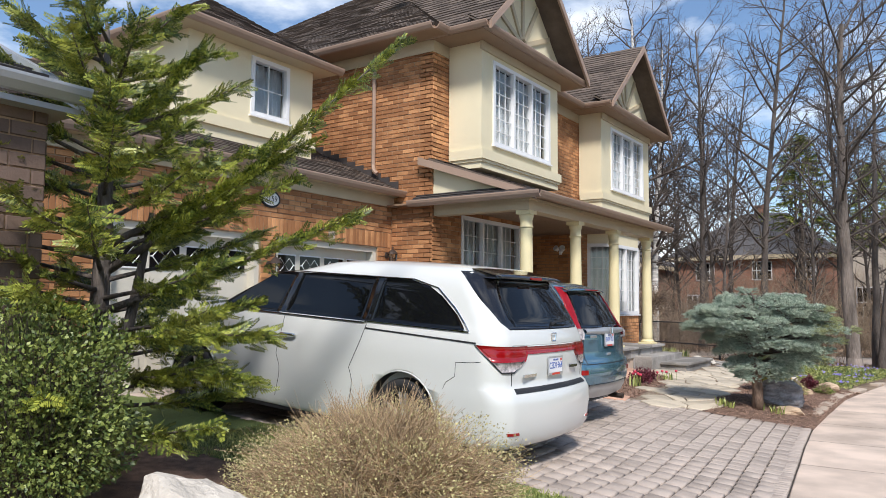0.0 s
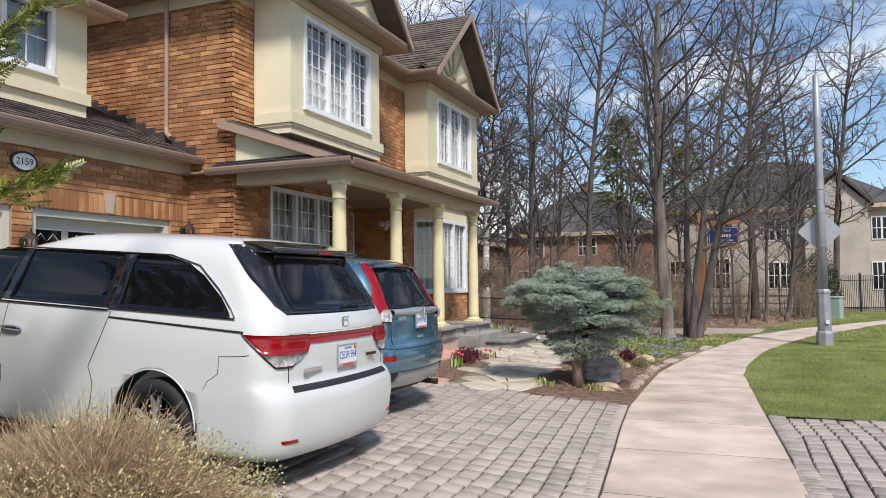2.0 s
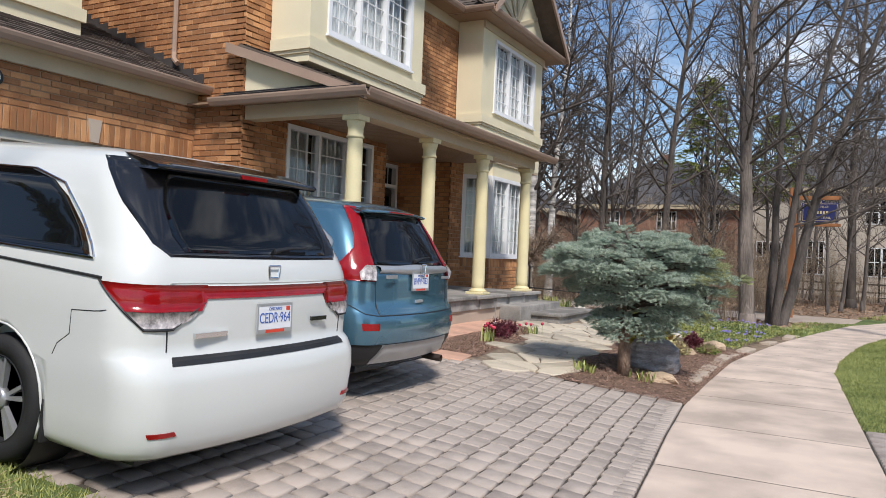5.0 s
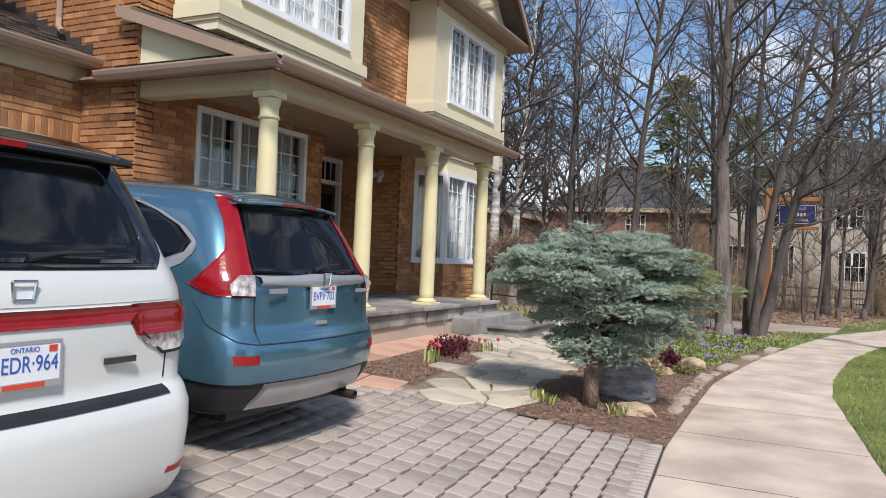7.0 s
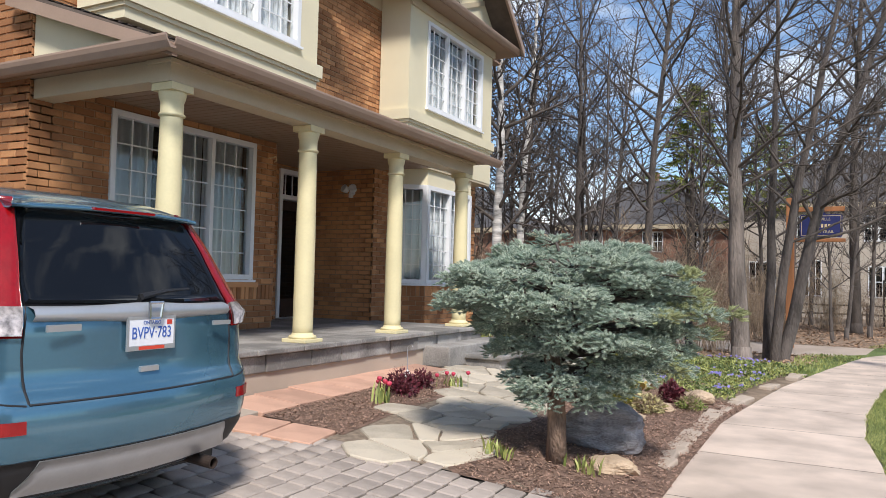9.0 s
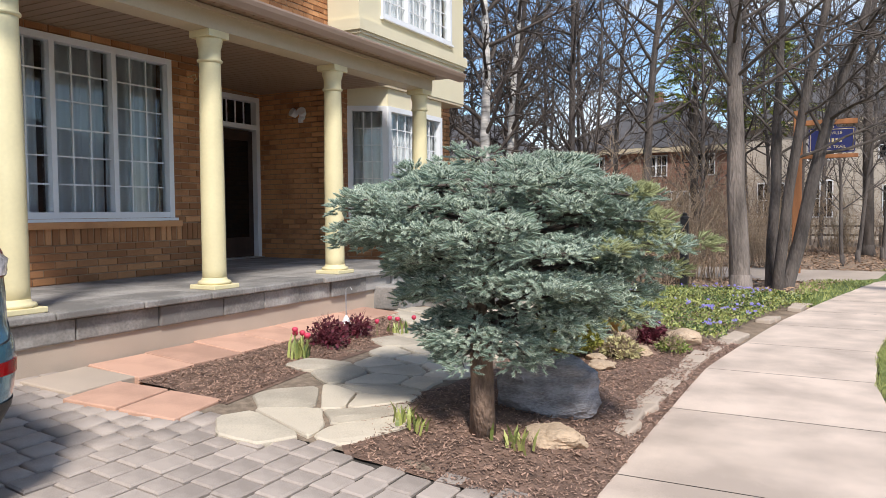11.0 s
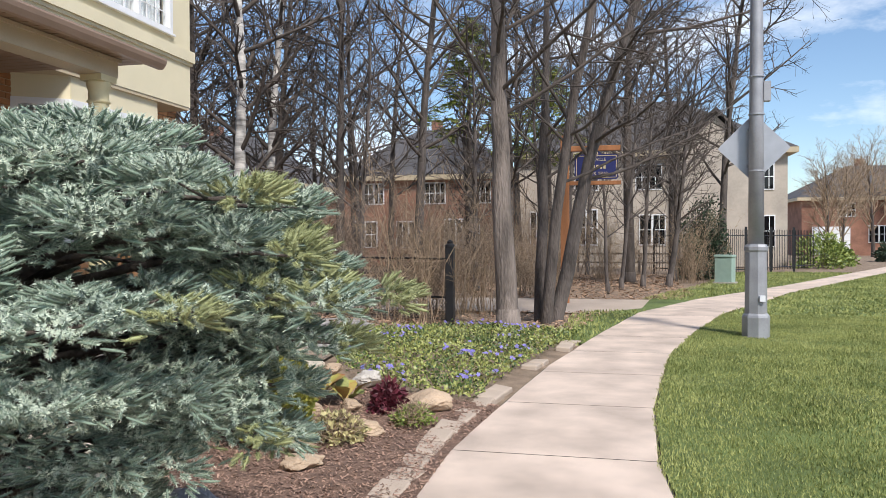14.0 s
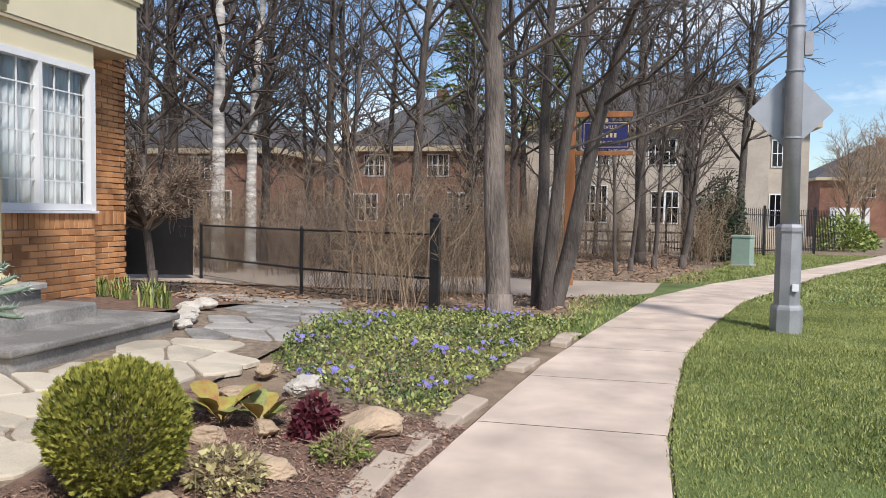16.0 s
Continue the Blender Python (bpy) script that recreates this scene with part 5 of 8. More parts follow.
        part("window_band", sh.patch([(1.168, sh.q_at(-0.56, 1.168), sh.q_at(-3.85, 1.168)), (1.30, sh.q_at(-0.66, 1.3), sh.q_at(-3.60, 1.3)), (1.45, sh.q_at(-0.86, 1.45), sh.q_at(-3.28, 1.45)), (1.53, sh.q_at(-1.02, 1.53), sh.q_at(-3.12, 1.53)), (1.58, sh.q_at(-1.26, 1.58), sh.q_at(-3.0, 1.58))], s, 40, 0.003), M["gloss"], van, "gloss black window surround", smooth=True)
        mir = part("mirror", Geo().lathe([(0.02, -0.10), (0.075, -0.08), (0.09, 0.0), (0.075, 0.09), (0.02, 0.11)], n=16, m=pose(-3.72, s * 1.11, 1.17, 90, 0, 0)), M["vanp"], van, smooth=True)
        part("mirror_arm", Geo().tube([(-3.72, s * 0.94, 1.13), (-3.72, s * 1.06, 1.15)], 0.025, 6), M["plastic"], mir)
        part("headlight", sh.patch([(0.66, q(-4.45, 0.66), q(-4.62, 0.66)), (0.86, q(-4.40, 0.86), q(-4.60, 0.86))], s, 6, 0.008), M["clearlens"], van)
    part("fuel_cap", Geo().lathe([(0.083, 0), (0.083, 0.006), (0.078, 0.008)], n=24, m=pose(-1.62, -0.998, 0.93, 90, 0, 0)), M["vanp"], van)
    part("bumper_step", sh.patch([(0.672, -1.0, 1.0), (0.69, -0.99, 0.99), (0.708, -0.97, 0.97)], nq=24, off=0.01), M["plastic"], van, "ribbed black step pad")
    part("tailgate_gap", sh.line([(0.98, 1.0), (1.02, 0.90), (1.0, 0.735)], 1, -0.001, 0.005), M["plastic"], van)
    part("tailgate_gap", sh.line([(0.98, 1.0), (1.02, 0.90), (1.0, 0.735)], -1, -0.001, 0.005), M["plastic"], van)
    part("under_tray", Geo().box((-4.9, -0.82, 0.16), (-0.25, 0.82, 0.24)), M["plastic"], van)
    em = Geo()
    for a, b in (((-0.05, 0.045), (0.05, 0.045)), ((0.05, 0.045), (0.04, -0.04)), ((0.04, -0.04), (-0.04, -0.04)), ((-0.04, -0.04), (-0.05, 0.045))):
        em.tube([(-0.125, a[0], 1.13 + a[1] * 0.8), (-0.125, b[0], 1.13 + b[1] * 0.8)], 0.007, 6)
    part("emblem", em, M["chrome"], van, "chrome emblem ring")
    part("badge_bars", Geo().box((-0.118, -0.62, 0.80), (-0.100, -0.38, 0.825)), M["chrome"], van, "chrome badge")
    part("badge_bars", Geo().box((-0.112, 0.38, 0.835), (-0.098, 0.54, 0.86)), M["gloss"], van, "dark badge")
    number_plate(van, -0.090, 0.875, 4, "CEDR·964", "", M["silver"])
    return van


def build_suv():
    pitch = math.degrees(math.atan2(0.17, 2.6))
    suv = thing("suv", "blue compact SUV with tall red tail lights, parked on the driveway", "car",
                m=pose(-2.93, 9.10, 0.265, 0, pitch, 0) @ Matrix.Diagonal((1, 0.96, 1.03, 1)))
    sh = Shell([(0.22, -0.16), (0.30, -0.08), (0.40, -0.03), (0.50, -0.005), (0.60, 0.0), (0.68, -0.02), (0.76, -0.075), (0.90, -0.09), (1.02, -0.10), (1.08, -0.12), (1.14, -0.17), (1.36, -0.30), (1.52, -0.405), (1.58, -0.46), (1.625, -0.60), (1.648, -0.95), (1.66, -1.5)],
               [(0.22, 0.80), (0.30, 0.865), (0.42, 0.90), (0.60, 0.912), (0.90, 0.912), (1.02, 0.90), (1.10, 0.88), (1.20, 0.85), (1.40, 0.775), (1.52, 0.715), (1.59, 0.64), (1.625, 0.54), (1.648, 0.38), (1.66, 0.18)],
               [(0.22, -4.38), (0.4, -4.50), (0.6, -4.53), (0.85, -4.45), (0.95, -4.2), (1.02, -3.75), (1.08, -3.45), (1.30, -3.0), (1.50, -2.55), (1.59, -2.25), (1.625, -2.05), (1.648, -1.9), (1.66, -1.75)],
               rc=0.24, bow=0.06)
    zs = [0.22, 0.26, 0.30, 0.35, 0.40, 0.45, 0.50, 0.55, 0.60, 0.64, 0.68, 0.72, 0.76, 0.83, 0.90, 0.96, 1.02, 1.05, 1.08, 1.11, 1.14, 1.20, 1.28, 1.36, 1.44, 1.52, 1.55, 1.58, 1.605, 1.625, 1.638, 1.648, 1.655, 1.66]
    wheel_x = (-0.92, -3.54)
    part("body", cut_arches(sh.body(zs), "body", M["suvp"], wheel_x, 0.39, 0.93), None, suv)
    for x in wheel_x:
        for s in (-1, 1):
            wheel(suv, x, s * 0.80, 0.34, 0.22, s, 5, M["silver"])
            ring = [Vector((x + 0.40 * math.cos(radians(a)), s * 0.915, 0.345 + 0.40 * math.sin(radians(a)))) for a in range(-20, 201, 10)]
            part("arch_lip", Geo().tube(ring, 0.02, 6), M["plastic"], suv, smooth=True)
            part("arch_liner", Geo().tube([(x, s * 0.62, 0.343), (x, s * 0.905, 0.343)], 0.389, 40, cap=False), M["plastic"], suv, smooth=True)
    part("bumper_lower", sh.patch([(0.24, -2.25, 2.25), (0.34, -2.3, 2.3), (0.44, -2.3, 2.3)], nq=40, off=0.008), M["plastic"], suv, "black lower bumper", smooth=True)
    part("skid_plate", sh.patch([(0.27, -1.16, 1.16), (0.305, -1.12, 1.12), (0.36, -0.98, 0.98), (0.435, -0.90, 0.90)], nq=36, off=0.024), M["silver"], suv, "silver skid plate", smooth=True)
    part("tailgate_surround", sh.patch([(1.10, -1.06, 1.06), (1.30, -1.10, 1.10), (1.50, -1.18, 1.18), (1.575, -1.24, 1.24)], nq=28, off=0.004), M["gloss"], suv, smooth=True)
    part("rear_window", sh.patch([(1.108, -1.0, 1.0), (1.20, -1.05, 1.05), (1.36, -1.09, 1.09), (1.50, -1.12, 1.12), (1.54, -1.08, 1.08)], nq=30, off=0.011), M["carglass"], suv, "dark tinted rear window", smooth=True)
    sp = Geo()
    prof = [(-0.60, 1.612), (-0.36, 1.572), (-0.35, 1.560), (-0.37, 1.55), (-0.46, 1.548)]
    n, m = 12, 5
    for j in range(n + 1):
        y = lerp(-0.60, 0.60, j / n)
        sp.v += [(x - 0.07 * (y / 0.6) ** 2, y, z - 0.02 * (y / 0.6) ** 2) for x, z in prof]
    for j in range(n):
        for i in range(m):
            sp.f.append((j * m + i, j * m + (i + 1) % m, (j + 1) * m + (i + 1) % m, (j + 1) * m + i))
    sp.f += [tuple(range(m)), tuple(range((n + 1) * m - 1, n * m - 1, -1))]
    part("spoiler", sp, M["suvp"], suv, smooth=True)
    part("brake_light", Geo().box((-0.38, -0.20, 1.557), (-0.343, 0.20, 1.570)), M["redlens"], suv)
    for s in (-1, 1):
        lamp = part("tail_light", sh.patch([(0.965, 1.03, 1.72), (0.985, 1.03, 1.98), (1.02, 1.04, 2.10), (1.06, 1.05, 2.03), (1.11, 1.06, 1.88), (1.17, 1.07, 1.68), (1.23, 1.08, 1.50), (1.32, 1.11, 1.46), (1.42, 1.15, 1.47), (1.54, 1.22, 1.56), (1.575, 1.3, 1.62)], s, 16, 0.02), M["redlens"], suv, "tall red tail light that follows the pillar", smooth=True)
        part("reversing_lens", sh.patch([(0.975, 1.06, 1.46), (1.03, 1.06, 1.50), (1.085, 1.07, 1.34)], s, 8, 0.048), M["clearlens"], lamp, "clear lens", smooth=True)
        part("reflector", sh.patch([(0.565, 1.02, 1.5), (0.62, 1.02, 1.52)], s, 8, 0.012), M["redlens"], suv)
        q = sh.q_at
        part("side_window", sh.patch([(1.12, q(-0.78, 1.12), q(-1.30, 1.12)), (1.20, q(-0.60, 1.2), q(-1.30, 1.2)), (1.27, q(-0.57, 1.27), q(-1.30, 1.27)), (1.36, q(-0.72, 1.36), q(-1.30, 1.36)), (1.44, q(-0.96, 1.44), q(-1.3, 1.44)), (1.49, q(-1.18, 1.49), q(-1.3, 1.49))], s, 12, 0.007), M["carglass"], suv, "dark tinted glass" if s < 0 else "", smooth=True)
        part("side_window", sh.patch([(1.095, q(-1.34, 1.095), q(-2.18, 1.095)), (1.50, q(-1.34, 1.50), q(-2.12, 1.50))], s, 10, 0.007), M["carglass"], suv, smooth=True)
        part("side_window", sh.patch([(1.09, q(-2.26, 1.09), q(-3.3, 1.09)), (1.25, q(-2.22, 1.25), q(-3.0, 1.25)), (1.50, q(-2.2, 1.50), q(-2.6, 1.50))], s, 10, 0.007), M["carglass"], suv, smooth=True)
        part("door_pillar", sh.patch([(1.10, q(-1.29, 1.10), q(-1.35, 1.10)), (1.50, q(-1.29, 1.50), q(-1.35, 1.50))], s, 3, 0.009), M["gloss"], suv)
        part("window_trim", sh.patch([(1.085, q(-0.70, 1.085), q(-0.86, 1.085)), (1.13, q(-0.60, 1.13), q(-0.80, 1.13)), (1.20, q(-0.535, 1.2), q(-0.61, 1.2)), (1.27, q(-0.515, 1.27), q(-0.575, 1.27)), (1.36, q(-0.675, 1.36), q(-0.725, 1.36)), (1.44, q(-0.92, 1.44), q(-0.97, 1.44)), (1.50, q(-1.16, 1.50), q(-1.24, 1.50))], s, 3, 0.012), M["silver"], suv, smooth=True)
        part("window_trim", sh.line([(q(-3.3, 1.08), 1.08), (q(-0.80, 1.095), 1.095)], s, 0.008, 0.010), M["silver"], suv)
        part("window_trim", sh.line([(q(-1.18, 1.505), 1.505), (q(-2.6, 1.51), 1.51)], s, 0.008, 0.010), M["silver"], suv)
        part("fuel_flap" if s < 0 else "quarter_panel_line", sh.line([(q(-0.90, 0.87), 0.87), (q(-0.90, 1.0), 1.0), (q(-1.06, 1.0), 1.0), (q(-1.06, 0.87), 0.87), (q(-0.90, 0.87), 0.87)], s, -0.002, 0.004), M["plastic"], suv)
        part("door_gap", sh.line([(q(-1.32, 1.07), 1.07), (q(-1.30, 0.85), 0.85), (q(-1.42, 0.60), 0.60), (q(-1.45, 0.40), 0.40)], s, -0.002, 0.005), M["plastic"], suv)
        part("bumper_gap", sh.line([(1.0, 0.68), (1.4, 0.70), (1.9, 0.80), (2.06, 0.92)], s, -0.002, 0.005), M["plastic"], suv)
        part("door_handle", Geo().tube([(-1.42, s * 0.925, 0.98), (-1.46, s * 0.945, 0.985), (-1.60, s * 0.945, 0.985), (-1.64, s * 0.925, 0.98)], 0.014, 8), M["suvp"], suv, smooth=True)
        part("tailgate_gap", sh.line([(1.005, 1.10), (1.0, 0.90), (0.98, 0.685)], s, 0.0, 0.006), M["plastic"], suv)
        part("mirror", Geo().lathe([(0.02, -0.10), (0.075, -0.08), (0.09, 0.0), (0.075, 0.09), (0.02, 0.11)], n=16, m=pose(-3.05, s * 1.02, 1.12, 90, 0, 0)), M["suvp"], suv, smooth=True)
    part("tailgate_gap", sh.line([(-0.98, 0.683), (0.98, 0.683)], 1, 0.0, 0.006), M["plastic"], suv)
    bar = Geo()
    for i in range(25):
        u = -0.98 + 1.96 * i / 24
        p = sh.point(abs(u), 1.075, 1 if u >= 0 else -1)
        wid = 0.022 + 0.014 * math.exp(-(u / 0.35) ** 2)
        lift = 0.012 * (1 - u * u)
        bar.v += [(p.x - 0.02, p.y, 1.078 + wid), (p.x + 0.035, p.y, 1.072 + wid * 0.8 + lift), (p.x + 0.050, p.y, 1.066 - wid * 0.2), (p.x + 0.030, p.y, 1.058 - wid), (p.x - 0.01, p.y, 1.05 - wid)]
    bar.f += [(5 * i + j, 5 * i + j + 1, 5 * i + j + 6, 5 * i + j + 5) for i in range(24) for j in range(4)]
    part("chrome_bar", bar, M["silver"], suv, "chrome bar over the plate", smooth=True)
    part("wiper", Geo().tube([(-0.15, -0.02, 1.14), (-0.175, 0.16, 1.165), (-0.20, 0.36, 1.175)], [0.018, 0.012, 0.008], 6), M["plastic"], suv)
    part("latch_pocket", Geo().box((-0.085, -0.06, 0.775), (-0.062, 0.06, 0.80)), M["silver"], suv)
    part("exhaust", Geo().lathe([(0.032, -0.25), (0.034, 0.02), (0.028, 0.02), (0.026, -0.05)], n=16, m=pose(-0.05, 0.50, 0.22, 0, 90, 0)), M["bronze"], suv)
    em = Geo()
    for a, b in (((-0.045, 0.045), (0.045, 0.045)), ((0.045, 0.045), (0.036, -0.036)), ((0.036, -0.036), (-0.036, -0.036)), ((-0.036, -0.036), (-0.045, 0.045))):
        em.tube([(-0.055, a[0], 1.075 + a[1]), (-0.055, b[0], 1.075 + b[1])], 0.008, 6)
    part("emblem", em, M["chrome"], suv, "chrome emblem ring")
    part("badge_bars", Geo().box((-0.095, -0.60, 0.995), (-0.082, -0.42, 1.025)), M["silver"], suv, "chrome badge")
    part("badge_bars", Geo().box((-0.095, 0.46, 0.985), (-0.082, 0.60, 1.008)), M["silver"], suv)
    part("under_tray", Geo().box((-4.3, -0.72, 0.18), (-0.25, 0.72, 0.26)), M["plastic"], suv)
    number_plate(suv, -0.075, 0.965, 4, "BVPV·783", "", M["silver"])
    return suv


build_van()
build_suv()


# ---- rocks ----
def rock(name, size, center, seed, material, label="", category="", parent=None, rot=0.0, rough=0.22, kind="", flat=1.0, group=""):
    """A boulder: a faceted ball pushed about by noise, with broken planes."""
    bm = bmesh.new()
    bmesh.ops.create_icosphere(bm, subdivisions=4, radius=1.0)
    r = random.Random(seed)
    planes = [(rand_dir(r), r.uniform(0.62, 0.92)) for _ in range(9)]
    off = Vector((seed * 3.1, seed * 1.7, 0))
    for v in bm.verts:
        p = v.co.copy()
        for n, d in planes:
            e = p.dot(n) - d
            if e > 0:
                p -= n * e * 0.9
        k = 1 + rough * noise.noise(p * 1.6 + off) + rough * 0.4 * noise.noise(p * 5 + off) + rough * 0.12 * noise.noise(p * 14 + off)
        p *= k
        v.co = Vector((p.x * size[0], p.y * size[1], p.z * size[2]))
    me = bpy.data.meshes.new(name)
    bm.to_mesh(me)
    bm.free()
    me.materials.append(material)
    me.polygons.foreach_set("use_smooth", [False] * len(me.polygons))
    ob = new(name, me)
    ob.matrix_world = pose(*center, 0, 0, rot)
    if parent is not None:
        ob.parent = parent
    return tagged(ob, label, category, group, kind)


def gz(x, y):
    return ground_z(x, y)


rock("boulder", (0.37, 0.27, 0.26), (-1.60, 12.88, 0.28), 3, M["boulder"], "large dark grey veined boulder in the mulch bed", "boulder", rot=25)
rock("stone", (0.22, 0.15, 0.09), (-1.36, 12.36, 0.11), 5, M["sandrock"], "tan stone half sunk beside the boulder", "stone", rot=30)
rock("boulder", (0.50, 0.36, 0.42), (-2.78, 2.66, 0.36), 8, M["rock"], "pale white boulder at the foot of the shrub", "boulder", rot=20)
rock("boulder", (0.42, 0.28, 0.20), (-2.05, 3.15, 0.22), 9, M["rock"], "pale grey rock at the foot of the shrub", "boulder", rot=60)
for i, (x, y, s, k) in enumerate(((-1.62, 15.62, 0.16, "sandrock"), (-1.38, 16.50, 0.26, "sandrock"), (-2.15, 17.25, 0.20, "rock"), (-1.95, 16.2, 0.13, "sandrock"), (-2.45, 16.75, 0.16, "sandrock"), (-1.75, 14.7, 0.15, "sandrock"),
                                  (-4.30, 19.0, 0.20, "rock"), (-4.55, 19.45, 0.17, "rock"), (-4.85, 20.0, 0.16, "rock"), (-4.95, 20.5, 0.18, "rock"), (-4.15, 18.72, 0.15, "rock"), (-1.9, 15.0, 0.12, "sandrock"), (-2.2, 15.9, 0.14, "sandrock"), (-2.6, 17.5, 0.13, "sandrock"))):
    rock("stone", (s, s * 0.7, s * 0.45), (x, y, gz(x, y) + s * 0.22), 20 + i, M[k], "weathered tan edging stone" if k == "sandrock" else "pale white edging stone", "stone", rot=i * 47, group="garden stones")

# edging blocks along the walk
edging = thing("edging", "worn pinkish edging blocks sunk along the walk", "edging", kind="structure")
y = 13.0
eb = None
i = 0
while y < 21.6:
    if not (17.9 < y < 19.0 or 19.6 < y < 20.5):
        x = curve_at(WALK_L, y) - 0.17
        a = math.degrees(math.atan2(curve_at(WALK_L, y + 0.3) - curve_at(WALK_L, y), 0.3))
        ob = bevelled(part("edging_block", Geo().box((-0.10, -0.145, -0.06), (0.10, 0.145, 0.030)), M["conc"], edging), 0.016)
        ob.matrix_local = pose(x + rnd.uniform(-0.02, 0.02), y, gz(x, y) - 0.022 + rnd.uniform(-0.014, 0.012), rnd.uniform(-5, 5), rnd.uniform(-7, 7), -a + rnd.uniform(-9, 9))
    y += 0.31
    i += 1

# ---- beds, paths ----
part("mulch_bed", strip_sheet(11.45, 17.0, lambda y: curve_at([(11.4, -2.30), (11.7, -2.58), (12.2, -2.75), (13.0, -2.45), (14.0, -2.6), (17, -2.9)], y), lambda y: curve_at(WALK_L, y) + 0.02, -0.004, 40, 24, 0.018), M["soil"], kind="structure", smooth=True)
part("porch_bed", strip_sheet(11.72, 15.75, lambda y: curve_at([(11.7, -4.46), (15.7, -4.75)], y), lambda y: curve_at([(11.7, -3.55), (12.9, -3.70), (14.1, -3.76), (15.0, -4.05), (15.75, -4.65)], y), -0.004, 30, 10, 0.015), M["soil"], kind="structure", smooth=True)
part("yew_bed", strip_sheet(0.5, 4.6, lambda y: -6.5, lambda y: curve_at(WALK_L, y) - 0.9, -0.012, 16, 20, 0.02), M["soil"], kind="structure", smooth=True)
part("side_lawn", strip_sheet(4.3, 5.70, lambda y: -8.2, lambda y: curve_at(WALK_L, y), -0.010, 8, 30, 0.01), M["lawn"], kind="structure", smooth=True)
part("side_lawn", strip_sheet(-6.0, 4.32, lambda y: curve_at(WALK_L, y) - 0.92, lambda y: curve_at(WALK_L, y), -0.010, 20, 4, 0.01), M["lawn"], kind="structure", smooth=True)
part("flower_bed", strip_sheet(18.6, 21.9, lambda y: -7.0, lambda y: -5.0, -0.004, 12, 8, 0.02), M["soil"], kind="structure", smooth=True)
part("woodland_verge", strip_sheet(21.3, 45, lambda y: curve_at(WALK_L, y) - curve_at([(21, 0.35), (25.5, 0.9), (27, 0.3), (30, 1.2), (36, 2.2), (45, 5)], y), lambda y: curve_at(WALK_L, y) + 0.01, -0.010, 50, 6, 0.01), M["lawn"], kind="structure", smooth=True)
part("woodland_path", strip_sheet(25.8, 29.4, lambda y: curve_at([(25.8, -30), (29.4, -30)], y), lambda y: curve_at(WALK_L, y) + 0.02 if y < 30 else 2.3, -0.020, 8, 60), M["conc"], kind="structure", smooth=True)

# terracotta slabs along the porch
slabs = thing("terracotta_path", "path of worn terracotta coloured slabs along the porch", "path", kind="structure")


def slab(x, y, w, l, turn, mtl):
    """A slab bedded on the slope."""
    ob = bevelled(part("slab", Geo().box((-w / 2, -l / 2, -0.05), (w / 2, l / 2, 0.014)), mtl, slabs), 0.01)
    fall = math.degrees(math.atan2(gz(x - 0.2, y) - gz(x + 0.2, y), 0.4))
    ob.matrix_local = pose(x, y, gz(x, y) + rnd.uniform(0.0, 0.006), rnd.uniform(-0.5, 0.5), fall + rnd.uniform(-0.5, 0.5), turn + rnd.uniform(-1, 1))


for i in range(7):
    slab(-4.77 - 0.02 * i, 12.02 + i * 0.565, 0.60, 0.555, 0, M["tile"])
for x, y in ((-4.24, 11.37), (-3.80, 11.46)):
    slab(x, y, 0.435, 0.54, 11, M["tile"])
slab(-4.75, 11.44, 0.52, 0.58, 6, M["conc"])


def flag_path(name, label, inside, x0, x1, y0, y1, cell, seed, material):
    """Irregular flags: shrunken Voronoi cells, each a stone of its own."""
    root = thing(name, label, "path", kind="structure")
    r = random.Random(seed)
    pts = []
    ny, nx = int((y1 - y0) / cell), int((x1 - x0) / (cell * 1.4))
    for j in range(-1, ny + 1):
        for i in range(-1, nx + 1):
            pts.append(Vector((x0 + (i + 0.5 + r.uniform(-0.47, 0.47)) * cell * 1.4, y0 + (j + 0.5 + r.uniform(-0.47, 0.47)) * cell)))
    for k, c in enumerate(pts):
        if not inside(c.x, c.y):
            continue
        poly = [c + Vector(d) * cell * 1.6 for d in ((-1, -1), (1, -1), (1, 1), (-1, 1))]
        for o in pts:
            if o is c or (o - c).length > cell * 3.4:
                continue
            mid, n = (c + o) / 2, (o - c).normalized()
            mid = mid - n * 0.011
            out = []
            for a, b in zip(poly, poly[1:] + poly[:1]):
                da, db = (a - mid).dot(n), (b - mid).dot(n)
                if da <= 0:
                    out.append(a)
                if da * db < 0:
                    out.append(a.lerp(b, da / (da - db)))
            poly = out
            if len(poly) < 3:
                break
        if len(poly) < 3:
            continue
        ring = []
        for a, b in zip(poly, poly[1:] + poly[:1]):
            for t in (0.12, 0.5, 0.88):
                p = a.lerp(b, t)
                w = noise.noise((p.x * 7, p.y * 7, seed)) * 0.024
                ring.append(p + (p - c).normalized() * w)
        n = len(ring)
        h = r.uniform(0.0, 0.012)
        g = Geo()
        for z, e in ((-0.04, 1.0), (-0.004, 1.0), (0.008, 0.965)):
            for p in ring:
                q = c + (p - c) * e
                g.v.append((q.x - c.x, q.y - c.y, gz(q.x, q.y) - gz(c.x, c.y) + z))
        for b in (0, n):
            g.f += [(b + i, b + (i + 1) % n, b + n + (i + 1) % n, b + n + i) for i in range(n)]
        g.f.append(tuple(2 * n + i for i in range(n)))
        ob = part("flagstone", g, material, root)
        ob.location = (c.x, c.y, gz(c.x, c.y) + h)
    return root


def in_main_path(x, y):
    lo = curve_at([(11.5, -3.5), (12.2, -3.55), (13.6, -3.72), (15.0, -3.95), (15.8, -4.6), (16.3, -4.6), (16.5, -4.0), (19, -4.0)], y)
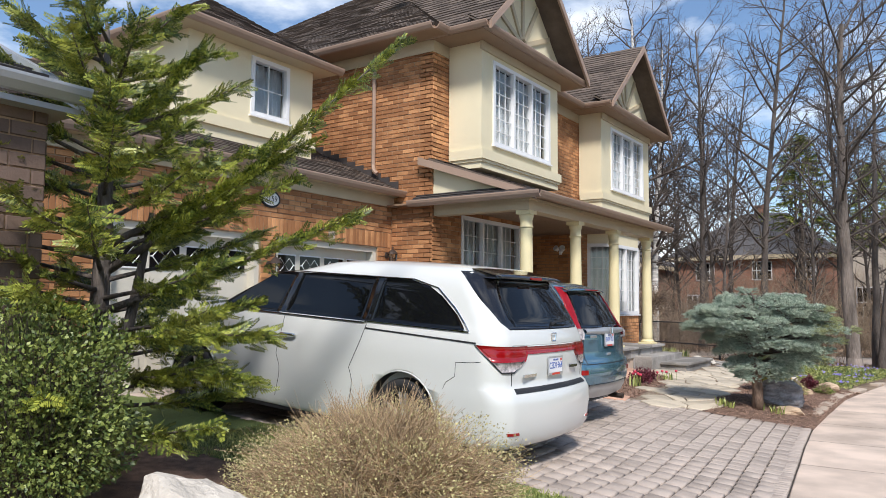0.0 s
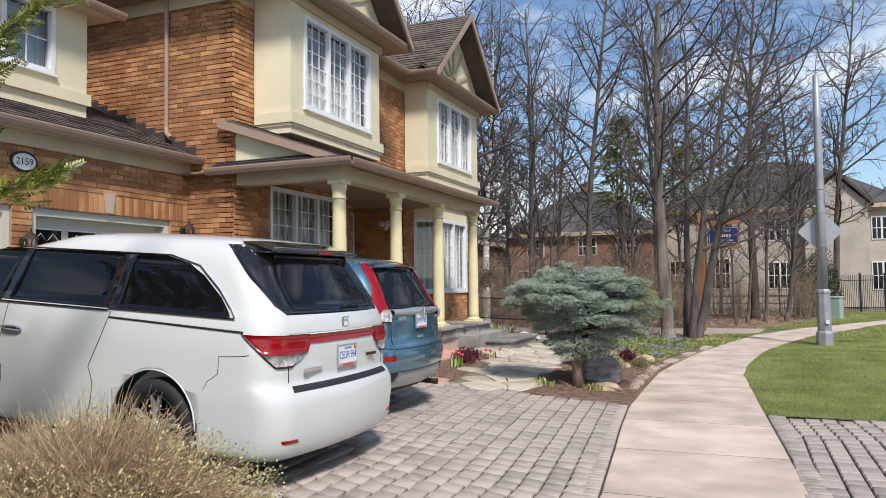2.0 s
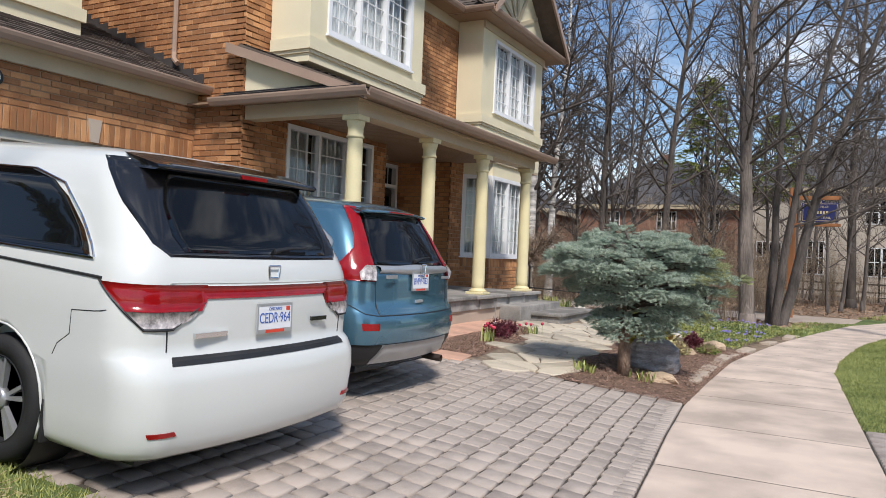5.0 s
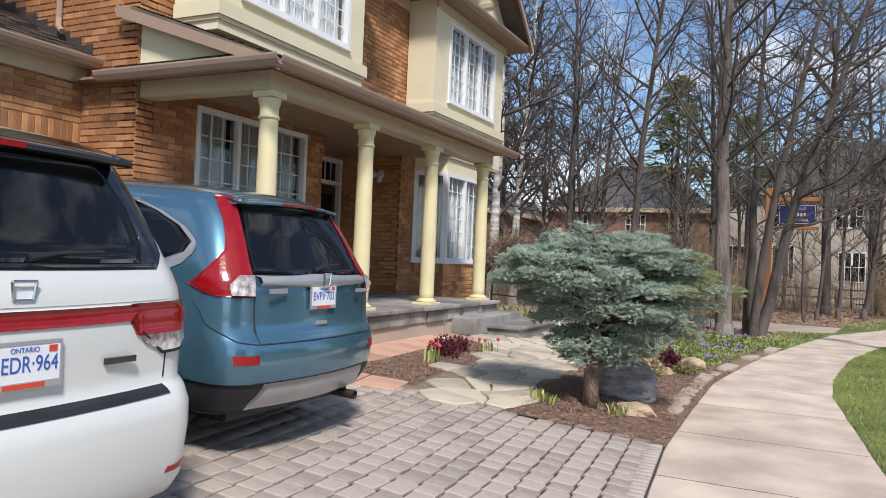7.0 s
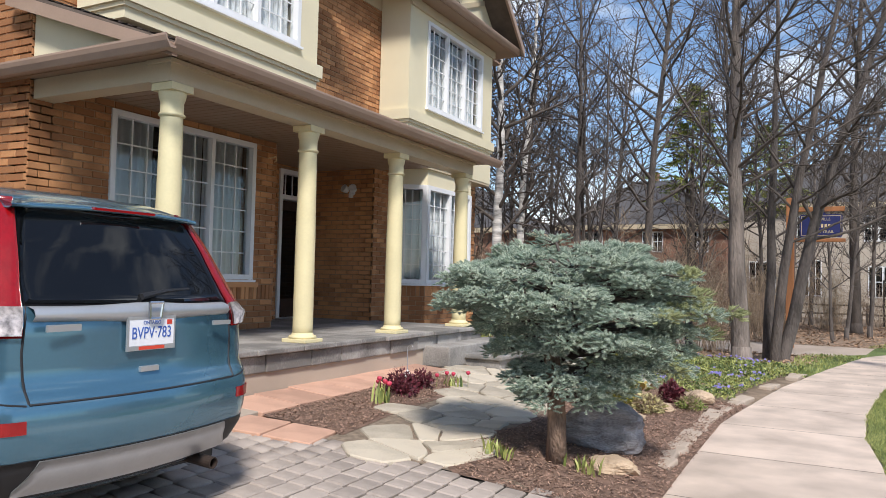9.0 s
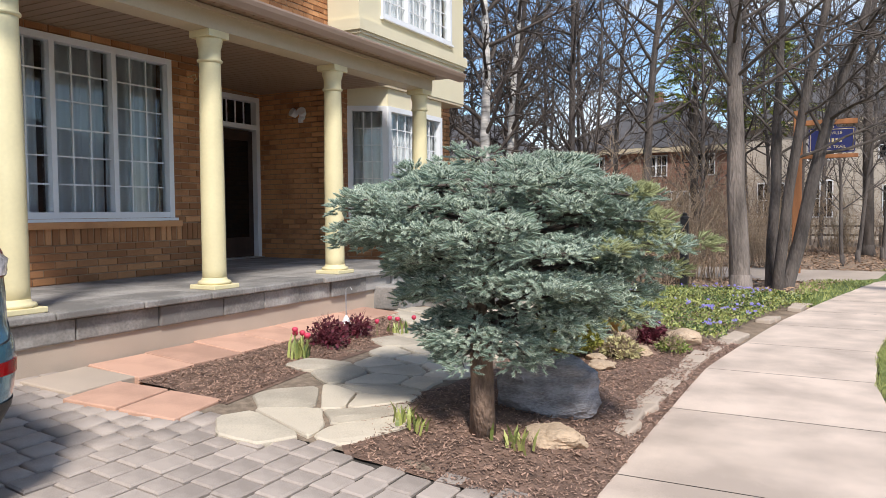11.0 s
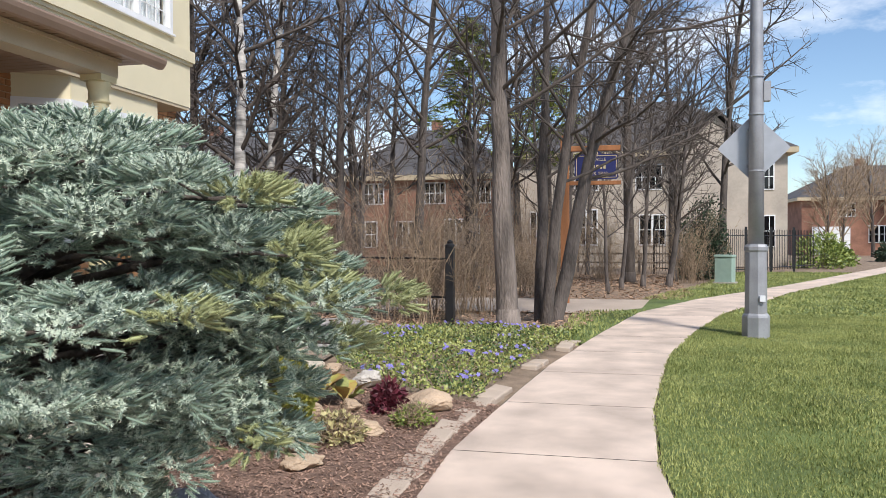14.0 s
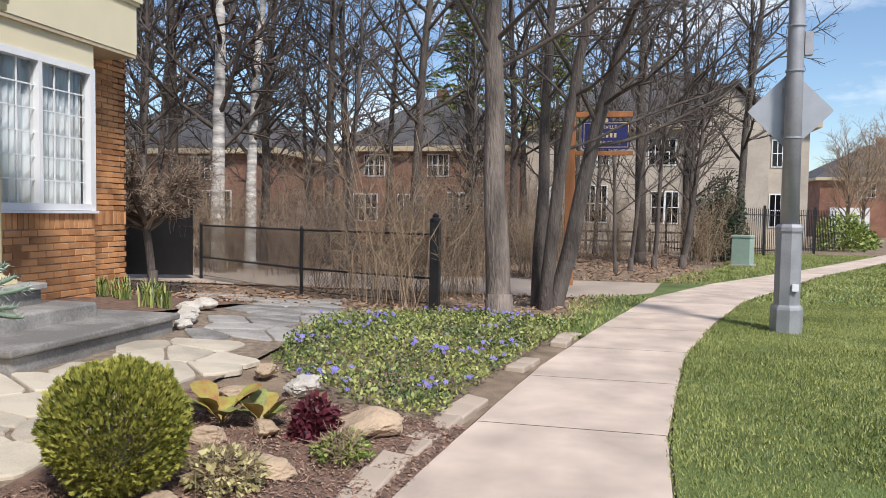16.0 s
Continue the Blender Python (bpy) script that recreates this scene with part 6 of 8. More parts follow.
    hi = curve_at([(11.5, -2.4), (12.2, -2.75), (13.0, -2.5), (14.0, -2.6), (16.0, -2.95), (19.0, -3.2)], y)
    return lo - 0.10 < x < hi + 0.10 and 11.35 < y < 18.4


part("flag_bed", strip_sheet(11.5, 22.0, lambda y: curve_at([(11.5, -3.60), (13.0, -3.72), (15.0, -4.3), (16.3, -4.9), (18.5, -4.3), (22, -4.9)], y), lambda y: curve_at([(11.5, -1.7), (12.1, -2.7), (13.0, -2.4), (14.0, -2.5), (17, -2.85), (22, -3.2)], y), -0.010, 30, 8, 0.006), M["sandjoint"], kind="structure")
flag_path("flagstone_path", "path of irregular sandstone flags through the garden", in_main_path, -4.9, -2.2, 11.2, 18.6, 0.355, 4, M["flag"])
flag_path("flagstone_path", "mossy grey flagstone path beside the flower bed", lambda x, y: curve_at([(18.4, -3.9), (22, -4.8), (23, -6.5)], y) < x < curve_at([(18.4, -3.0), (21, -3.3), (23, -4.2)], y) and 18.4 < y < 23.0, -6.5, -2.8, 18.3, 23.2, 0.42, 6, M["slate"])


# ---- mulch chips, leaf litter ----
def chips(name, label, inside, x0, x1, y0, y1, n, size, material, seed, lift=0.004):
    r = random.Random(seed)
    ms = []
    while len(ms) < n:
        x, y = r.uniform(x0, x1), r.uniform(y0, y1)
        if inside(x, y):
            d = Vector((r.gauss(0, 0.35), r.gauss(0, 0.35), 1))
            ms.append(mat34((x, y, gz(x, y) + lift + r.uniform(0, 0.008)), d, r.uniform(0, 6.28), size * r.uniform(0.5, 1.5)))
    vs = [(-1, -0.3, 0), (1, -0.35, 0.1), (1.05, 0.3, 0.0), (-0.9, 0.32, 0.12)]
    return scatter(name, vs, [(0, 1, 2, 3)], ms, material, None, label, "mulch", "stuff")


def in_mulch(x, y):
    return curve_at([(11.4, -2.25), (11.7, -2.52), (12.2, -2.7), (13.0, -2.4), (14.0, -2.5), (17, -2.85)], y) < x < curve_at(WALK_L, y) + 0.03 and 11.4 + (x + 2.5) * -0.03 < y


chips("mulch", "brown shredded bark mulch on the bed", in_mulch, -2.9, -0.8, 11.45, 17.0, 24000, 0.0105, M["chip"], 3)
chips("mulch", "dark bark mulch on the bed by the porch", lambda x, y: curve_at([(11.7, -4.44), (15.7, -4.75)], y) < x < curve_at([(11.7, -3.58), (12.9, -3.74), (14.1, -3.80), (15.0, -4.08), (15.75, -4.65)], y), -5.0, -3.5, 11.72, 15.75, 10000, 0.010, M["chip"], 4)
chips("leaf_litter", "dry brown fallen leaves under the trees", lambda x, y: x < curve_at(WALK_L, y) - 0.5 and not (25.9 < y < 29.3), -14, 2.5, 21.5, 42, 26000, 0.038, M["dryleaf"], 5, 0.0)


# ---- grass ----
def blades(name, label, inside, x0, x1, y0, y1, n, h, seed, material=None, w=0.0035):
    r = random.Random(seed)
    ms = []
    while len(ms) < n:
        x, y = r.uniform(x0, x1), r.uniform(y0, y1)
        if inside(x, y):
            k = h * r.uniform(0.5, 1.25) * (1 + 0.35 * noise.noise((x * 1.3, y * 1.3, 3)))
            ms.append(mat34((x, y, gz(x, y) - 0.01), (r.gauss(0, 0.42), r.gauss(0, 0.42), 1), r.uniform(0, 6.28), k))
    t = w / h
    vs = [(-t * 1.2, 0, 0), (t * 1.2, 0, 0), (0, 0.22, 1.0)]
    return scatter(name, vs, [(0, 1, 2)], ms, material or M["grass"], None, label, "grass", "stuff")


def on_verge(x, y):
    return curve_at(WALK_R, y) - 0.02 + 0.03 * noise.noise((x, y * 5, 0)) < x < curve_at(KERB_X, y) + 0.02


blades("grass", "short green spring lawn of the verge", lambda x, y: on_verge(x, y) and y > 11.33, 0.4, 5.0, 11.3, 16.5, 90000, 0.026, 7, w=0.0028)
blades("grass", "short green spring lawn of the verge", lambda x, y: on_verge(x, y), 0.4, 6.5, 16.5, 26, 120000, 0.030, 8, w=0.0042)
blades("grass", "short green spring lawn of the verge", lambda x, y: on_verge(x, y), 2.0, 26, 26, 60, 60000, 0.04, 9, w=0.014)
blades("grass", "green grass strip beside the driveway", lambda x, y: x < curve_at(WALK_L, y) and (y > 4.3 or x > curve_at(WALK_L, y) - 0.9) and y < 5.66 + 0.03 * noise.noise((x * 4, 0, 0)), -5.5, -0.4, 2.5, 5.7, 30000, 0.042, 10)
blades("grass", "thin grass at the edge of the wood", lambda x, y: curve_at(WALK_L, y) - curve_at([(21, 0.4), (25.5, 1.2), (27, 0.4), (30, 1.4), (36, 2.6), (45, 5)], y) < x < curve_at(WALK_L, y) and not (26.4 < y < 29.3), -3, 14, 21, 45, 16000, 0.06, 11, w=0.010)


# ---- dwarf blue spruce ----
def shoot_template(n, length, needle, r, width=0.0016, flat=False, spread=1.0):
    """A twig set round with needles that lean towards its tip."""
    vs, fs = [], []
    for i in range(n):
        t = (i + r.random()) / n
        a = r.uniform(0, 2 * math.pi) if not flat else (r.choice((0, math.pi)) + r.gauss(0, 0.35))
        out = Vector((math.cos(a), math.sin(a), 0))
        d = (out * 0.95 + Vector((0, 0, (r.uniform(0.35, 0.9) + 0.7 * t) * spread))).normalized()
        side = d.cross(Vector((0, 0, 1))).normalized() * width
        p = Vector((0, 0, t * length))
        q = p + d * needle * r.uniform(0.75, 1.15) * (1.0 - 0.25 * t)
        k = len(vs)
        vs += [tuple(p - side), tuple(p + side), tuple(q)]
        fs.append((k, k + 1, k + 2))
    k = len(vs)
    vs += [(0.003, 0, 0), (-0.0015, 0.0026, 0), (-0.0015, -0.0026, 0), (0, 0, length)]
    fs += [(k, k + 1, k + 3), (k + 1, k + 2, k + 3), (k + 2, k, k + 3)]
    return vs, fs


def spruce_pad(out, p, d, r, n=24, size=0.085, tilt=0.0):
    """A rounded pad of short shoots that fan out forwards and curve up from a branch end."""
    d = Vector((d[0], d[1], 0)).normalized()
    side = Vector((-d.y, d.x, 0))
    for k in range(n):
        phi = r.uniform(-1.75, 1.75)
        rho = size * math.sqrt(r.random())
        radial = d * math.cos(phi) + side * math.sin(phi)
        low = r.random() < 0.28
        z = 0.045 * (1 - (rho / size) ** 2) - (0.035 if low else 0.0)
        rise = r.uniform(-0.35, 0.05) if low else r.uniform(0.10, 0.55) + 0.3 * (1 - rho / size)
        q = Vector(p) + radial * rho + Vector((0, 0, z + tilt * rho))
        out.append(mat34(q, (radial + Vector((0, 0, rise + tilt))).normalized(), r.uniform(0, 6.28), r.uniform(0.8, 1.15)))


def build_spruce():
    r = random.Random(21)
    sp = thing("spruce", "dwarf blue spruce with a flat layered crown on a bare trunk", "tree", m=pose(-1.77, 12.14, 0.16))
    trunk_pts = [Vector((0, 0, -0.05)), Vector((0.0, 0.0, 0.30)), Vector((-0.02, 0.02, 0.55)), Vector((-0.08, 0.08, 0.78)), Vector((-0.10, 0.16, 1.0)), Vector((0.0, 0.22, 1.25)), Vector((0.03, 0.24, 1.5))]
    part("trunk", Geo().tube(trunk_pts, [0.088, 0.075, 0.07, 0.065, 0.055, 0.04, 0.02], 12), M["bark_trunk"], sp, smooth=True)
    limbs = Geo()
    groups = ([], [])
    layers = [(0.52, 0.36, 7), (0.61, 0.42, 8), (0.74, 0.50, 9), (0.86, 0.68, 12), (0.97, 0.86, 15), (1.07, 1.00, 17), (1.17, 1.06, 18), (1.28, 1.06, 18), (1.39, 0.98, 17), (1.49, 0.86, 15), (1.58, 0.68, 12), (1.66, 0.46, 9), (1.70, 0.20, 5)]
    for li, (z, rad, count) in enumerate(layers):
        z_ring = z
        for i in range(count):
            z = z_ring
            a = 2 * math.pi * (i + r.uniform(-0.3, 0.3)) / count + li * 0.7
            ca, sa = math.cos(a), math.sin(a)
            if li > 2 and noise.noise((ca * 2.6 + 3, sa * 2.6, z * 3.0)) < -0.30:
                continue
            z += 0.16 * noise.noise((ca * 1.6, sa * 1.6, li * 0.35 + 5)) if li > 2 else 0.0
            lump = 1 + 0.32 * noise.noise((ca * 1.9, sa * 1.9, li * 0.8)) + 0.08 * r.uniform(-1, 1)
            rx, ry = 1.06 * rad * lump, 0.78 * rad * lump
            if ca > 0 and 2 < li < 6:
                rx, z = rx * 1.10, z - 0.02
            elif ca > 0 and li < 10:
                rx *= 1.20
            elif ca < 0 and 1 < li < 6:
                rx, ry = rx * (0.72 + 0.06 * (li - 2)), ry * 0.85
            elif ca < 0 and li > 2:
                rx *= 1.10
            if li > 5:
                rx, ry = rx * (1 - 0.12 * max(0.0, ca * 0.7 + sa * 0.7)), ry * (1 - 0.12 * max(0.0, ca * 0.7 + sa * 0.7))
            dip = -0.14 * math.exp(-((ca * rx - 0.10) / 0.2) ** 2) if li >= 8 else 0.0
            ox, oy = (0.03, 0.26) if li > 1 else (0.03, 0.04)
            start = Vector((0.05 * ca, 0.18 + 0.05 * sa, z - 0.10)) if li > 1 else Vector((0.0, 0.02, z - 0.05))
            tip = Vector((ox + ca * rx, oy + sa * ry, z + 0.07 * r.uniform(-1, 1) + dip + (0.02 if li > 5 else -0.05)))
            d0 = tip - start
            fwd = d0.normalized()
            end = tip - fwd * min(0.10, 0.4 * d0.length)
            midp = start.lerp(end, 0.5) + Vector((0, 0, 0.05 + 0.03 * r.random()))
            limbs.tube([start, start.lerp(midp, 0.6), midp, midp.lerp(end, 0.6), end], [0.018, 0.014, 0.011, 0.008, 0.004], 5)
            flat = Vector((-fwd.y, fwd.x, 0))
            lift = 0.20 if li > 7 else (0.02 if li > 3 else -0.15)
            yellow = lambda q: 1 if q.x > 0.85 and r.random() < (q.x - 0.80) * 2.0 else 0
            # the leading pad, and pads behind it on both sides
            spruce_pad(groups[yellow(tip)], end, fwd, r, 46, 0.105, lift * 0.5)
            pairs = 1 if li < 2 else max(1, int((d0.length - 0.2) / 0.17))
            for k in range(pairs):
                t = lerp(0.90, 0.45, (k + 0.5 * r.random()) / pairs)
                p = start.lerp(midp, t * 2) if t < 0.5 else midp.lerp(end, t * 2 - 1)
                for s in (-1, 1):
                    e = fwd * r.uniform(0.6, 1.0) + flat * s * r.uniform(0.6, 1.0)
                    q = p + flat * s * r.uniform(0.07, 0.15) + fwd * 0.04 + Vector((0, 0, r.uniform(-0.03, 0.04)))
                    limbs.tube([p, q], [0.006, 0.003], 4)
                    spruce_pad(groups[yellow(q)], q, e, r, 34, 0.09, lift * 0.5)
    part("limb_work", limbs, M["barkd"], sp, smooth=True, kind="stuff")
    vs, fs = shoot_template(46, 0.054, 0.0185, r, 0.00165, spread=0.55)
    cv, cf_, ring = [], [], 4
    for z, rr in ((-0.004, 0.003), (0.010, 0.0048), (0.042, 0.0045), (0.056, 0.0015)):
        cv += [(rr * math.cos(2 * math.pi * j / ring), rr * math.sin(2 * math.pi * j / ring), z) for j in range(ring)]
    for b in range(3):
        cf_ += [(b * ring + j, b * ring + (j + 1) % ring, (b + 1) * ring + (j + 1) % ring, (b + 1) * ring + j) for j in range(ring)]
    # core spindles whose darker colour puts shade inside the blue-green shoots
    scatter("shoot_mass", cv, cf_, groups[0], M["spruce_core_shade"], sp, kind="stuff")
    scatter("needles", vs, fs, groups[0], M["spruce"], sp, "blue-green needles", kind="stuff")
    if groups[1]:
        scatter("yellow_shoot_mass", cv, cf_, groups[1], M["spruce_y"], sp, kind="stuff")
        scatter("yellow_needles", vs, fs, groups[1], M["spruce_y"], sp, "yellowed needles", kind="stuff")
    return sp


build_spruce()


# ---- yew by the neighbour's corner ----
def build_yew():
    r = random.Random(5)
    yw = thing("yew", "loose dark green yew tree with long feathery branches", "tree", m=pose(-4.78, 3.17, 0.20))
    tr = Geo()
    tr.tube([(0, 0, -0.1), (0.02, 0.0, 0.6), (-0.02, 0.05, 1.3), (0.05, 0.03, 2.1), (0.0, 0.05, 2.9), (0.02, 0.0, 3.7)], [0.10, 0.085, 0.075, 0.06, 0.045, 0.015], 10)
    tr.tube([(0, 0, 0.2), (0.12, 0.10, 0.8), (0.22, 0.2, 1.5), (0.26, 0.30, 2.2)], [0.06, 0.05, 0.04, 0.02], 8)
    part("trunk", tr, M["bark"], yw, smooth=True)
    limbs = Geo()
    ms = []
    n = 66
    for i in range(n):
        z = lerp(0.5, 3.55, (i + r.random()) / n)
        a = i * 2.399 + r.uniform(-0.3, 0.3)
        reach = curve_at([(0.4, 1.15), (1.0, 1.5), (1.8, 1.55), (2.6, 1.15), (3.2, 0.8), (3.7, 0.3)], z) * r.uniform(0.7, 1.08)
        lift = curve_at([(0.4, 0.05), (1.5, 0.35), (2.4, 0.6), (3.6, 0.8)], z) * r.uniform(0.6, 1.2)
        start = Vector((0.02, 0.03, z))
        tip = start + Vector((math.cos(a) * reach, math.sin(a) * reach, lift * reach * 0.8))
        mid = start.lerp(tip, 0.55) + Vector((0, 0, -0.05))
        limbs.tube([start, start.lerp(mid, 0.5), mid, tip], [0.022, 0.016, 0.010, 0.003], 5)
        grow_spray(ms, start, mid, tip, r, 0.30, 0.34, 1.15)
    # one long branch that reaches over the driveway, and a low arm below it
    for start, mid, tip in (((0.0, 0.05, 1.7), (0.85, 0.55, 2.35), (1.95, 1.30, 3.55)), ((0.05, 0.0, 1.4), (0.85, 0.5, 1.75), (1.75, 1.05, 2.16)), ((0.05, 0.0, 1.2), (0.7, 0.3, 1.25), (1.30, 0.6, 1.25)),
                            ((0.02, 0.0, 1.9), (0.6, 0.5, 2.3), (1.25, 1.0, 2.75)), ((0.0, 0.0, 2.7), (0.2, 0.3, 3.1), (0.45, 0.55, 3.55)), ((0.05, 0.0, 0.9), (0.6, 0.35, 0.95), (1.2, 0.55, 0.92))):
        s, m_, t = Vector(start), Vector(mid), Vector(tip)
        limbs.tube([s, s.lerp(m_, 0.5), m_, t], [0.035, 0.026, 0.016, 0.004], 6)
        grow_spray(ms, s, m_, t, r, 0.20, 0.42, dense=1.9)
    part("limb_work", limbs, M["bark"], yw, smooth=True, kind="stuff")
    vs, fs = [], []
    for i in range(8):
        t = i / 8
        for s in (-1, 1):
            a = s * (1.0 - 0.45 * t)
            d, w = Vector((math.sin(a), 0.12 * s * r.uniform(-1, 1), math.cos(a))).normalized(), Vector((math.cos(a), 0, -math.sin(a))) * 0.0075
            p, ln = Vector((0, 0, 0.15 * t)), 0.046 * (1.1 - 0.55 * t)
            k = len(vs)
            vs += [tuple(p), tuple(p + d * ln * 0.5 + w), tuple(p + d * ln), tuple(p + d * ln * 0.5 - w)]
            fs.append((k, k + 1, k + 2, k + 3))
    scatter("needles", vs, fs, ms, M["yew"], yw, "flat dark green needles", kind="stuff")


def grow_spray(ms, start, mid, tip, r, t0, length, dense=1.0):
    """Feathery side twigs along a branch."""
    d0 = tip - start
    n = int((10 + 26 * d0.length) * dense)
    fwd = d0.normalized()
    for k in range(n):
        t = lerp(t0, 1.0, (k + r.random()) / n)
        p = start.lerp(mid, t / 0.55) if t < 0.55 else mid.lerp(tip, (t - 0.55) / 0.45)
        side = fwd.cross(Vector((0, 0, 1))).normalized() * r.choice((-1, 1))
        dirv = (fwd * r.uniform(0.4, 1.0) + side * r.uniform(0.3, 1.0) + Vector((0, 0, r.uniform(-0.35, 0.35)))).normalized()
        ln = length * r.uniform(0.3, 1.0) * (1.15 - 0.6 * t)
        steps = max(1, int(ln / 0.085))
        for j in range(steps):
            q = p + dirv * (j * 0.085) + Vector((0, 0, -0.012 * j * j))
            ms.append(mat34(q, (dirv + rand_dir(r) * 0.3).normalized(), r.uniform(0, 6.28), r.uniform(0.75, 1.2)))
            if r.random() < 0.5:
                ms.append(mat34(q, (dirv + side * r.uniform(-0.9, 0.9) + rand_dir(r) * 0.3).normalized(), r.uniform(0, 6.28), r.uniform(0.6, 1.0)))


build_yew()


# ---- shrubs ----
def leaf_shrub(name, label, m, size, n, leaf, leaf_mat, stems, stem_mat, seed, category="shrub", shell=0.55, stem_r=0.006, lo=0.0, tangle=0.0):
    """A rounded shrub: many fine stems, and leaves through an uneven outer shell."""
    r = random.Random(seed)
    root = thing(name, label, category, m=m)
    g = Geo()
    for i in range(stems):
        a, e = r.uniform(0, 6.28), r.uniform(0.15, 1.35)
        k = 0.82 + 0.25 * noise.noise((math.cos(a) * 2, math.sin(a) * 2, e * 2 + seed))
        tip = Vector((math.cos(a) * math.cos(e) * size[0], math.sin(a) * math.cos(e) * size[1], lo + math.sin(e) * (size[2] - lo))) * k * r.uniform(0.8, 1.05)
        b = Vector((r.gauss(0, 0.08) * size[0], r.gauss(0, 0.08) * size[1], 0))
        mid = b.lerp(tip, 0.5) + Vector((r.gauss(0, 0.06), r.gauss(0, 0.06), r.uniform(0, 0.12)))
        if tangle:
            mid += rand_dir(r) * tangle
            tip += rand_dir(r) * tangle * 0.6
            tip.z = max(tip.z, 0.05)
        g.tube([b, mid, tip], [stem_r, stem_r * 0.6, stem_r * 0.25], 3, cap=False)
        for _ in range(5 if tangle else 2):
            t = tip + rand_dir(r, 0.3) * r.uniform(0.06, 0.16)
            g.tube([mid.lerp(tip, r.uniform(0.2, 0.9)), t], [stem_r * 0.4, stem_r * 0.2], 3, cap=False)
    part("stem_work", g, stem_mat, root, kind="stuff")
    ms = []
    while len(ms) < n:
        d = rand_dir(r, 0.2)
        if d.z < -0.25:
            continue
        k = (0.86 + 0.30 * noise.noise((d.x * 2.2, d.y * 2.2, d.z * 2.2 + seed))) * (1 - shell * r.random() ** 2.2) * r.uniform(0.95, 1.05)
        p = Vector((d.x * size[0], d.y * size[1], lo + max(0.02, (d.z + 0.25) / 1.25) * (size[2] - lo))) * k
        ms.append(mat34(p, (d + rand_dir(r) * 0.9).normalized(), r.uniform(0, 6.28), leaf * r.uniform(0.6, 1.3)))
    vs = [(0, 0, 0), (0.32, 0.06, 0.45), (0, 0.0, 1.0), (-0.32, 0.06, 0.45)]
    scatter("leaves", vs, [(0, 1, 2, 3)], ms, leaf_mat, root, kind="stuff")
    return root


leaf_shrub("twiggy_shrub", "low mounded shrub of tan twigs just breaking into pale leaf", pose(-2.62, 4.0, 0.14), (1.22, 0.98, 0.95), 30000, 0.017, M["bud"], 2300, M["shrubtwig"], 31, shell=0.35, stem_r=0.005, tangle=0.2)
leaf_shrub("leafy_shrub", "dense rounded shrub of small light green leaves", pose(-4.25, 2.45, 0.18), (0.72, 0.70, 1.72), 22000, 0.034, M["leaf_dark"], 300, M["barkd"], 32, lo=0.45)
part("trunk", Geo().tube([(0, 0, -0.05), (0.02, 0.0, 0.6), (0, 0, 1.0)], [0.07, 0.06, 0.03], 8), M["barkd"], bpy.data.objects["leafy_shrub"], smooth=True)
def globe_cedar():
    """A clipped globe of upright scale-leaf sprays, with small dents in its outline."""
    r = random.Random(33)
    root = thing("golden_cedar", "dense round golden green globe cedar in the bed", "shrub", m=pose(-2.16, 15.05, 0.10))
    g = Geo()
    for i in range(60):
        d = rand_dir(r, 0.4)
        d.z = abs(d.z)
        g.tube([(0, 0, 0), tuple(d * 0.15 + Vector((0, 0, 0.12))), (d.x * 0.28, d.y * 0.28, 0.10 + d.z * 0.46)], [0.008, 0.006, 0.002], 4, cap=False)
    part("stem_work", g, M["barkd"], root, kind="stuff")
    ms = []
    while len(ms) < 15000:
        d = rand_dir(r, 0.1)
        k = (0.93 + 0.12 * noise.noise((d.x * 3.2, d.y * 3.2, d.z * 3.2)) + 0.06 * noise.noise((d.x * 9, d.y * 9, d.z * 9))) * (1 - 0.35 * r.random() ** 2)
        p = Vector((d.x * 0.35 * k, d.y * 0.35 * k, 0.335 + d.z * 0.335 * k))
        if p.z < 0.02:
            continue
        ms.append(mat34(p, (d * 0.8 + Vector((0, 0, 0.7)) + rand_dir(r) * 0.5).normalized(), r.uniform(0, 6.28), 0.034 * r.uniform(0.6, 1.25)))
    vs = [(0, 0, 0), (0.16, 0, 0.5), (0.34, 0.03, 1.0), (0.10, 0, 0.72), (0, 0, 1.1), (-0.10, 0, 0.72), (-0.34, 0.03, 1.0), (-0.16, 0, 0.5)]
    scatter("sprays", vs, [(0, 1, 2, 3), (0, 3, 4, 5), (0, 5, 6, 7)], ms, M["thuja"], root, kind="stuff")


globe_cedar()
leaf_shrub("maroon_plant", "small dark maroon leaved plant among the stones", pose(-1.64, 16.28, 0.06), (0.17, 0.16, 0.26), 700, 0.055, M["maroon"], 50, M["maroon"], 34, "plant")
leaf_shrub("low_plant", "brownish green low plant beside the stones", pose(-1.75, 15.35, 0.08), (0.22, 0.2, 0.2), 900, 0.04, M["bud"], 160, M["twig"], 35, "plant")
leaf_shrub("low_plant", "brownish green low plant beside the stones", pose(-1.35, 16.0, 0.06), (0.18, 0.2, 0.14), 700, 0.03, M["leaf"], 90, M["twig"], 36, "plant")
leaf_shrub("red_plant", "bare reddish perennials with a few dark leaves", pose(-4.14, 13.67, 0.27), (0.24, 0.22, 0.26), 420, 0.045, M["maroon"], 90, M["maroon"], 38, "plant")
leaf_shrub("red_plant", "bare reddish perennials with a few dark leaves", pose(-4.18, 14.21, 0.28), (0.16, 0.16, 0.20), 260, 0.045, M["maroon"], 50, M["maroon"], 39, "plant")


def strap_plant(name, label, x, y, n, h, leaf_mat, seed, flower=None, width=0.012, base=None):
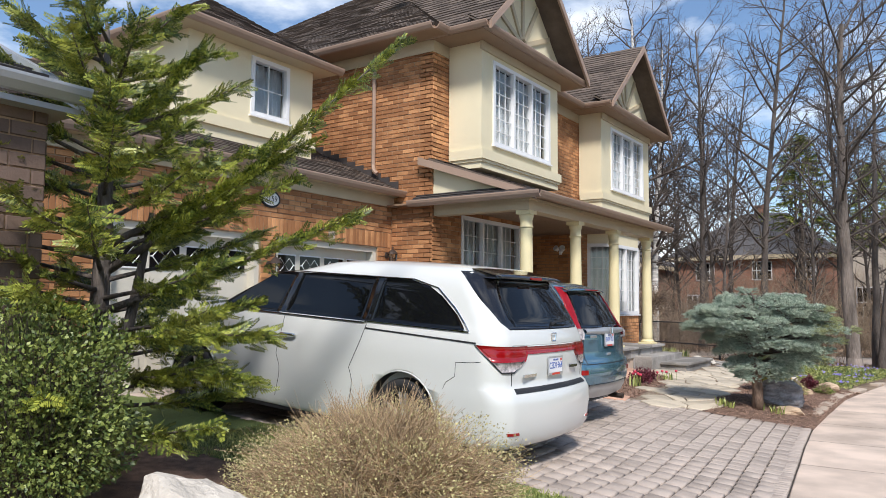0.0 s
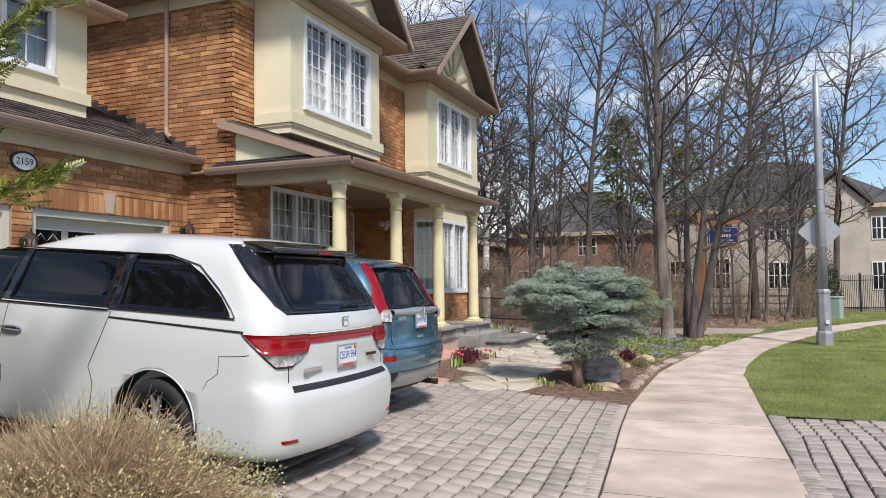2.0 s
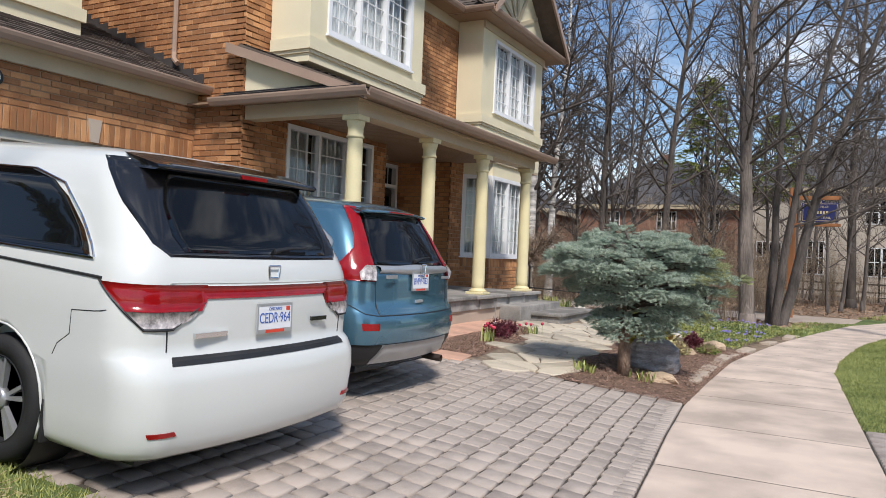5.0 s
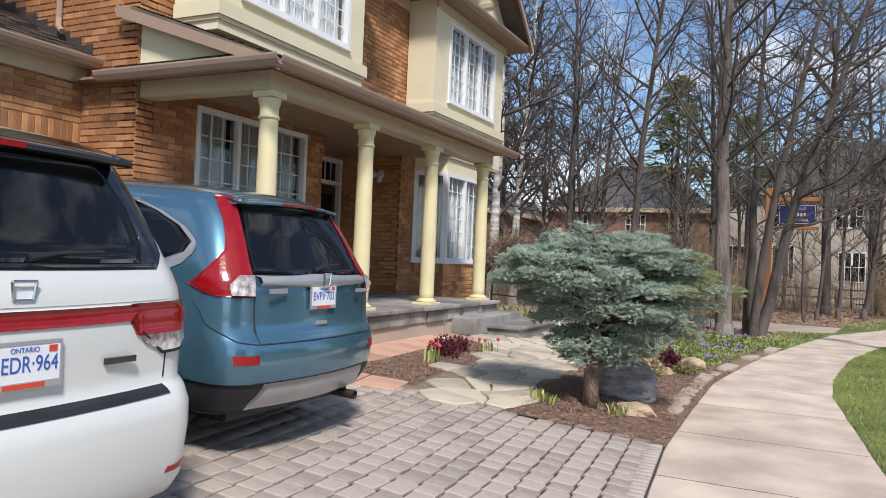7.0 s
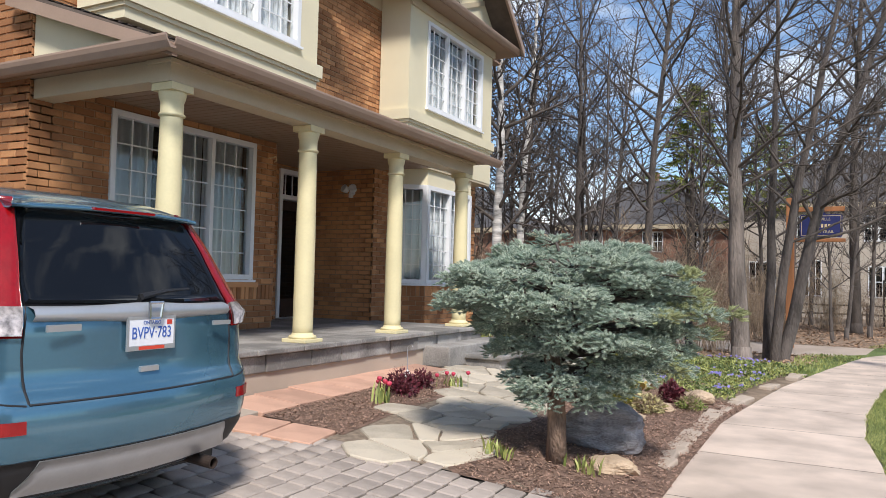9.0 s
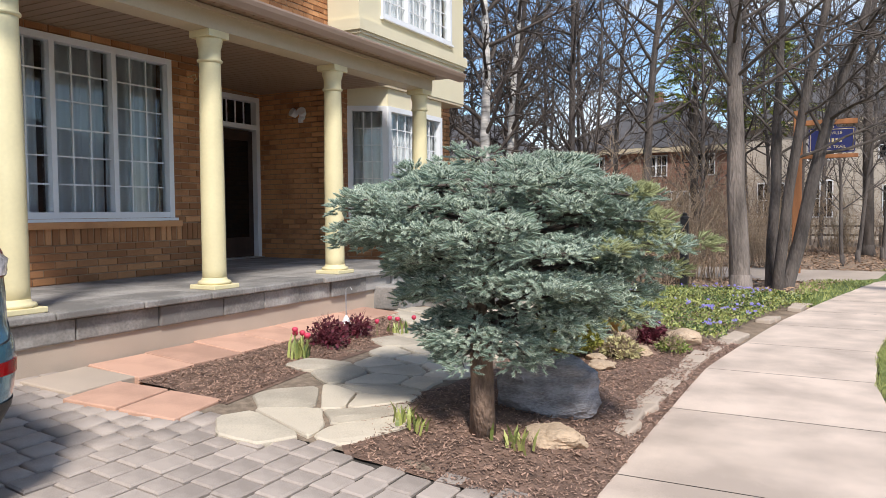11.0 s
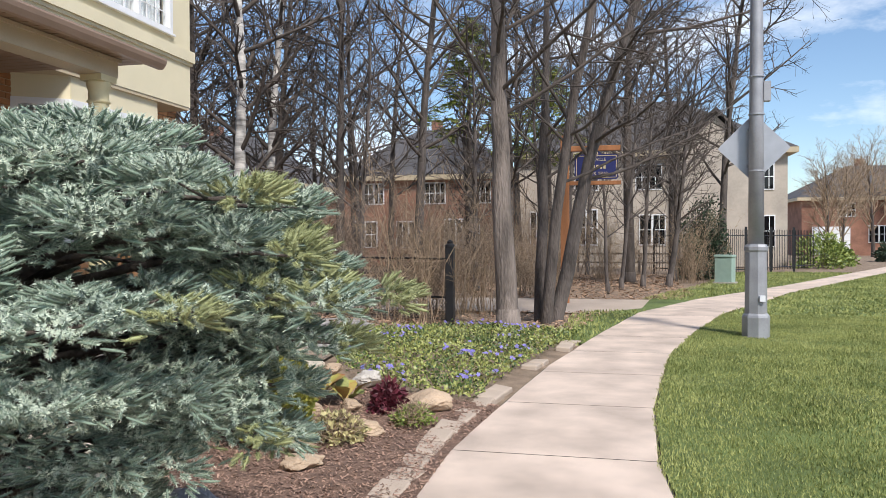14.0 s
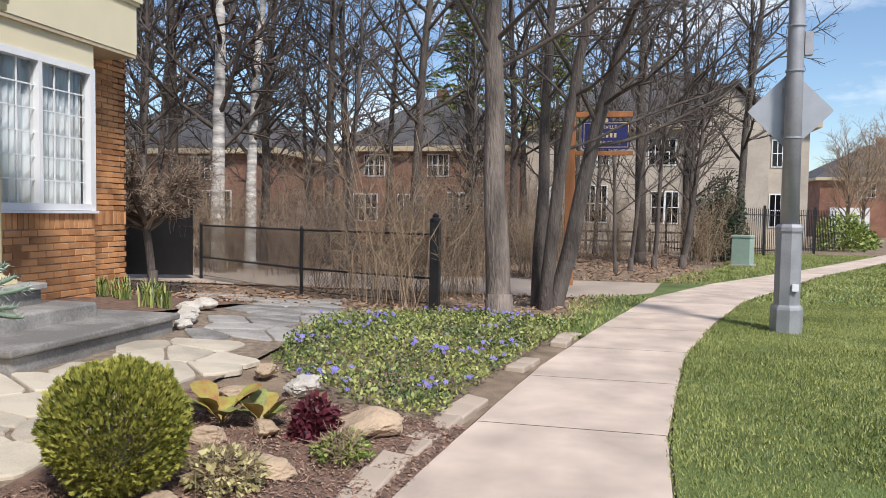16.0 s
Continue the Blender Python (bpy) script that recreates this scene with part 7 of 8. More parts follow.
    """A tuft of arching strap leaves, with flowers where it has them."""
    r = random.Random(seed)
    root = thing(name, label, "plant", m=pose(x, y, gz(x, y) + 0.0 if base is None else base))
    g = Geo()
    for i in range(n):
        a = r.uniform(0, 6.28)
        hh = h * r.uniform(0.6, 1.15)
        o = Vector((r.gauss(0, 0.05), r.gauss(0, 0.05), 0))
        d = Vector((math.cos(a), math.sin(a), 0))
        s = Vector((-d.y, d.x, 0)) * width
        lean = r.uniform(0.15, 0.6) * hh
        pts = [o, o + d * lean * 0.35 + Vector((0, 0, hh * 0.6)), o + d * lean + Vector((0, 0, hh))]
        g.add([tuple(pts[0] - s), tuple(pts[0] + s), tuple(pts[1] + s), tuple(pts[1] - s), tuple(pts[2])], [(0, 1, 2, 3), (3, 2, 4)])
    part("leaves", g, leaf_mat, root, kind="stuff")
    if flower:
        k, fm = flower
        for i in range(k):
            p = Vector((r.gauss(0, 0.07), r.gauss(0, 0.07), h * r.uniform(0.8, 1.2)))
            f = Geo().tube([(p.x, p.y, 0), tuple(p)], 0.004, 4)
            part("stalk", f, leaf_mat, root)
            part("flower", Geo().lathe([(0.006, 0), (0.022, 0.012), (0.028, 0.03), (0.022, 0.045), (0.005, 0.05)], tuple(p), 8), fm, root, smooth=True)
    return root


strap_plant("bulb_tuft", "tuft of green bulb leaves in the mulch", -2.28, 12.02, 16, 0.14, M["vinca"], 1)
strap_plant("bulb_tuft", "tuft of green bulb leaves in the mulch", -2.10, 11.95, 12, 0.10, M["vinca"], 2)
strap_plant("bulb_tuft", "tuft of bright green bulb leaves by the stone", -1.50, 12.08, 22, 0.13, M["grass"], 3)
strap_plant("tulips", "red and pink tulips at the foot of the porch", -4.03, 13.10, 22, 0.20, M["vinca"], 4, (5, M["pink"]))
strap_plant("tulips", "pink tulips with grey green leaves", -3.98, 14.63, 18, 0.15, M["vinca"], 5, (4, M["pink"]))
strap_plant("tulips", "red tulip behind the boulder", -1.85, 13.45, 10, 0.12, M["vinca"], 6, (2, M["pink"]))


def paddle_plant(x, y, n, size, seed):
    """Broad arching leaves on short stalks, each a part of its own."""
    r = random.Random(seed)
    root = thing("bergenia", "broad leaved plant with orange and green leaves", "plant", m=pose(x, y, gz(x, y)))
    for i in range(n):
        a = i * 2.4 + r.uniform(-0.4, 0.4)
        d, s = Vector((math.cos(a), math.sin(a), 0)), Vector((-math.sin(a), math.cos(a), 0))
        ln, wd, rise = size * r.uniform(0.8, 1.2), size * r.uniform(0.26, 0.36), r.uniform(0.9, 1.5)
        g = Geo()
        rows = ((0.0, 0.06), (0.25, 0.10), (0.45, 0.75), (0.65, 1.0), (0.85, 0.75), (1.0, 0.12))
        for t, w in rows:
            c = d * ln * t * 0.85 + Vector((0, 0, ln * (rise * t - 0.55 * t * t)))
            for k in (-1, 0, 1):
                g.v.append(tuple(c + s * wd * w * k + Vector((0, 0, 0.18 * wd * w * abs(k)))))
        g.f += [(3 * j + k, 3 * j + k + 1, 3 * j + k + 4, 3 * j + k + 3) for j in range(5) for k in range(2)]
        part("leaf", g, M["orange"] if r.random() < 0.45 else M["bergleaf"], root, smooth=True)


paddle_plant(-2.28, 16.25, 10, 0.30, 7)
paddle_plant(-2.02, 16.30, 8, 0.24, 8)
for i in range(9):
    strap_plant("bulb_tuft", "tuft of green bulb leaves in the bed below the bay window", -5.2 - 0.2 * i + rnd.uniform(-0.1, 0.1), 19.9 + 0.16 * i + rnd.uniform(-0.3, 0.3), 26, 0.28, M["vinca"], 30 + i)


# ---- periwinkle carpet ----
def in_vinca(x, y):
    return curve_at([(16.9, -1.5), (17.6, -2.6), (18.6, -2.95), (20.5, -3.2), (21.8, -2.6), (22.3, -1.6)], y) < x < curve_at(WALK_L, y) - 0.22 - 0.05 * noise.noise((y * 3, 0, 0)) and 16.95 < y < 22.2


def carpet():
    r = random.Random(44)
    ms, fl = [], []
    while len(ms) < 15000:
        x, y = r.uniform(-3.3, 0.2), r.uniform(16.9, 22.3)
        if not in_vinca(x, y):
            continue
        h = 0.07 + 0.10 * (0.5 + noise.noise((x * 1.8, y * 1.8, 2))) * r.random()
        ms.append(mat34((x, y, gz(x, y) + h * r.uniform(0.3, 1)), Vector((r.gauss(0, 0.9), r.gauss(0, 0.9), 0.7)).normalized(), r.uniform(0, 6.28), 0.042 * r.uniform(0.6, 1.3)))
        if len(fl) < 150 and noise.noise((x * 1.3, y * 1.3, 9)) > 0.12 and r.random() < 0.06:
            fl.append(mat34((x, y, gz(x, y) + h + 0.03), Vector((r.gauss(0.25, 0.4), r.gauss(-0.5, 0.4), 1)).normalized(), r.uniform(0, 6.28), r.uniform(0.8, 1.25)))
    root = thing("periwinkle", "carpet of periwinkle leaves with purple flowers beside the walk", "ground cover")
    vs = [(0, 0, 0), (0.30, 0.05, 0.45), (0, 0.0, 1.0), (-0.30, 0.05, 0.45)]
    scatter("leaves", vs, [(0, 1, 2, 3)], ms, M["vinca"], root, kind="stuff")
    fv, ff = [(0, 0, 0.004)], []
    for k in range(5):
        a = k * 2 * math.pi / 5
        b, c = a - 0.45, a + 0.45
        fv += [(0.02 * math.cos(b), 0.02 * math.sin(b), 0.006), (0.024 * math.cos(a), 0.024 * math.sin(a), 0.002), (0.02 * math.cos(c), 0.02 * math.sin(c), 0.006)]
        ff.append((0, 1 + 3 * k, 2 + 3 * k, 3 + 3 * k))
    scatter("blossom", fv, ff, fl, M["purple"], root, kind="stuff")


carpet()


# ---- bare trees ----
def grow(geo_l, geo_t, p, d, length, radius, level, r, spec):
    """One limb and, from it, the next order of limbs; the finest go into the twig mesh."""
    segs = spec["segs"][level]
    pts, rad = [Vector(p)], [radius]
    v = Vector(d).normalized()
    end = radius * spec["taper"][level]
    for i in range(segs):
        v = (v + rand_dir(r) * spec["wander"][level] + Vector((0, 0, spec["lift"][level]))).normalized()
        pts.append(pts[-1] + v * (length / segs))
        rad.append(lerp(radius, end, (i + 1) / segs))
    sides = spec["sides"][level]
    (geo_l[level] if level < 2 else geo_t).tube(pts, rad, sides, cap=False)
    if level + 1 >= len(spec["segs"]):
        return
    n = spec["count"][level]
    t0 = spec["start"][level]
    for k in range(n):
        t = lerp(t0, 1.0, (k + r.random()) / n)
        f = t * segs
        i = min(int(f), segs - 1)
        q = pts[i].lerp(pts[i + 1], f - i)
        axis = (pts[i + 1] - pts[i]).normalized()
        a = k * 2.4 + r.uniform(-0.5, 0.5)
        u = axis.orthogonal().normalized()
        w = axis.cross(u)
        ang = radians(spec["angle"][level] + r.uniform(-14, 14))
        nd = axis * math.cos(ang) + (u * math.cos(a) + w * math.sin(a)) * math.sin(ang)
        if level == 0 and "side" in spec:
            nd = (nd + Vector(spec["side"])).normalized()
        ln = length * spec["ratio"][level] * r.uniform(0.6, 1.1) * (1.15 - 0.55 * t)
        rr = min(lerp(radius, end, t) * 0.7, radius * spec["rratio"][level])
        grow(geo_l, geo_t, q, nd, ln, max(rr, 0.0045), level + 1, r, spec)


def bare_tree(name, label, m, seed, height, radius, spec, bark, twig_mat, lean=(0, 0, 1), stems=1):
    r = random.Random(seed)
    root = thing(name, label, "tree", "bare trees of the wood", m=m)
    gl, gt = (Geo(), Geo()), Geo()
    for s in range(stems):
        a = s * 2.4
        d = Vector(lean) + (Vector((math.cos(a) * 0.15, math.sin(a) * 0.15, 0)) if stems > 1 else Vector((0, 0, 0)))
        o = Vector((math.cos(a) * 0.16, math.sin(a) * 0.16, -0.12)) if stems > 1 else Vector((0, 0, -0.12))
        grow(gl, gt, o, d, height, radius * (1 if s == 0 else 0.8), 0, r, spec)
    if stems == 1:
        part("root_flare", Geo().lathe([(radius * 1.35, -0.1), (radius * 1.15, 0.08), (radius * 0.99, 0.36)], n=10), bark, root, smooth=True)
    part("trunk", gl[0], bark, root, smooth=True)
    part("limb_work", gl[1], twig_mat, root, smooth=True, kind="stuff")
    part("twig_mass", gt, twig_mat, root, kind="stuff")
    return root


FOREST = dict(segs=(10, 5, 4, 2), taper=(0.18, 0.3, 0.4, 0.5), wander=(0.05, 0.16, 0.22, 0.25), lift=(0.03, 0.08, 0.03, 0.0), sides=(9, 5, 3, 3),
              count=(29, 9, 8, 0), start=(0.22, 0.2, 0.15, 0), angle=(54, 50, 48, 0), ratio=(0.27, 0.50, 0.46, 0), rratio=(0.36, 0.5, 0.5, 0))
SLENDER = dict(segs=(9, 4, 3), taper=(0.15, 0.3, 0.4), wander=(0.06, 0.16, 0.22), lift=(0.04, 0.10, 0.02), sides=(7, 4, 3),
               count=(32, 11, 0), start=(0.2, 0.15, 0), angle=(48, 44, 0), ratio=(0.24, 0.45, 0), rratio=(0.34, 0.5, 0))
MAPLE = dict(segs=(9, 7, 5, 3), taper=(0.3, 0.25, 0.3, 0.5), wander=(0.07, 0.15, 0.2, 0.25), lift=(0.03, 0.06, 0.02, 0.0), sides=(12, 6, 4, 3),
             count=(20, 12, 9, 0), start=(0.24, 0.15, 0.12, 0), angle=(62, 46, 44, 0), ratio=(0.50, 0.42, 0.36, 0), rratio=(0.27, 0.42, 0.45, 0))

TALL = "tall leafless tree with grey brown bark at the wood's edge"
forest_a = bare_tree("bare_tree", TALL, pose(0.95, 36.5, 0), 101, 15.5, 0.19, FOREST, M["barkd"], M["barkd"])
forest_b = bare_tree("bare_tree", TALL, pose(-5.9, 34.0, 0, 0, 0, 40), 102, 16.5, 0.17, FOREST, M["bark"], M["barkd"])
forest_c = bare_tree("bare_tree", TALL, pose(-7.9, 32.0, 0, 0, 0, 80), 103, 14.0, 0.15, FOREST, M["bark"], M["bark"])
slim_a = bare_tree("young_tree", "slender leafless young tree in the wood", pose(1.3, 34.6, 0), 104, 9.5, 0.075, SLENDER, M["bark"], M["bark"])
slim_b = bare_tree("young_tree", "slender leafless young tree in the wood", pose(2.1, 34.8, 0, 0, 8, 30), 105, 8.0, 0.10, SLENDER, M["bark"], M["barkd"])
birch = bare_tree("birch", "white barked birch with dark scars, bare of leaves", pose(-9.75, 29.2, 0), 106, 13.5, 0.20, FOREST, M["birch"], M["barkd"])
maple = bare_tree("bare_tree", "rough barked tree with long bare limbs beside the walk", pose(-1.42, 22.45, 0), 107, 9.5, 0.19, dict(MAPLE, side=(0.62, -0.15, 0.18), ratio=(0.66, 0.45, 0.40, 0), rratio=(0.20, 0.42, 0.45, 0), start=(0.36, 0.15, 0.12, 0)), M["bark_near"], M["barkd"], (-0.05, 0.03, 1))
maple2 = bare_tree("bare_tree", "many stemmed leafless tree behind the fence post", pose(-0.95, 24.2, 0), 108, 9.5, 0.14, dict(MAPLE, count=(13, 9, 7, 0), side=(0.25, 0.0, 0)), M["bark"], M["barkd"], (0.06, 0.0, 1), stems=3)
copy_thing(birch, pose(-9.2, 29.8, 0, 0, 3, 120) @ Matrix.Diagonal((0.8, 0.8, 0.95, 1)))
rt = random.Random(77)
for src, x, y, s, a in ((forest_b, 4.6, 41.0, 0.95, 60), (slim_a, -1.0, 33.0, 1.0, 70), (slim_a, 0.2, 31.5, 0.75, 150), (slim_b, -3.6, 32.0, 1.0, 200), (forest_c, -10.2, 32.5, 1.0, 10), (forest_a, -12.0, 30.5, 0.9, 140), (forest_c, -3.2, 37.5, 1.05, 220),
                        (forest_b, -16.0, 35.0, 1.0, 100), (forest_a, 3.0, 44.0, 0.9, 200),
                        (slim_b, -11.2, 28.2, 1.1, 300), (slim_a, -6.8, 30.5, 1.1, 20), (slim_a, -8.4, 35.0, 1.25, 250), (slim_b, -5.0, 38.5, 1.2, 10), (slim_a, -12.6, 34.0, 1.2, 100), (slim_a, 2.6, 38.6, 1.0, 310), (slim_b, -14.8, 31.5, 1.1, 44),
                        (slim_a, -2.2, 39.0, 1.2, 180), (slim_a, -10.8, 37.0, 1.2, 66), (slim_b, -17.5, 33.0, 1.2, 222), (forest_c, -8.8, 40.5, 1.0, 300), (slim_a, -0.6, 41.5, 1.3, 95), (slim_a, -7.6, 33.4, 1.3, 200), (slim_b, -13.2, 38.4, 1.3, 170), (slim_a, -9.6, 34.6, 1.2, 333), (slim_a, 0.6, 33.4, 0.9, 28), (forest_b, -19.0, 40.0, 1.0, 20), (forest_c, -22.0, 36.0, 1.1, 280), (forest_b, -3.9, 46.5, 1.0, 130)):
    copy_thing(src, pose(x, y, 0, rt.uniform(-2, 2), rt.uniform(-2, 2), a) @ Matrix.Diagonal((s, s, s, 1)))


# ---- thickets ----
def thicket(name, label, m, seed, stems, height, spread, material, r0=0.009):
    """Crooked stems that arch apart and break into fine crossing twigs."""
    r = random.Random(seed)
    root = thing(name, label, "shrub", "bare thickets", m=m)
    g = Geo()
    for i in range(stems):
        a = r.uniform(0, 6.28)
        b = Vector((r.gauss(0, 0.25) * spread, r.gauss(0, 0.25) * spread, -0.05))
        h = height * r.uniform(0.35, 1.05)
        o = Vector((math.cos(a), math.sin(a), 0)) * spread * r.uniform(0.2, 1.1)
        n = 5
        pts = [b]
        for k in range(1, n + 1):
            t = k / n
            pts.append(b + o * t ** 1.5 + Vector((r.gauss(0, 0.05), r.gauss(0, 0.05), h * t * (1.12 - 0.12 * t))))
        g.tube(pts, [r0 * (1 - 0.75 * k / n) for k in range(n + 1)], 4, cap=False)
        for k in range(13):
            t = r.uniform(0.2, 0.98) * n
            i0 = min(n - 1, int(t))
            p = pts[i0].lerp(pts[i0 + 1], t - i0)
            d = (o.normalized() * 0.4 + rand_dir(r) * 1.0 + Vector((0, 0, 0.45))).normalized() * r.uniform(0.15, 0.65)
            mid = p + d * 0.5 + rand_dir(r) * 0.06
            g.tube([p, mid, p + d], [r0 * 0.42, r0 * 0.32, r0 * 0.2], 3, cap=False)
            if k % 2:
                g.tube([mid, mid + rand_dir(r, 0.4) * 0.22], [r0 * 0.3, r0 * 0.18], 3, cap=False)
    part("stem_mass", g, material, root, kind="stuff")
    return root


th = thicket("thicket", "leafless thicket of upright tan stems at the fence", pose(-3.3, 23.5, 0), 51, 60, 3.1, 1.3, M["twig"], 0.009)
th2 = thicket("thicket", "tangled leafless undergrowth of brown stems", pose(-5.4, 26.4, 0), 52, 46, 2.8, 1.9, M["undergrowth"], 0.009)
for x, y, s, a in ((-2.6, 25.4, 0.9, 40), (-7.2, 28.5, 1.1, 110), (-4.2, 31.5, 1.2, 200), (-8.6, 31.0, 1.2, 310), (-11.5, 30.0, 1.2, 20), (-6.4, 35.5, 1.3, 75), (-1.6, 36.0, 1.0, 160), (-13.5, 34.0, 1.4, 260), (-10.0, 36.5, 1.4, 130), (-3.0, 35.0, 1.2, 15), (2.9, 37.0, 0.8, 90), (3.6, 39.0, 0.9, 190), (-16.5, 37.0, 1.5, 45), (0.2, 38.5, 1.0, 240), (-9.2, 28.4, 0.9, 340), (-2.0, 30.8, 0.7, 285),
                   (-5.0, 40.5, 1.3, 12), (-8.2, 42.0, 1.35, 77), (-11.5, 41.0, 1.4, 140), (-1.4, 41.5, 1.25, 205), (-14.8, 40.5, 1.4, 260), (-18.5, 40.0, 1.5, 330), (-6.6, 45.5, 1.4, 35), (-3.2, 44.0, 1.3, 100), (-12.8, 46.0, 1.5, 170), (-20.5, 44.0, 1.5, 230), (1.6, 42.5, 1.1, 300), (-9.8, 33.6, 1.1, 55), (-5.0, 33.4, 1.1, 120), (-7.4, 38.2, 1.3, 185)):
    copy_thing(th2 if s > 1 else th, pose(x, y, 0, 0, 0, a) @ Matrix.Diagonal((s, s, s, 1)))

# clipped bare tree by the gate
g0 = bare_tree("clipped_tree", "small clipped tree with a round leafless twiggy crown", pose(-7.45, 23.05, 0.1), 61, 1.42, 0.075,
               dict(segs=(4, 4, 3, 2), taper=(0.8, 0.4, 0.4, 0.5), wander=(0.06, 0.15, 0.25, 0.3), lift=(0.0, 0.05, 0.02, 0.0), sides=(8, 5, 3, 3), count=(22, 13, 10, 0), start=(0.8, 0.25, 0.1, 0), angle=(58, 46, 55, 0), ratio=(1.75, 0.45, 0.5, 0), rratio=(0.5, 0.5, 0.6, 0)), M["bark"], M["undergrowth"])


# ---- evergreens in the distance ----
def conifer(name, label, m, seed, height, radius, material, n=1200, trunk_to=0.1, clump=0.34):
    """A trunk with whorled boughs of needle sprays."""
    r = random.Random(seed)
    root = thing(name, label, "tree", m=m)
    part("trunk", Geo().tube([(0, 0, -0.1), (0, 0, height * 0.5), (0, 0, height * 0.97)], [radius * 0.07, radius * 0.05, 0.01], 8), M["barkd"], root, smooth=True)
    ms = []
    for i in range(n):
        t = r.random() ** 0.8
        z = lerp(trunk_to, 1.0, t) * height
        k = (1 - t) * radius * (0.8 + 0.3 * math.sin(z * 5.2)) * r.uniform(0.45, 1.05)
        a = r.uniform(0, 6.28)
        d = Vector((math.cos(a), math.sin(a), r.uniform(-0.35, 0.15)))
        ms.append(mat34((math.cos(a) * k, math.sin(a) * k, z - k * 0.18), d, r.uniform(0, 6.28), clump * r.uniform(0.6, 1.2)))
    vs, fs = shoot_template(26, 1.0, 0.36, r, 0.06)
    scatter("needles", vs, fs, ms, material, root, kind="stuff")
    return root


cf = conifer("spruce_tree", "dark green spruce beside a distant house", pose(27.5, 76, 0), 71, 6.2, 2.6, M["dark_conifer"])
copy_thing(cf, pose(31.5, 80, 0, 0, 0, 60) @ Matrix.Diagonal((1.1, 1.1, 1.25, 1)))
copy_thing(cf, pose(24.5, 74, 0, 0, 0, 150) @ Matrix.Diagonal((0.7, 0.7, 0.55, 1)))
copy_thing(cf, pose(36.0, 86, 0, 0, 0, 200) @ Matrix.Diagonal((1.1, 1.1, 1.1, 1)))
pine = conifer("pine", "pine with a sparse green crown among the bare trees", pose(-4.9, 38.0, 0), 72, 9.8, 2.1, M["yew"], 420, 0.52, 0.5)
copy_thing(pine, pose(-2.4, 44.5, 0, 0, 0, 80) @ Matrix.Diagonal((1.1, 1.1, 0.95, 1)))
leaf_shrub("cedar_shrub", "tall dark brownish green cedar beside the fence", pose(3.7, 39.4, 0), (1.0, 1.0, 3.0), 7000, 0.10, M["dark_conifer"], 120, M["barkd"], 73, shell=0.5, stem_r=0.012)
for i, (x, y, s) in enumerate(((10.6, 50.5, 1.5), (17.6, 62.0, 1.0), (20.2, 66.0, 1.1), (22.5, 70.0, 1.2), (12.4, 54.0, 1.0), (26.0, 72.0, 1.0))):
    leaf_shrub("clipped_shrub", "round clipped green shrub by a distant drive", pose(x, y, 0), (0.9 * s, 0.9 * s, 1.3 * s), 1800, 0.16, M["dark_conifer"] if i % 2 else M["leaf"], 40, M["barkd"], 80 + i)
far_tree = bare_tree("bare_tree", "bare purple brown tree before a distant house", pose(20.5, 74, 0), 109, 8.0, 0.16, dict(FOREST, start=(0.2, 0.25, 0.2, 0), ratio=(0.5, 0.5, 0.45, 0), angle=(36, 40, 45, 0)), M["barkd"], M["twig"])
for x, y, s in ((24.5, 78, 1.1), (16.0, 66, 0.8), (30, 84, 1.1), (38, 92, 1.3), (13.5, 60, 0.75), (34, 95, 1.4)):
    copy_thing(far_tree, pose(x, y, 0, 0, 0, x * 31) @ Matrix.Diagonal((s, s, s, 1)))


# ---- houses in the distance ----
def far_house(label, x0, x1, y0, y1, eave, ridge, wall_mat, windows, hip=0.35, seed=1, doors=()):
    """A hip-roofed house: wall, roof, eaves and windows with their frames, seen from the street side (-y)."""
    h = thing("house", label, "house")
    part("wall", Geo().box((x0, y0, -0.1), (x1, y1, eave)), wall_mat, h)
    o = 0.45
    ix = (x1 - x0) * hip
    iy = (y1 - y0) / 2
    a, b, c, d = (x0 - o, y0 - o, eave), (x1 + o, y0 - o, eave), (x1 + o, y1 + o, eave), (x0 - o, y1 + o, eave)
    e, f = (x0 + ix, y0 + iy, ridge), (x1 - ix, y0 + iy, ridge)
    g = Geo().add([a, b, c, d, e, f], [(0, 1, 5, 4), (1, 2, 5), (2, 3, 4, 5), (3, 0, 4)])
    part("roof", g, M["roof_far"], h)
    part("eave", Geo().box((x0 - o, y0 - o, eave - 0.28), (x1 + o, y1 + o, eave - 0.01)), M["trimc"], h)
    for wx, wz, ww, wh in windows:
        win = part("window", Geo().box((wx - ww / 2, y0 - 0.05, wz), (wx + ww / 2, y0 - 0.01, wz + wh)), M["white"], h)
        n = max(1, round(ww / 0.7))
        for i in range(n):
            p = wx - ww / 2 + ww * i / n
            part("pane", Geo().box((p + 0.06, y0 - 0.07, wz + 0.07), (p + ww / n - 0.06, y0 - 0.052, wz + wh - 0.07)), M["carglass"], win)
            part("muntin", Geo().box((p + ww / n / 2 - 0.02, y0 - 0.085, wz + 0.07), (p + ww / n / 2 + 0.02, y0 - 0.071, wz + wh - 0.07)).box((p + 0.06, y0 - 0.084, wz + wh / 2 - 0.02), (p + ww / n - 0.06, y0 - 0.072, wz + wh / 2 + 0.02)), M["white"], win)
    for dx, dw, dh in doors:
        dr = part("garage_door", Geo().box((dx - dw / 2, y0 - 0.06, 0), (dx + dw / 2, y0 - 0.01, dh)), M["white"], h)
        for k in range(1, 4):
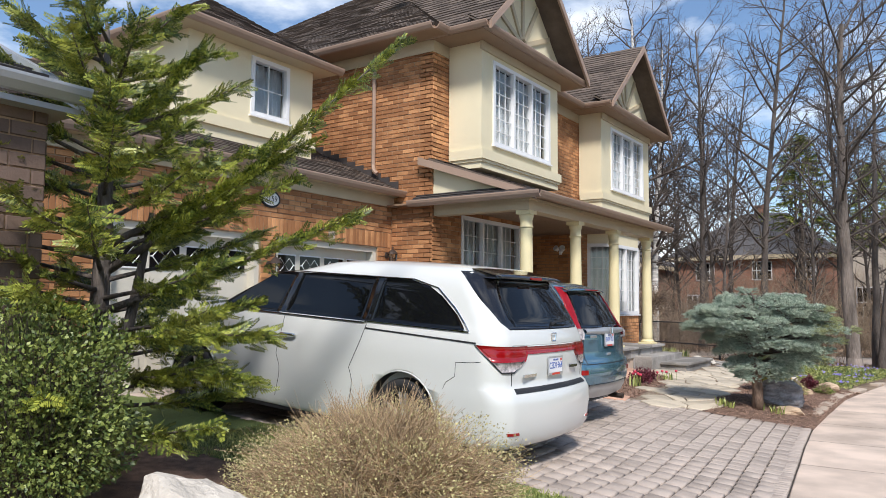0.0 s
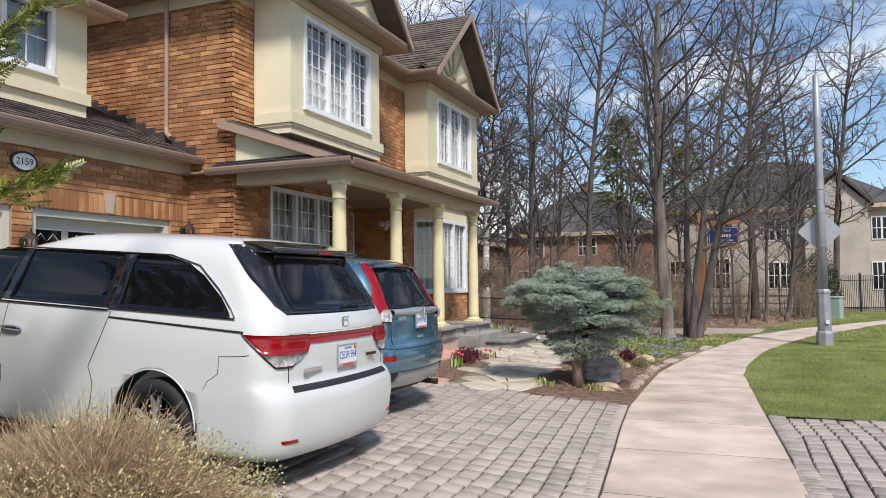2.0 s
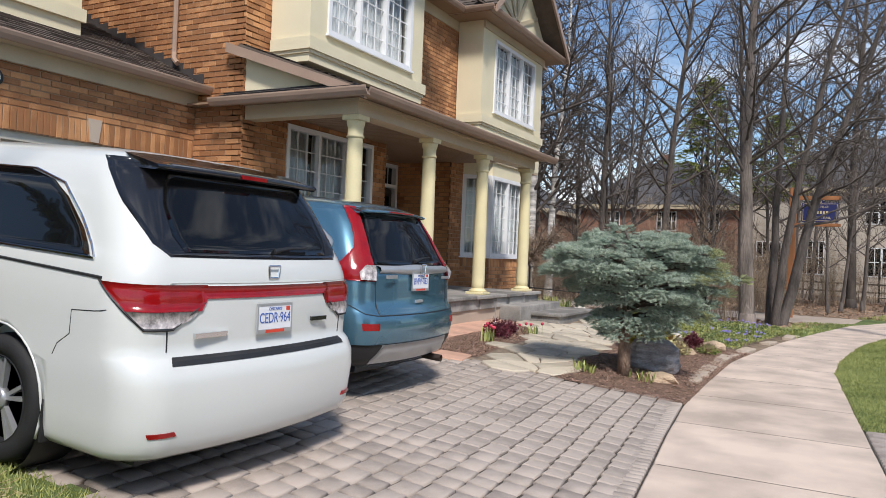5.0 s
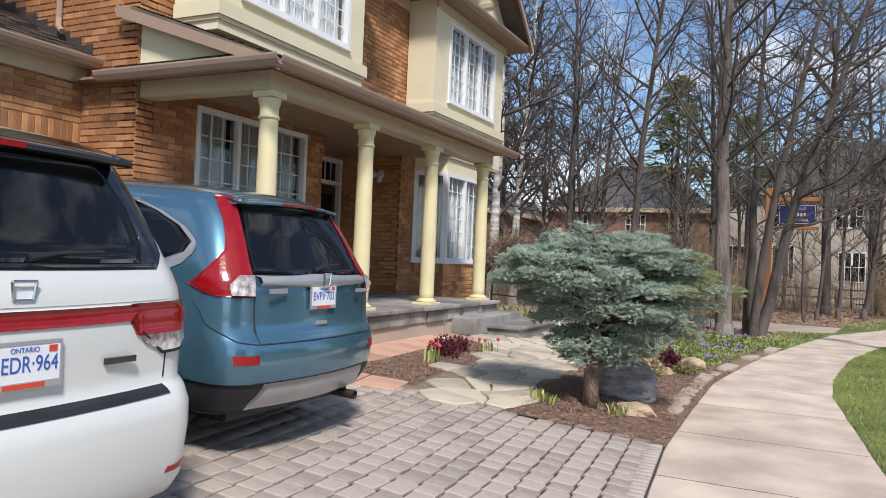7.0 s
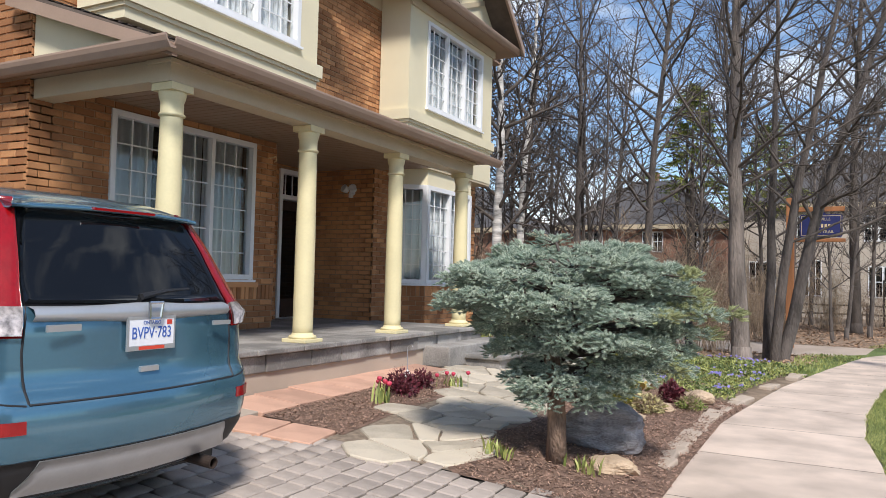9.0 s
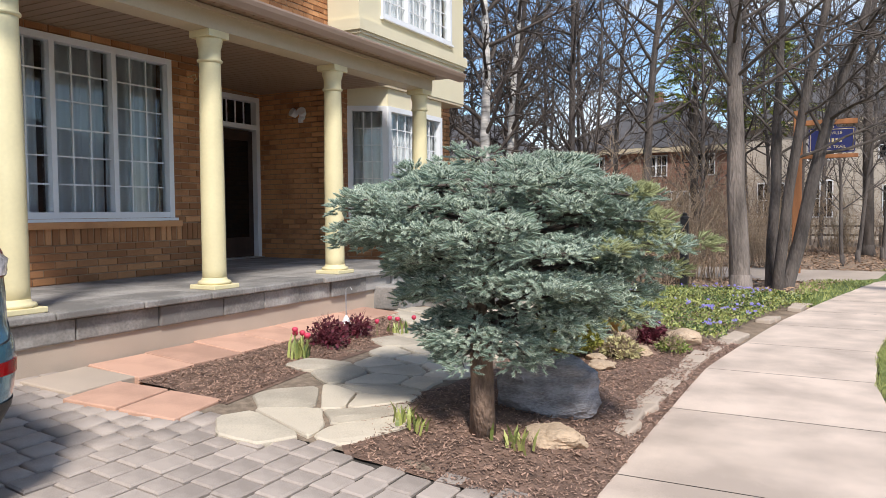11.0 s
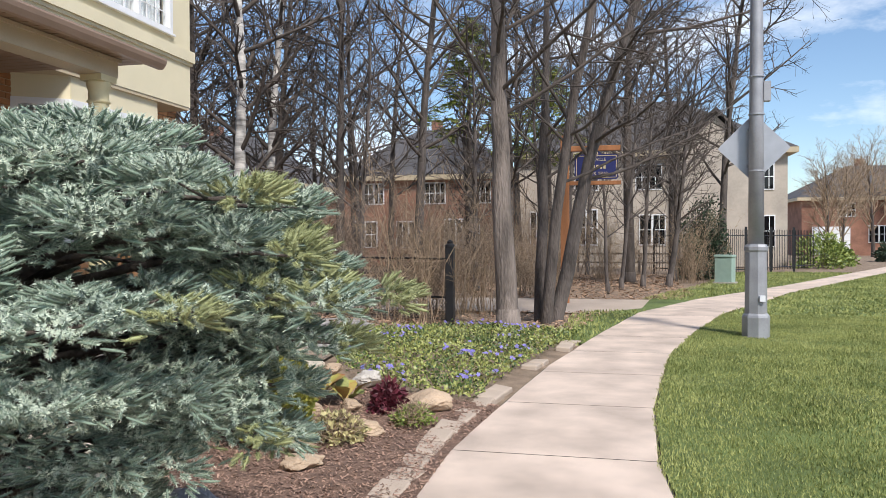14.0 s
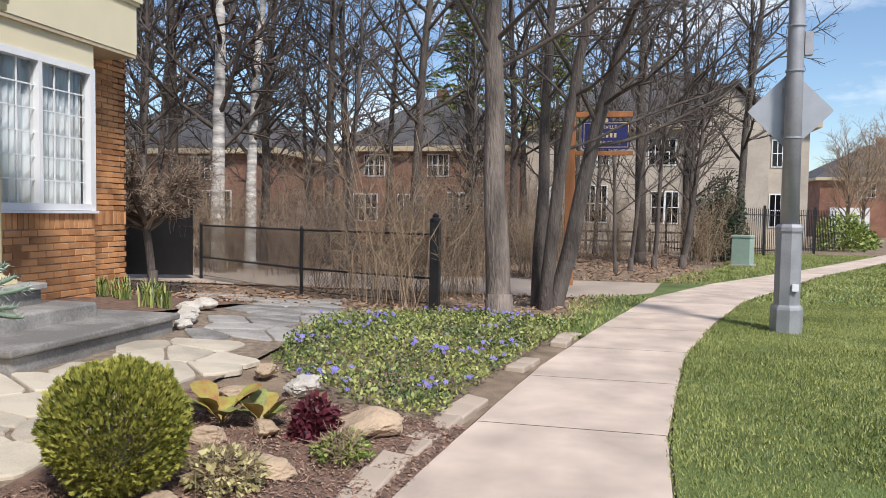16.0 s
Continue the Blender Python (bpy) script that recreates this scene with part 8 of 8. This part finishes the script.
            part("panel_line", Geo().box((dx - dw / 2, y0 - 0.07, dh * k / 4 - 0.02), (dx + dw / 2, y0 - 0.061, dh * k / 4 + 0.02)), M["garage"], dr)
    part("chimney", Geo().box((x0 + (x1 - x0) * 0.42, y0 + iy + 0.6, ridge - 1.2), (x0 + (x1 - x0) * 0.42 + 0.6, y0 + iy + 1.3, ridge + 0.7)), wall_mat, h)
    return h


beige = far_house("two-storey beige stone house with a dark grey hip roof", -4.6, 9.4, 52.0, 64.0, 6.2, 9.9, M["stone_far"],
                  [(-0.9, 1.1, 1.2, 2.0), (-3.3, 1.1, 1.4, 1.9), (2.6, 1.1, 1.4, 1.7), (5.6, 1.0, 1.6, 1.8), (-0.9, 4.1, 1.3, 1.4), (2.4, 4.1, 1.4, 1.4), (5.6, 4.0, 1.6, 1.5), (8.2, 1.0, 1.2, 1.7), (8.2, 4.0, 1.1, 1.4)])
part("gable_wing", Geo().prism([(4.0, 0), (7.4, 0), (7.4, 6.2), (5.7, 7.9), (4.0, 6.2)], 51.2, 52.6, "y"), M["stone_far"], beige)
part("wing_roof", Geo().prism([(3.7, 6.0), (5.7, 8.1), (7.7, 6.0), (7.7, 6.2), (5.7, 8.3), (3.7, 6.2)], 50.9, 56.0, "y"), M["roof_far"], beige)
far_house("red brick house with a grey roof beyond the wood", -14.5, -5.0, 50.0, 60.0, 5.0, 8.2, M["brick_red"], [(-13, 1.0, 1.4, 1.5), (-10.5, 1.0, 1.4, 1.5), (-7.5, 1.0, 2.0, 1.6), (-12.5, 3.4, 1.2, 1.2), (-9, 3.4, 1.2, 1.2), (-6.5, 3.4, 1.2, 1.2)])
far_house("red brick house with a brown roof behind the wood", -29.0, -16.5, 46.0, 57.0, 4.6, 7.8, M["brick_red"], [(-27, 1.0, 1.4, 1.4), (-23.5, 1.0, 1.6, 1.5), (-19.5, 1.0, 1.6, 1.5), (-25, 3.0, 1.2, 1.2), (-20.5, 3.0, 1.3, 1.2)])
far_house("red brick house with a white garage down the street", 16.5, 31.0, 79.0, 90.0, 4.9, 8.0, M["brick_red"], [(22.5, 1.0, 1.6, 1.5), (25.5, 1.0, 1.4, 1.5), (28.5, 1.0, 1.4, 1.5), (20, 3.2, 1.4, 1.2), (26, 3.2, 1.4, 1.2)], doors=[(18.8, 3.0, 2.4)])
far_house("beige house further down the street", 33.0, 47.0, 94.0, 106.0, 5.4, 8.8, M["stone_far"], [(36, 1.0, 1.6, 1.5), (40, 1.0, 1.6, 1.5), (44, 1.0, 1.6, 1.5), (38, 3.6, 1.4, 1.3), (43, 3.6, 1.4, 1.3)])
far_house("brick house on the opposite side of the street", 30.0, 44.0, 30.0, 44.0, 5.6, 9.0, M["brick_red"], [(33, 1.0, 1.6, 1.5), (37, 1.0, 1.6, 1.5), (41, 1.0, 1.6, 1.5)])
far_house("brick house across the street behind the walk", 17.0, 30.0, -6.0, 8.0, 5.8, 9.2, M["brick_red"], [(20, 1.0, 1.6, 1.5), (24, 1.0, 1.6, 1.5), (27, 3.6, 1.4, 1.3)])


# ---- the neighbour's corner ----
nb = thing("house", "neighbouring house of dark brown brick with grey eaves", "house")
NX, NY = -4.55, 2.62
part("wall", Geo().box((-12.0, -9.0, -0.1), (NX, NY, 3.05)), M["mortar"], nb)
gb = Geo()
bricks(gb, wall_frame((NX, -4.0, 0.1), (0, 1, 0), (1, 0, 0)), NY + 4.0, 2.95, L=0.30, H=0.10, seed=41)
part("brickwork", gb, M["brick_dark"], nb, kind="stuff")
gb = Geo()
bricks(gb, wall_frame((NX, NY, 0.1), (-1, 0, 0), (0, 1, 0)), 4.0, 2.95, L=0.30, H=0.10, seed=42)
part("brickwork", gb, M["brick_dark"], nb, kind="stuff")
part("soffit", Geo().box((-12.3, -9.3, 3.02), (NX + 0.16, NY + 0.16, 3.06)), M["signback"], nb)
gutter((NX + 0.16, -9.3, 3.20), (NX + 0.16, NY + 0.18, 3.20), (1, 0, 0), nb).data.materials[0] = M["signback"]
slope("roof", [(NX + 0.16, -9.3, 3.19), (NX + 0.16, NY + 0.16, 3.19), (-8.0, NY - 1.5, 4.9), (-8.0, -9.3, 4.9)], nb, M["roof_far"], seed=51)
part("rake", Geo().prism([(NX + 0.18, 3.19), (NX + 0.18, 3.05), (-8.0, 4.7), (-8.0, 4.9)], NY + 0.12, NY + 0.18, "y"), M["signback"], nb)


# ---- street furniture ----
def build_lamp_post():
    lp = thing("lamp_post", "grey steel lamp post with a stout base sleeve", "lamp post", m=pose(2.42, 22.5, 0))
    n = 8
    part("base_sleeve", Geo().lathe([(0.205, -0.05), (0.205, 0.30), (0.195, 0.33), (0.165, 0.36), (0.160, 1.30), (0.175, 1.33), (0.175, 1.38), (0.15, 1.42)], n=n), M["galv"], lp)
    part("pole", Geo().lathe([(0.118, 1.40), (0.105, 3.5), (0.092, 5.4), (0.078, 6.98), (0.05, 7.0)], n=12), M["galv"], lp, smooth=True)
    for z in (2.55, 3.42, 4.0):
        part("band", Geo().lathe([(0.114, z - 0.012), (0.122, z - 0.01), (0.122, z + 0.01), (0.114, z + 0.012)], n=16), M["signback"], lp)
    part("access_cover", Geo().box((0.02, -0.20, 0.55), (0.10, -0.15, 0.64)), M["white"], lp)
    part("junction_box", Geo().box((0.10, -0.05, 3.62), (0.20, 0.08, 3.92)), M["galv"], lp)
    return lp


build_lamp_post()
ds = thing("road_sign", "back of a diamond aluminium road sign on the lamp post", "road sign", m=pose(2.41, 22.64, 2.92))
pl = part("plate", Geo().prism([(-0.53, 0), (-0.49, -0.05), (-0.05, -0.49), (0, -0.53), (0.05, -0.49), (0.49, -0.05), (0.53, 0), (0.49, 0.05), (0.05, 0.49), (0, 0.53), (-0.05, 0.49), (-0.49, 0.05)], 0.0, 0.006, "y"), M["signback"], ds)
for z in (-0.28, 0.28):
    part("bracket", Geo().box((-0.11, -0.05, z - 0.02), (0.11, -0.001, z + 0.02)), M["galv"], ds)


def build_trail_sign():
    ts = thing("trail_sign", "navy blue park sign hung on a tall cedar post", "sign", m=pose(-0.80, 28.2, 0))
    bevelled(part("post", Geo().box((-0.10, -0.10, -0.1), (0.10, 0.10, 3.95)), M["cedar"], ts), 0.015)
    bevelled(part("arm", Geo().box((0.10, -0.06, 3.58), (1.30, 0.06, 3.70)), M["cedar"], ts), 0.01)
    bevelled(part("arm", Geo().box((0.10, -0.06, 2.78), (1.30, 0.06, 2.87)), M["cedar"], ts), 0.01)
    board = part("board", Geo().prism([(0.26, 2.91), (1.20, 2.91), (1.23, 2.95), (1.23, 3.47), (1.18, 3.50), (0.86, 3.50), (0.80, 3.57), (0.66, 3.57), (0.60, 3.50), (0.28, 3.50), (0.23, 3.47), (0.23, 2.95)], -0.03, 0.03, "y"), M["navy"], ts, "navy sign board")
    fr = Geo()
    for a, b in (((0.27, 2.95), (1.19, 2.95)), ((1.19, 2.95), (1.19, 3.46)), ((1.19, 3.46), (0.27, 3.46)), ((0.27, 3.46), (0.27, 2.95))):
        fr.tube([(a[0], -0.032, a[1]), (b[0], -0.032, b[1])], 0.008, 4)
    part("border", fr, M["gold"], board)
    letters("town", "OAKVILLE", 0.10, M["gold"], board, pose(0.73, -0.034, 3.37, 90, 0, 0))
    letters("trail", "CREEK TRAIL", 0.105, M["gold"], board, pose(0.73, -0.034, 3.04, 90, 0, 0))
    for z, w, h in ((3.20, 0.50, 0.09),):
        k = int(w / 0.075)
        for i in range(k):
            x = 0.73 - w / 2 + w * i / k
            part("letter_bar", Geo().box((x, -0.038, z - h / 2), (x + w / k * 0.62, -0.0305, z + h / 2)), M["gold"], board)
    part("crest", Geo().lathe([(0.045, 0), (0.04, 0.008)], n=14, m=pose(0.73, -0.03, 3.52, 90, 0, 0)), M["gold"], board)


build_trail_sign()

ub = thing("utility_box", "pale green metal utility box on the grass", "utility box", m=pose(4.02, 36.4, 0, 0, 0, -25))
bevelled(part("cabinet", Geo().box((-0.28, -0.22, 0), (0.28, 0.22, 0.86)), M["utilgreen"], ub), 0.02)
bevelled(part("lid", Geo().box((-0.30, -0.24, 0.862), (0.30, 0.24, 0.95)), M["utilgreen"], ub), 0.02)
part("plinth", Geo().box((-0.33, -0.27, -0.05), (0.33, 0.27, 0.05)), M["kerb"], ub)


def chain_fence():
    """Black chain link between posts, with its rails."""
    fence = thing("chain_link_fence", "black chain link fence with steel posts and rails", "fence")
    posts = [(-8.75, 26.7), (-5.36, 24.45), (-2.58, 23.35)]
    h = 1.16
    for i, (x, y) in enumerate(posts):
        part("post", Geo().lathe([(0.035, -0.1), (0.035, h + 0.04), (0.02, h + 0.07)], (x, y, 0), 10), M["black"], fence)
    for (xa, ya), (xb, yb) in zip(posts, posts[1:]):
        for z in (h, 0.46, 0.06):
            part("rail", Geo().tube([(xa, ya, z), (xb, yb, z)], 0.020 if z > 0.1 else 0.006, 6), M["black"], fence)
        L = math.hypot(xb - xa, yb - ya)
        g = Geo()
        step = 0.075
        n = int((L + h) / step)
        for i in range(-int(h / step), int(L / step) + 1):
            for s in (1, -1):
                u0 = i * step if s > 0 else i * step + h
                u1 = u0 + s * h
                z0, z1 = 0.06, h
                a0, a1 = u0, u1
                lo, hi = min(a0, a1), max(a0, a1)
                if hi < 0 or lo > L:
                    continue
                t0, t1 = 0.0, 1.0
                if a1 != a0:
                    ts = sorted(((0 - a0) / (a1 - a0), (L - a0) / (a1 - a0)))
                    t0, t1 = max(0, ts[0]), min(1, ts[1])
                if t1 <= t0:
                    continue
                P = []
                for t in (t0, t1):
                    u = lerp(a0, a1, t) / L
                    P.append((lerp(xa, xb, u), lerp(ya, yb, u), lerp(z0, z1, t)))
                g.tube(P, 0.0035, 3, cap=False)
        part("mesh", g, M["black"], fence, kind="stuff")
    return fence


chain_fence()
bp = thing("fence_post", "stout square black post with a capped top", "post", m=pose(-2.56, 23.22, 0))
bevelled(part("shaft", Geo().box((-0.075, -0.075, -0.1), (0.075, 0.075, 1.38)), M["black"], bp), 0.008)
part("cap", Geo().lathe([(0.10, 1.381), (0.10, 1.405), (0.05, 1.44), (0.055, 1.47), (0.02, 1.50)], n=12), M["black"], bp)

gate = thing("garden_gate", "black metal garden gate with a solid lower panel", "gate", m=pose(-10.35, 26.2, 0, 0, 0, 17))
part("gate_frame", Geo().box((0, -0.02, 0.05), (0.05, 0.02, 1.75)).box((1.45, -0.02, 0.05), (1.50, 0.02, 1.75)).box((0.05, -0.02, 1.28), (1.45, 0.02, 1.33)), M["black"], gate)
part("gate_panel", Geo().box((0.05, -0.01, 0.06), (1.45, 0.01, 1.279)), M["black"], gate)
for i in range(13):
    u = 0.12 + i * 0.105
    part("picket", Geo().tube([(u, 0, 1.33), (u, 0, 1.62 + 0.25 * math.sin(math.pi * u / 1.5))], 0.010, 6), M["black"], gate)
part("gate_arch", Geo().tube([(0.03 + 0.144 * i, 0, 1.62 + 0.25 * math.sin(math.pi * i / 10)) for i in range(11)], 0.014, 6), M["black"], gate)


def iron_fence(pts, h=1.85):
    fence = thing("iron_fence", "tall black iron picket fence round a garden", "fence")
    for (xa, ya), (xb, yb) in zip(pts, pts[1:]):
        L = math.hypot(xb - xa, yb - ya)
        n = int(L / 0.16)
        for z in (0.2, h - 0.25):
            part("rail", Geo().tube([(xa, ya, z), (xb, yb, z)], 0.022, 6), M["black"], fence)
        for i in range(n + 1):
            x, y = lerp(xa, xb, i / n), lerp(ya, yb, i / n)
            if i % 14 == 0:
                part("post", Geo().box((x - 0.045, y - 0.045, -0.1), (x + 0.045, y + 0.045, h + 0.12)), M["black"], fence)
            else:
                part("picket", Geo().tube([(x, y, 0.08), (x, y, h)], 0.012, 4), M["black"], fence)
    return fence


iron_fence([(2.2, 44.0), (4.5, 41.4), (9.8, 48.6)])
rail = thing("rail_fence", "low weathered rail fence behind the wood", "fence")
for i in range(8):
    x = -6.5 + i * 1.35
    part("post", Geo().box((x - 0.05, 44.95, -0.1), (x + 0.05, 45.05, 0.95)), M["bark"], rail)
    if i:
        for z in (0.4, 0.8):
            part("rail", Geo().box((x - 1.35, 44.97, z - 0.04), (x, 45.03, z + 0.04)), M["bark"], rail)


# ---- small things on the house ----
def lantern(m):
    l = thing("wall_lantern", "dark bronze wall lantern beside the garage", "lantern", m=m)
    part("back_plate", Geo().lathe([(0.06, 0), (0.055, 0.015), (0.02, 0.02)], n=16, m=pose(0, 0, 0, 0, 90, 0)), M["bronze"], l)
    part("arm", Geo().tube([(0.01, 0, 0.0), (0.08, 0, 0.05), (0.15, 0, 0.03)], 0.010, 6), M["bronze"], l)
    part("cap", Geo().lathe([(0.10, 0.0), (0.085, 0.03), (0.04, 0.08), (0.012, 0.10), (0.014, 0.13), (0.004, 0.15)], (0.15, 0, 0.02), 8), M["bronze"], l)
    part("glass_body", Geo().lathe([(0.05, -0.20), (0.082, -0.002)], (0.15, 0, 0.02), 8), M["glass"], l)
    for k in range(8):
        a = k * math.pi / 4
        part("rib", Geo().tube([(0.15 + 0.052 * math.cos(a), 0.052 * math.sin(a), -0.18), (0.15 + 0.084 * math.cos(a), 0.084 * math.sin(a), 0.02)], 0.005, 4), M["bronze"], l)
    part("foot", Geo().lathe([(0.012, -0.25), (0.02, -0.235), (0.055, -0.205), (0.05, -0.19)], (0.15, 0, 0.02), 8), M["bronze"], l)
    return l


lan = lantern(pose(GARAGE_X + 0.02, 10.95, 2.62))
copy_thing(lan, pose(GARAGE_X + 0.02, 8.0, 2.30))
pq = thing("number_plaque", "oval house number plaque with black rim reading 2159", "plaque", m=pose(GARAGE_X + 0.015, 8.0, 3.34))
oval = lambda a, b: [(a * math.cos(2 * math.pi * i / 32), b * math.sin(2 * math.pi * i / 32)) for i in range(32)]
part("rim", Geo().prism(oval(0.20, 0.14), 0.0, 0.02, "x"), M["black"], pq)
part("face", Geo().prism(oval(0.165, 0.108), 0.0, 0.026, "x"), M["plaque"], pq)
letters("digits", "2159", 0.13, M["black"], pq, pose(0.028, 0, 0, 90, 0, 90))
flood = thing("porch_light", "white double head porch floodlight on the brick", "lamp", m=pose(-7.62, 17.64, 3.12))
part("mount", Geo().lathe([(0.06, 0), (0.055, 0.03)], n=16, m=pose(0, 0, 0, 90, 0, 0)), M["white"], flood)
for s in (-1, 1):
    part("head", Geo().lathe([(0.02, -0.02), (0.055, 0.0), (0.075, 0.10), (0.07, 0.105), (0.02, 0.06)], n=16, m=pose(s * 0.07, -0.07, 0.03, 60, s * 35, 0)), M["white"], flood, smooth=True)
part("sensor", Geo().box((-0.03, -0.08, -0.10), (0.03, -0.02, -0.02)), M["white"], flood)
bl = thing("hook_bracket", "small brass plant hook under the porch ceiling", "bracket", m=pose(WALL_X + 0.02, 14.78, 3.28))
part("hook", Geo().tube([(0, 0, 0), (0.14, 0, 0.02), (0.16, 0, -0.04), (0.12, 0, -0.06)], 0.009, 6), M["gold"], bl)
dl = thing("garden_lantern", "small white lantern on a stake by the steps", "lantern", m=pose(-4.60, 14.60, 0.30))
part("stake", Geo().tube([(0, 0, -0.05), (0, 0, 0.40), (0.05, 0, 0.44), (0.08, 0, 0.40)], 0.006, 5), M["galv"], dl)
part("shade", Geo().lathe([(0.05, 0.0), (0.035, 0.05), (0.012, 0.09)], (0, 0, 0.02), 12), M["white"], dl)


# ---- single bricks and pavers ----
def place_bricks():
    shared = {}
    for m, d, h, parent in BRICK_PARTS[:560]:
        key = round(h, 3)
        if key not in shared:
            c, q, dd = 0.005, BRICK_L, 0.013
            shared[key] = Geo().add([(0, 0, 0), (q, 0, 0), (q, 0, h), (0, 0, h), (c, dd, c), (q - c, dd, c), (q - c, dd, h - c), (c, dd, h - c)],
                                    [(4, 5, 6, 7), (0, 1, 5, 4), (1, 2, 6, 5), (2, 3, 7, 6), (3, 0, 4, 7)]).mesh("brick", M["brick"])
        ob = new("brick", shared[key])
        ob.parent = parent
        ob.matrix_world = m @ Matrix.Diagonal((1, d / 0.013, 1, 1))


place_bricks()
lay_pavers(drive, lambda y: driveway_bound(y), 5.70, 11.56, lambda x, y: x > -3.4 and y > 8.0, 5)
edge_pavers(drive, 5.70, 11.5, lambda y: curve_at(WALK_L, y) - 0.085, 6)
lay_pavers(apron, lambda y: (curve_at(WALK_R, y) + 0.0, curve_at(KERB_X, y)), 5.6, 11.28, lambda x, y: x < 2.2 and y > 8.0, 7)
edge_pavers(apron, 5.6, 11.3, lambda y: curve_at(WALK_R, y) + 0.085, 8)
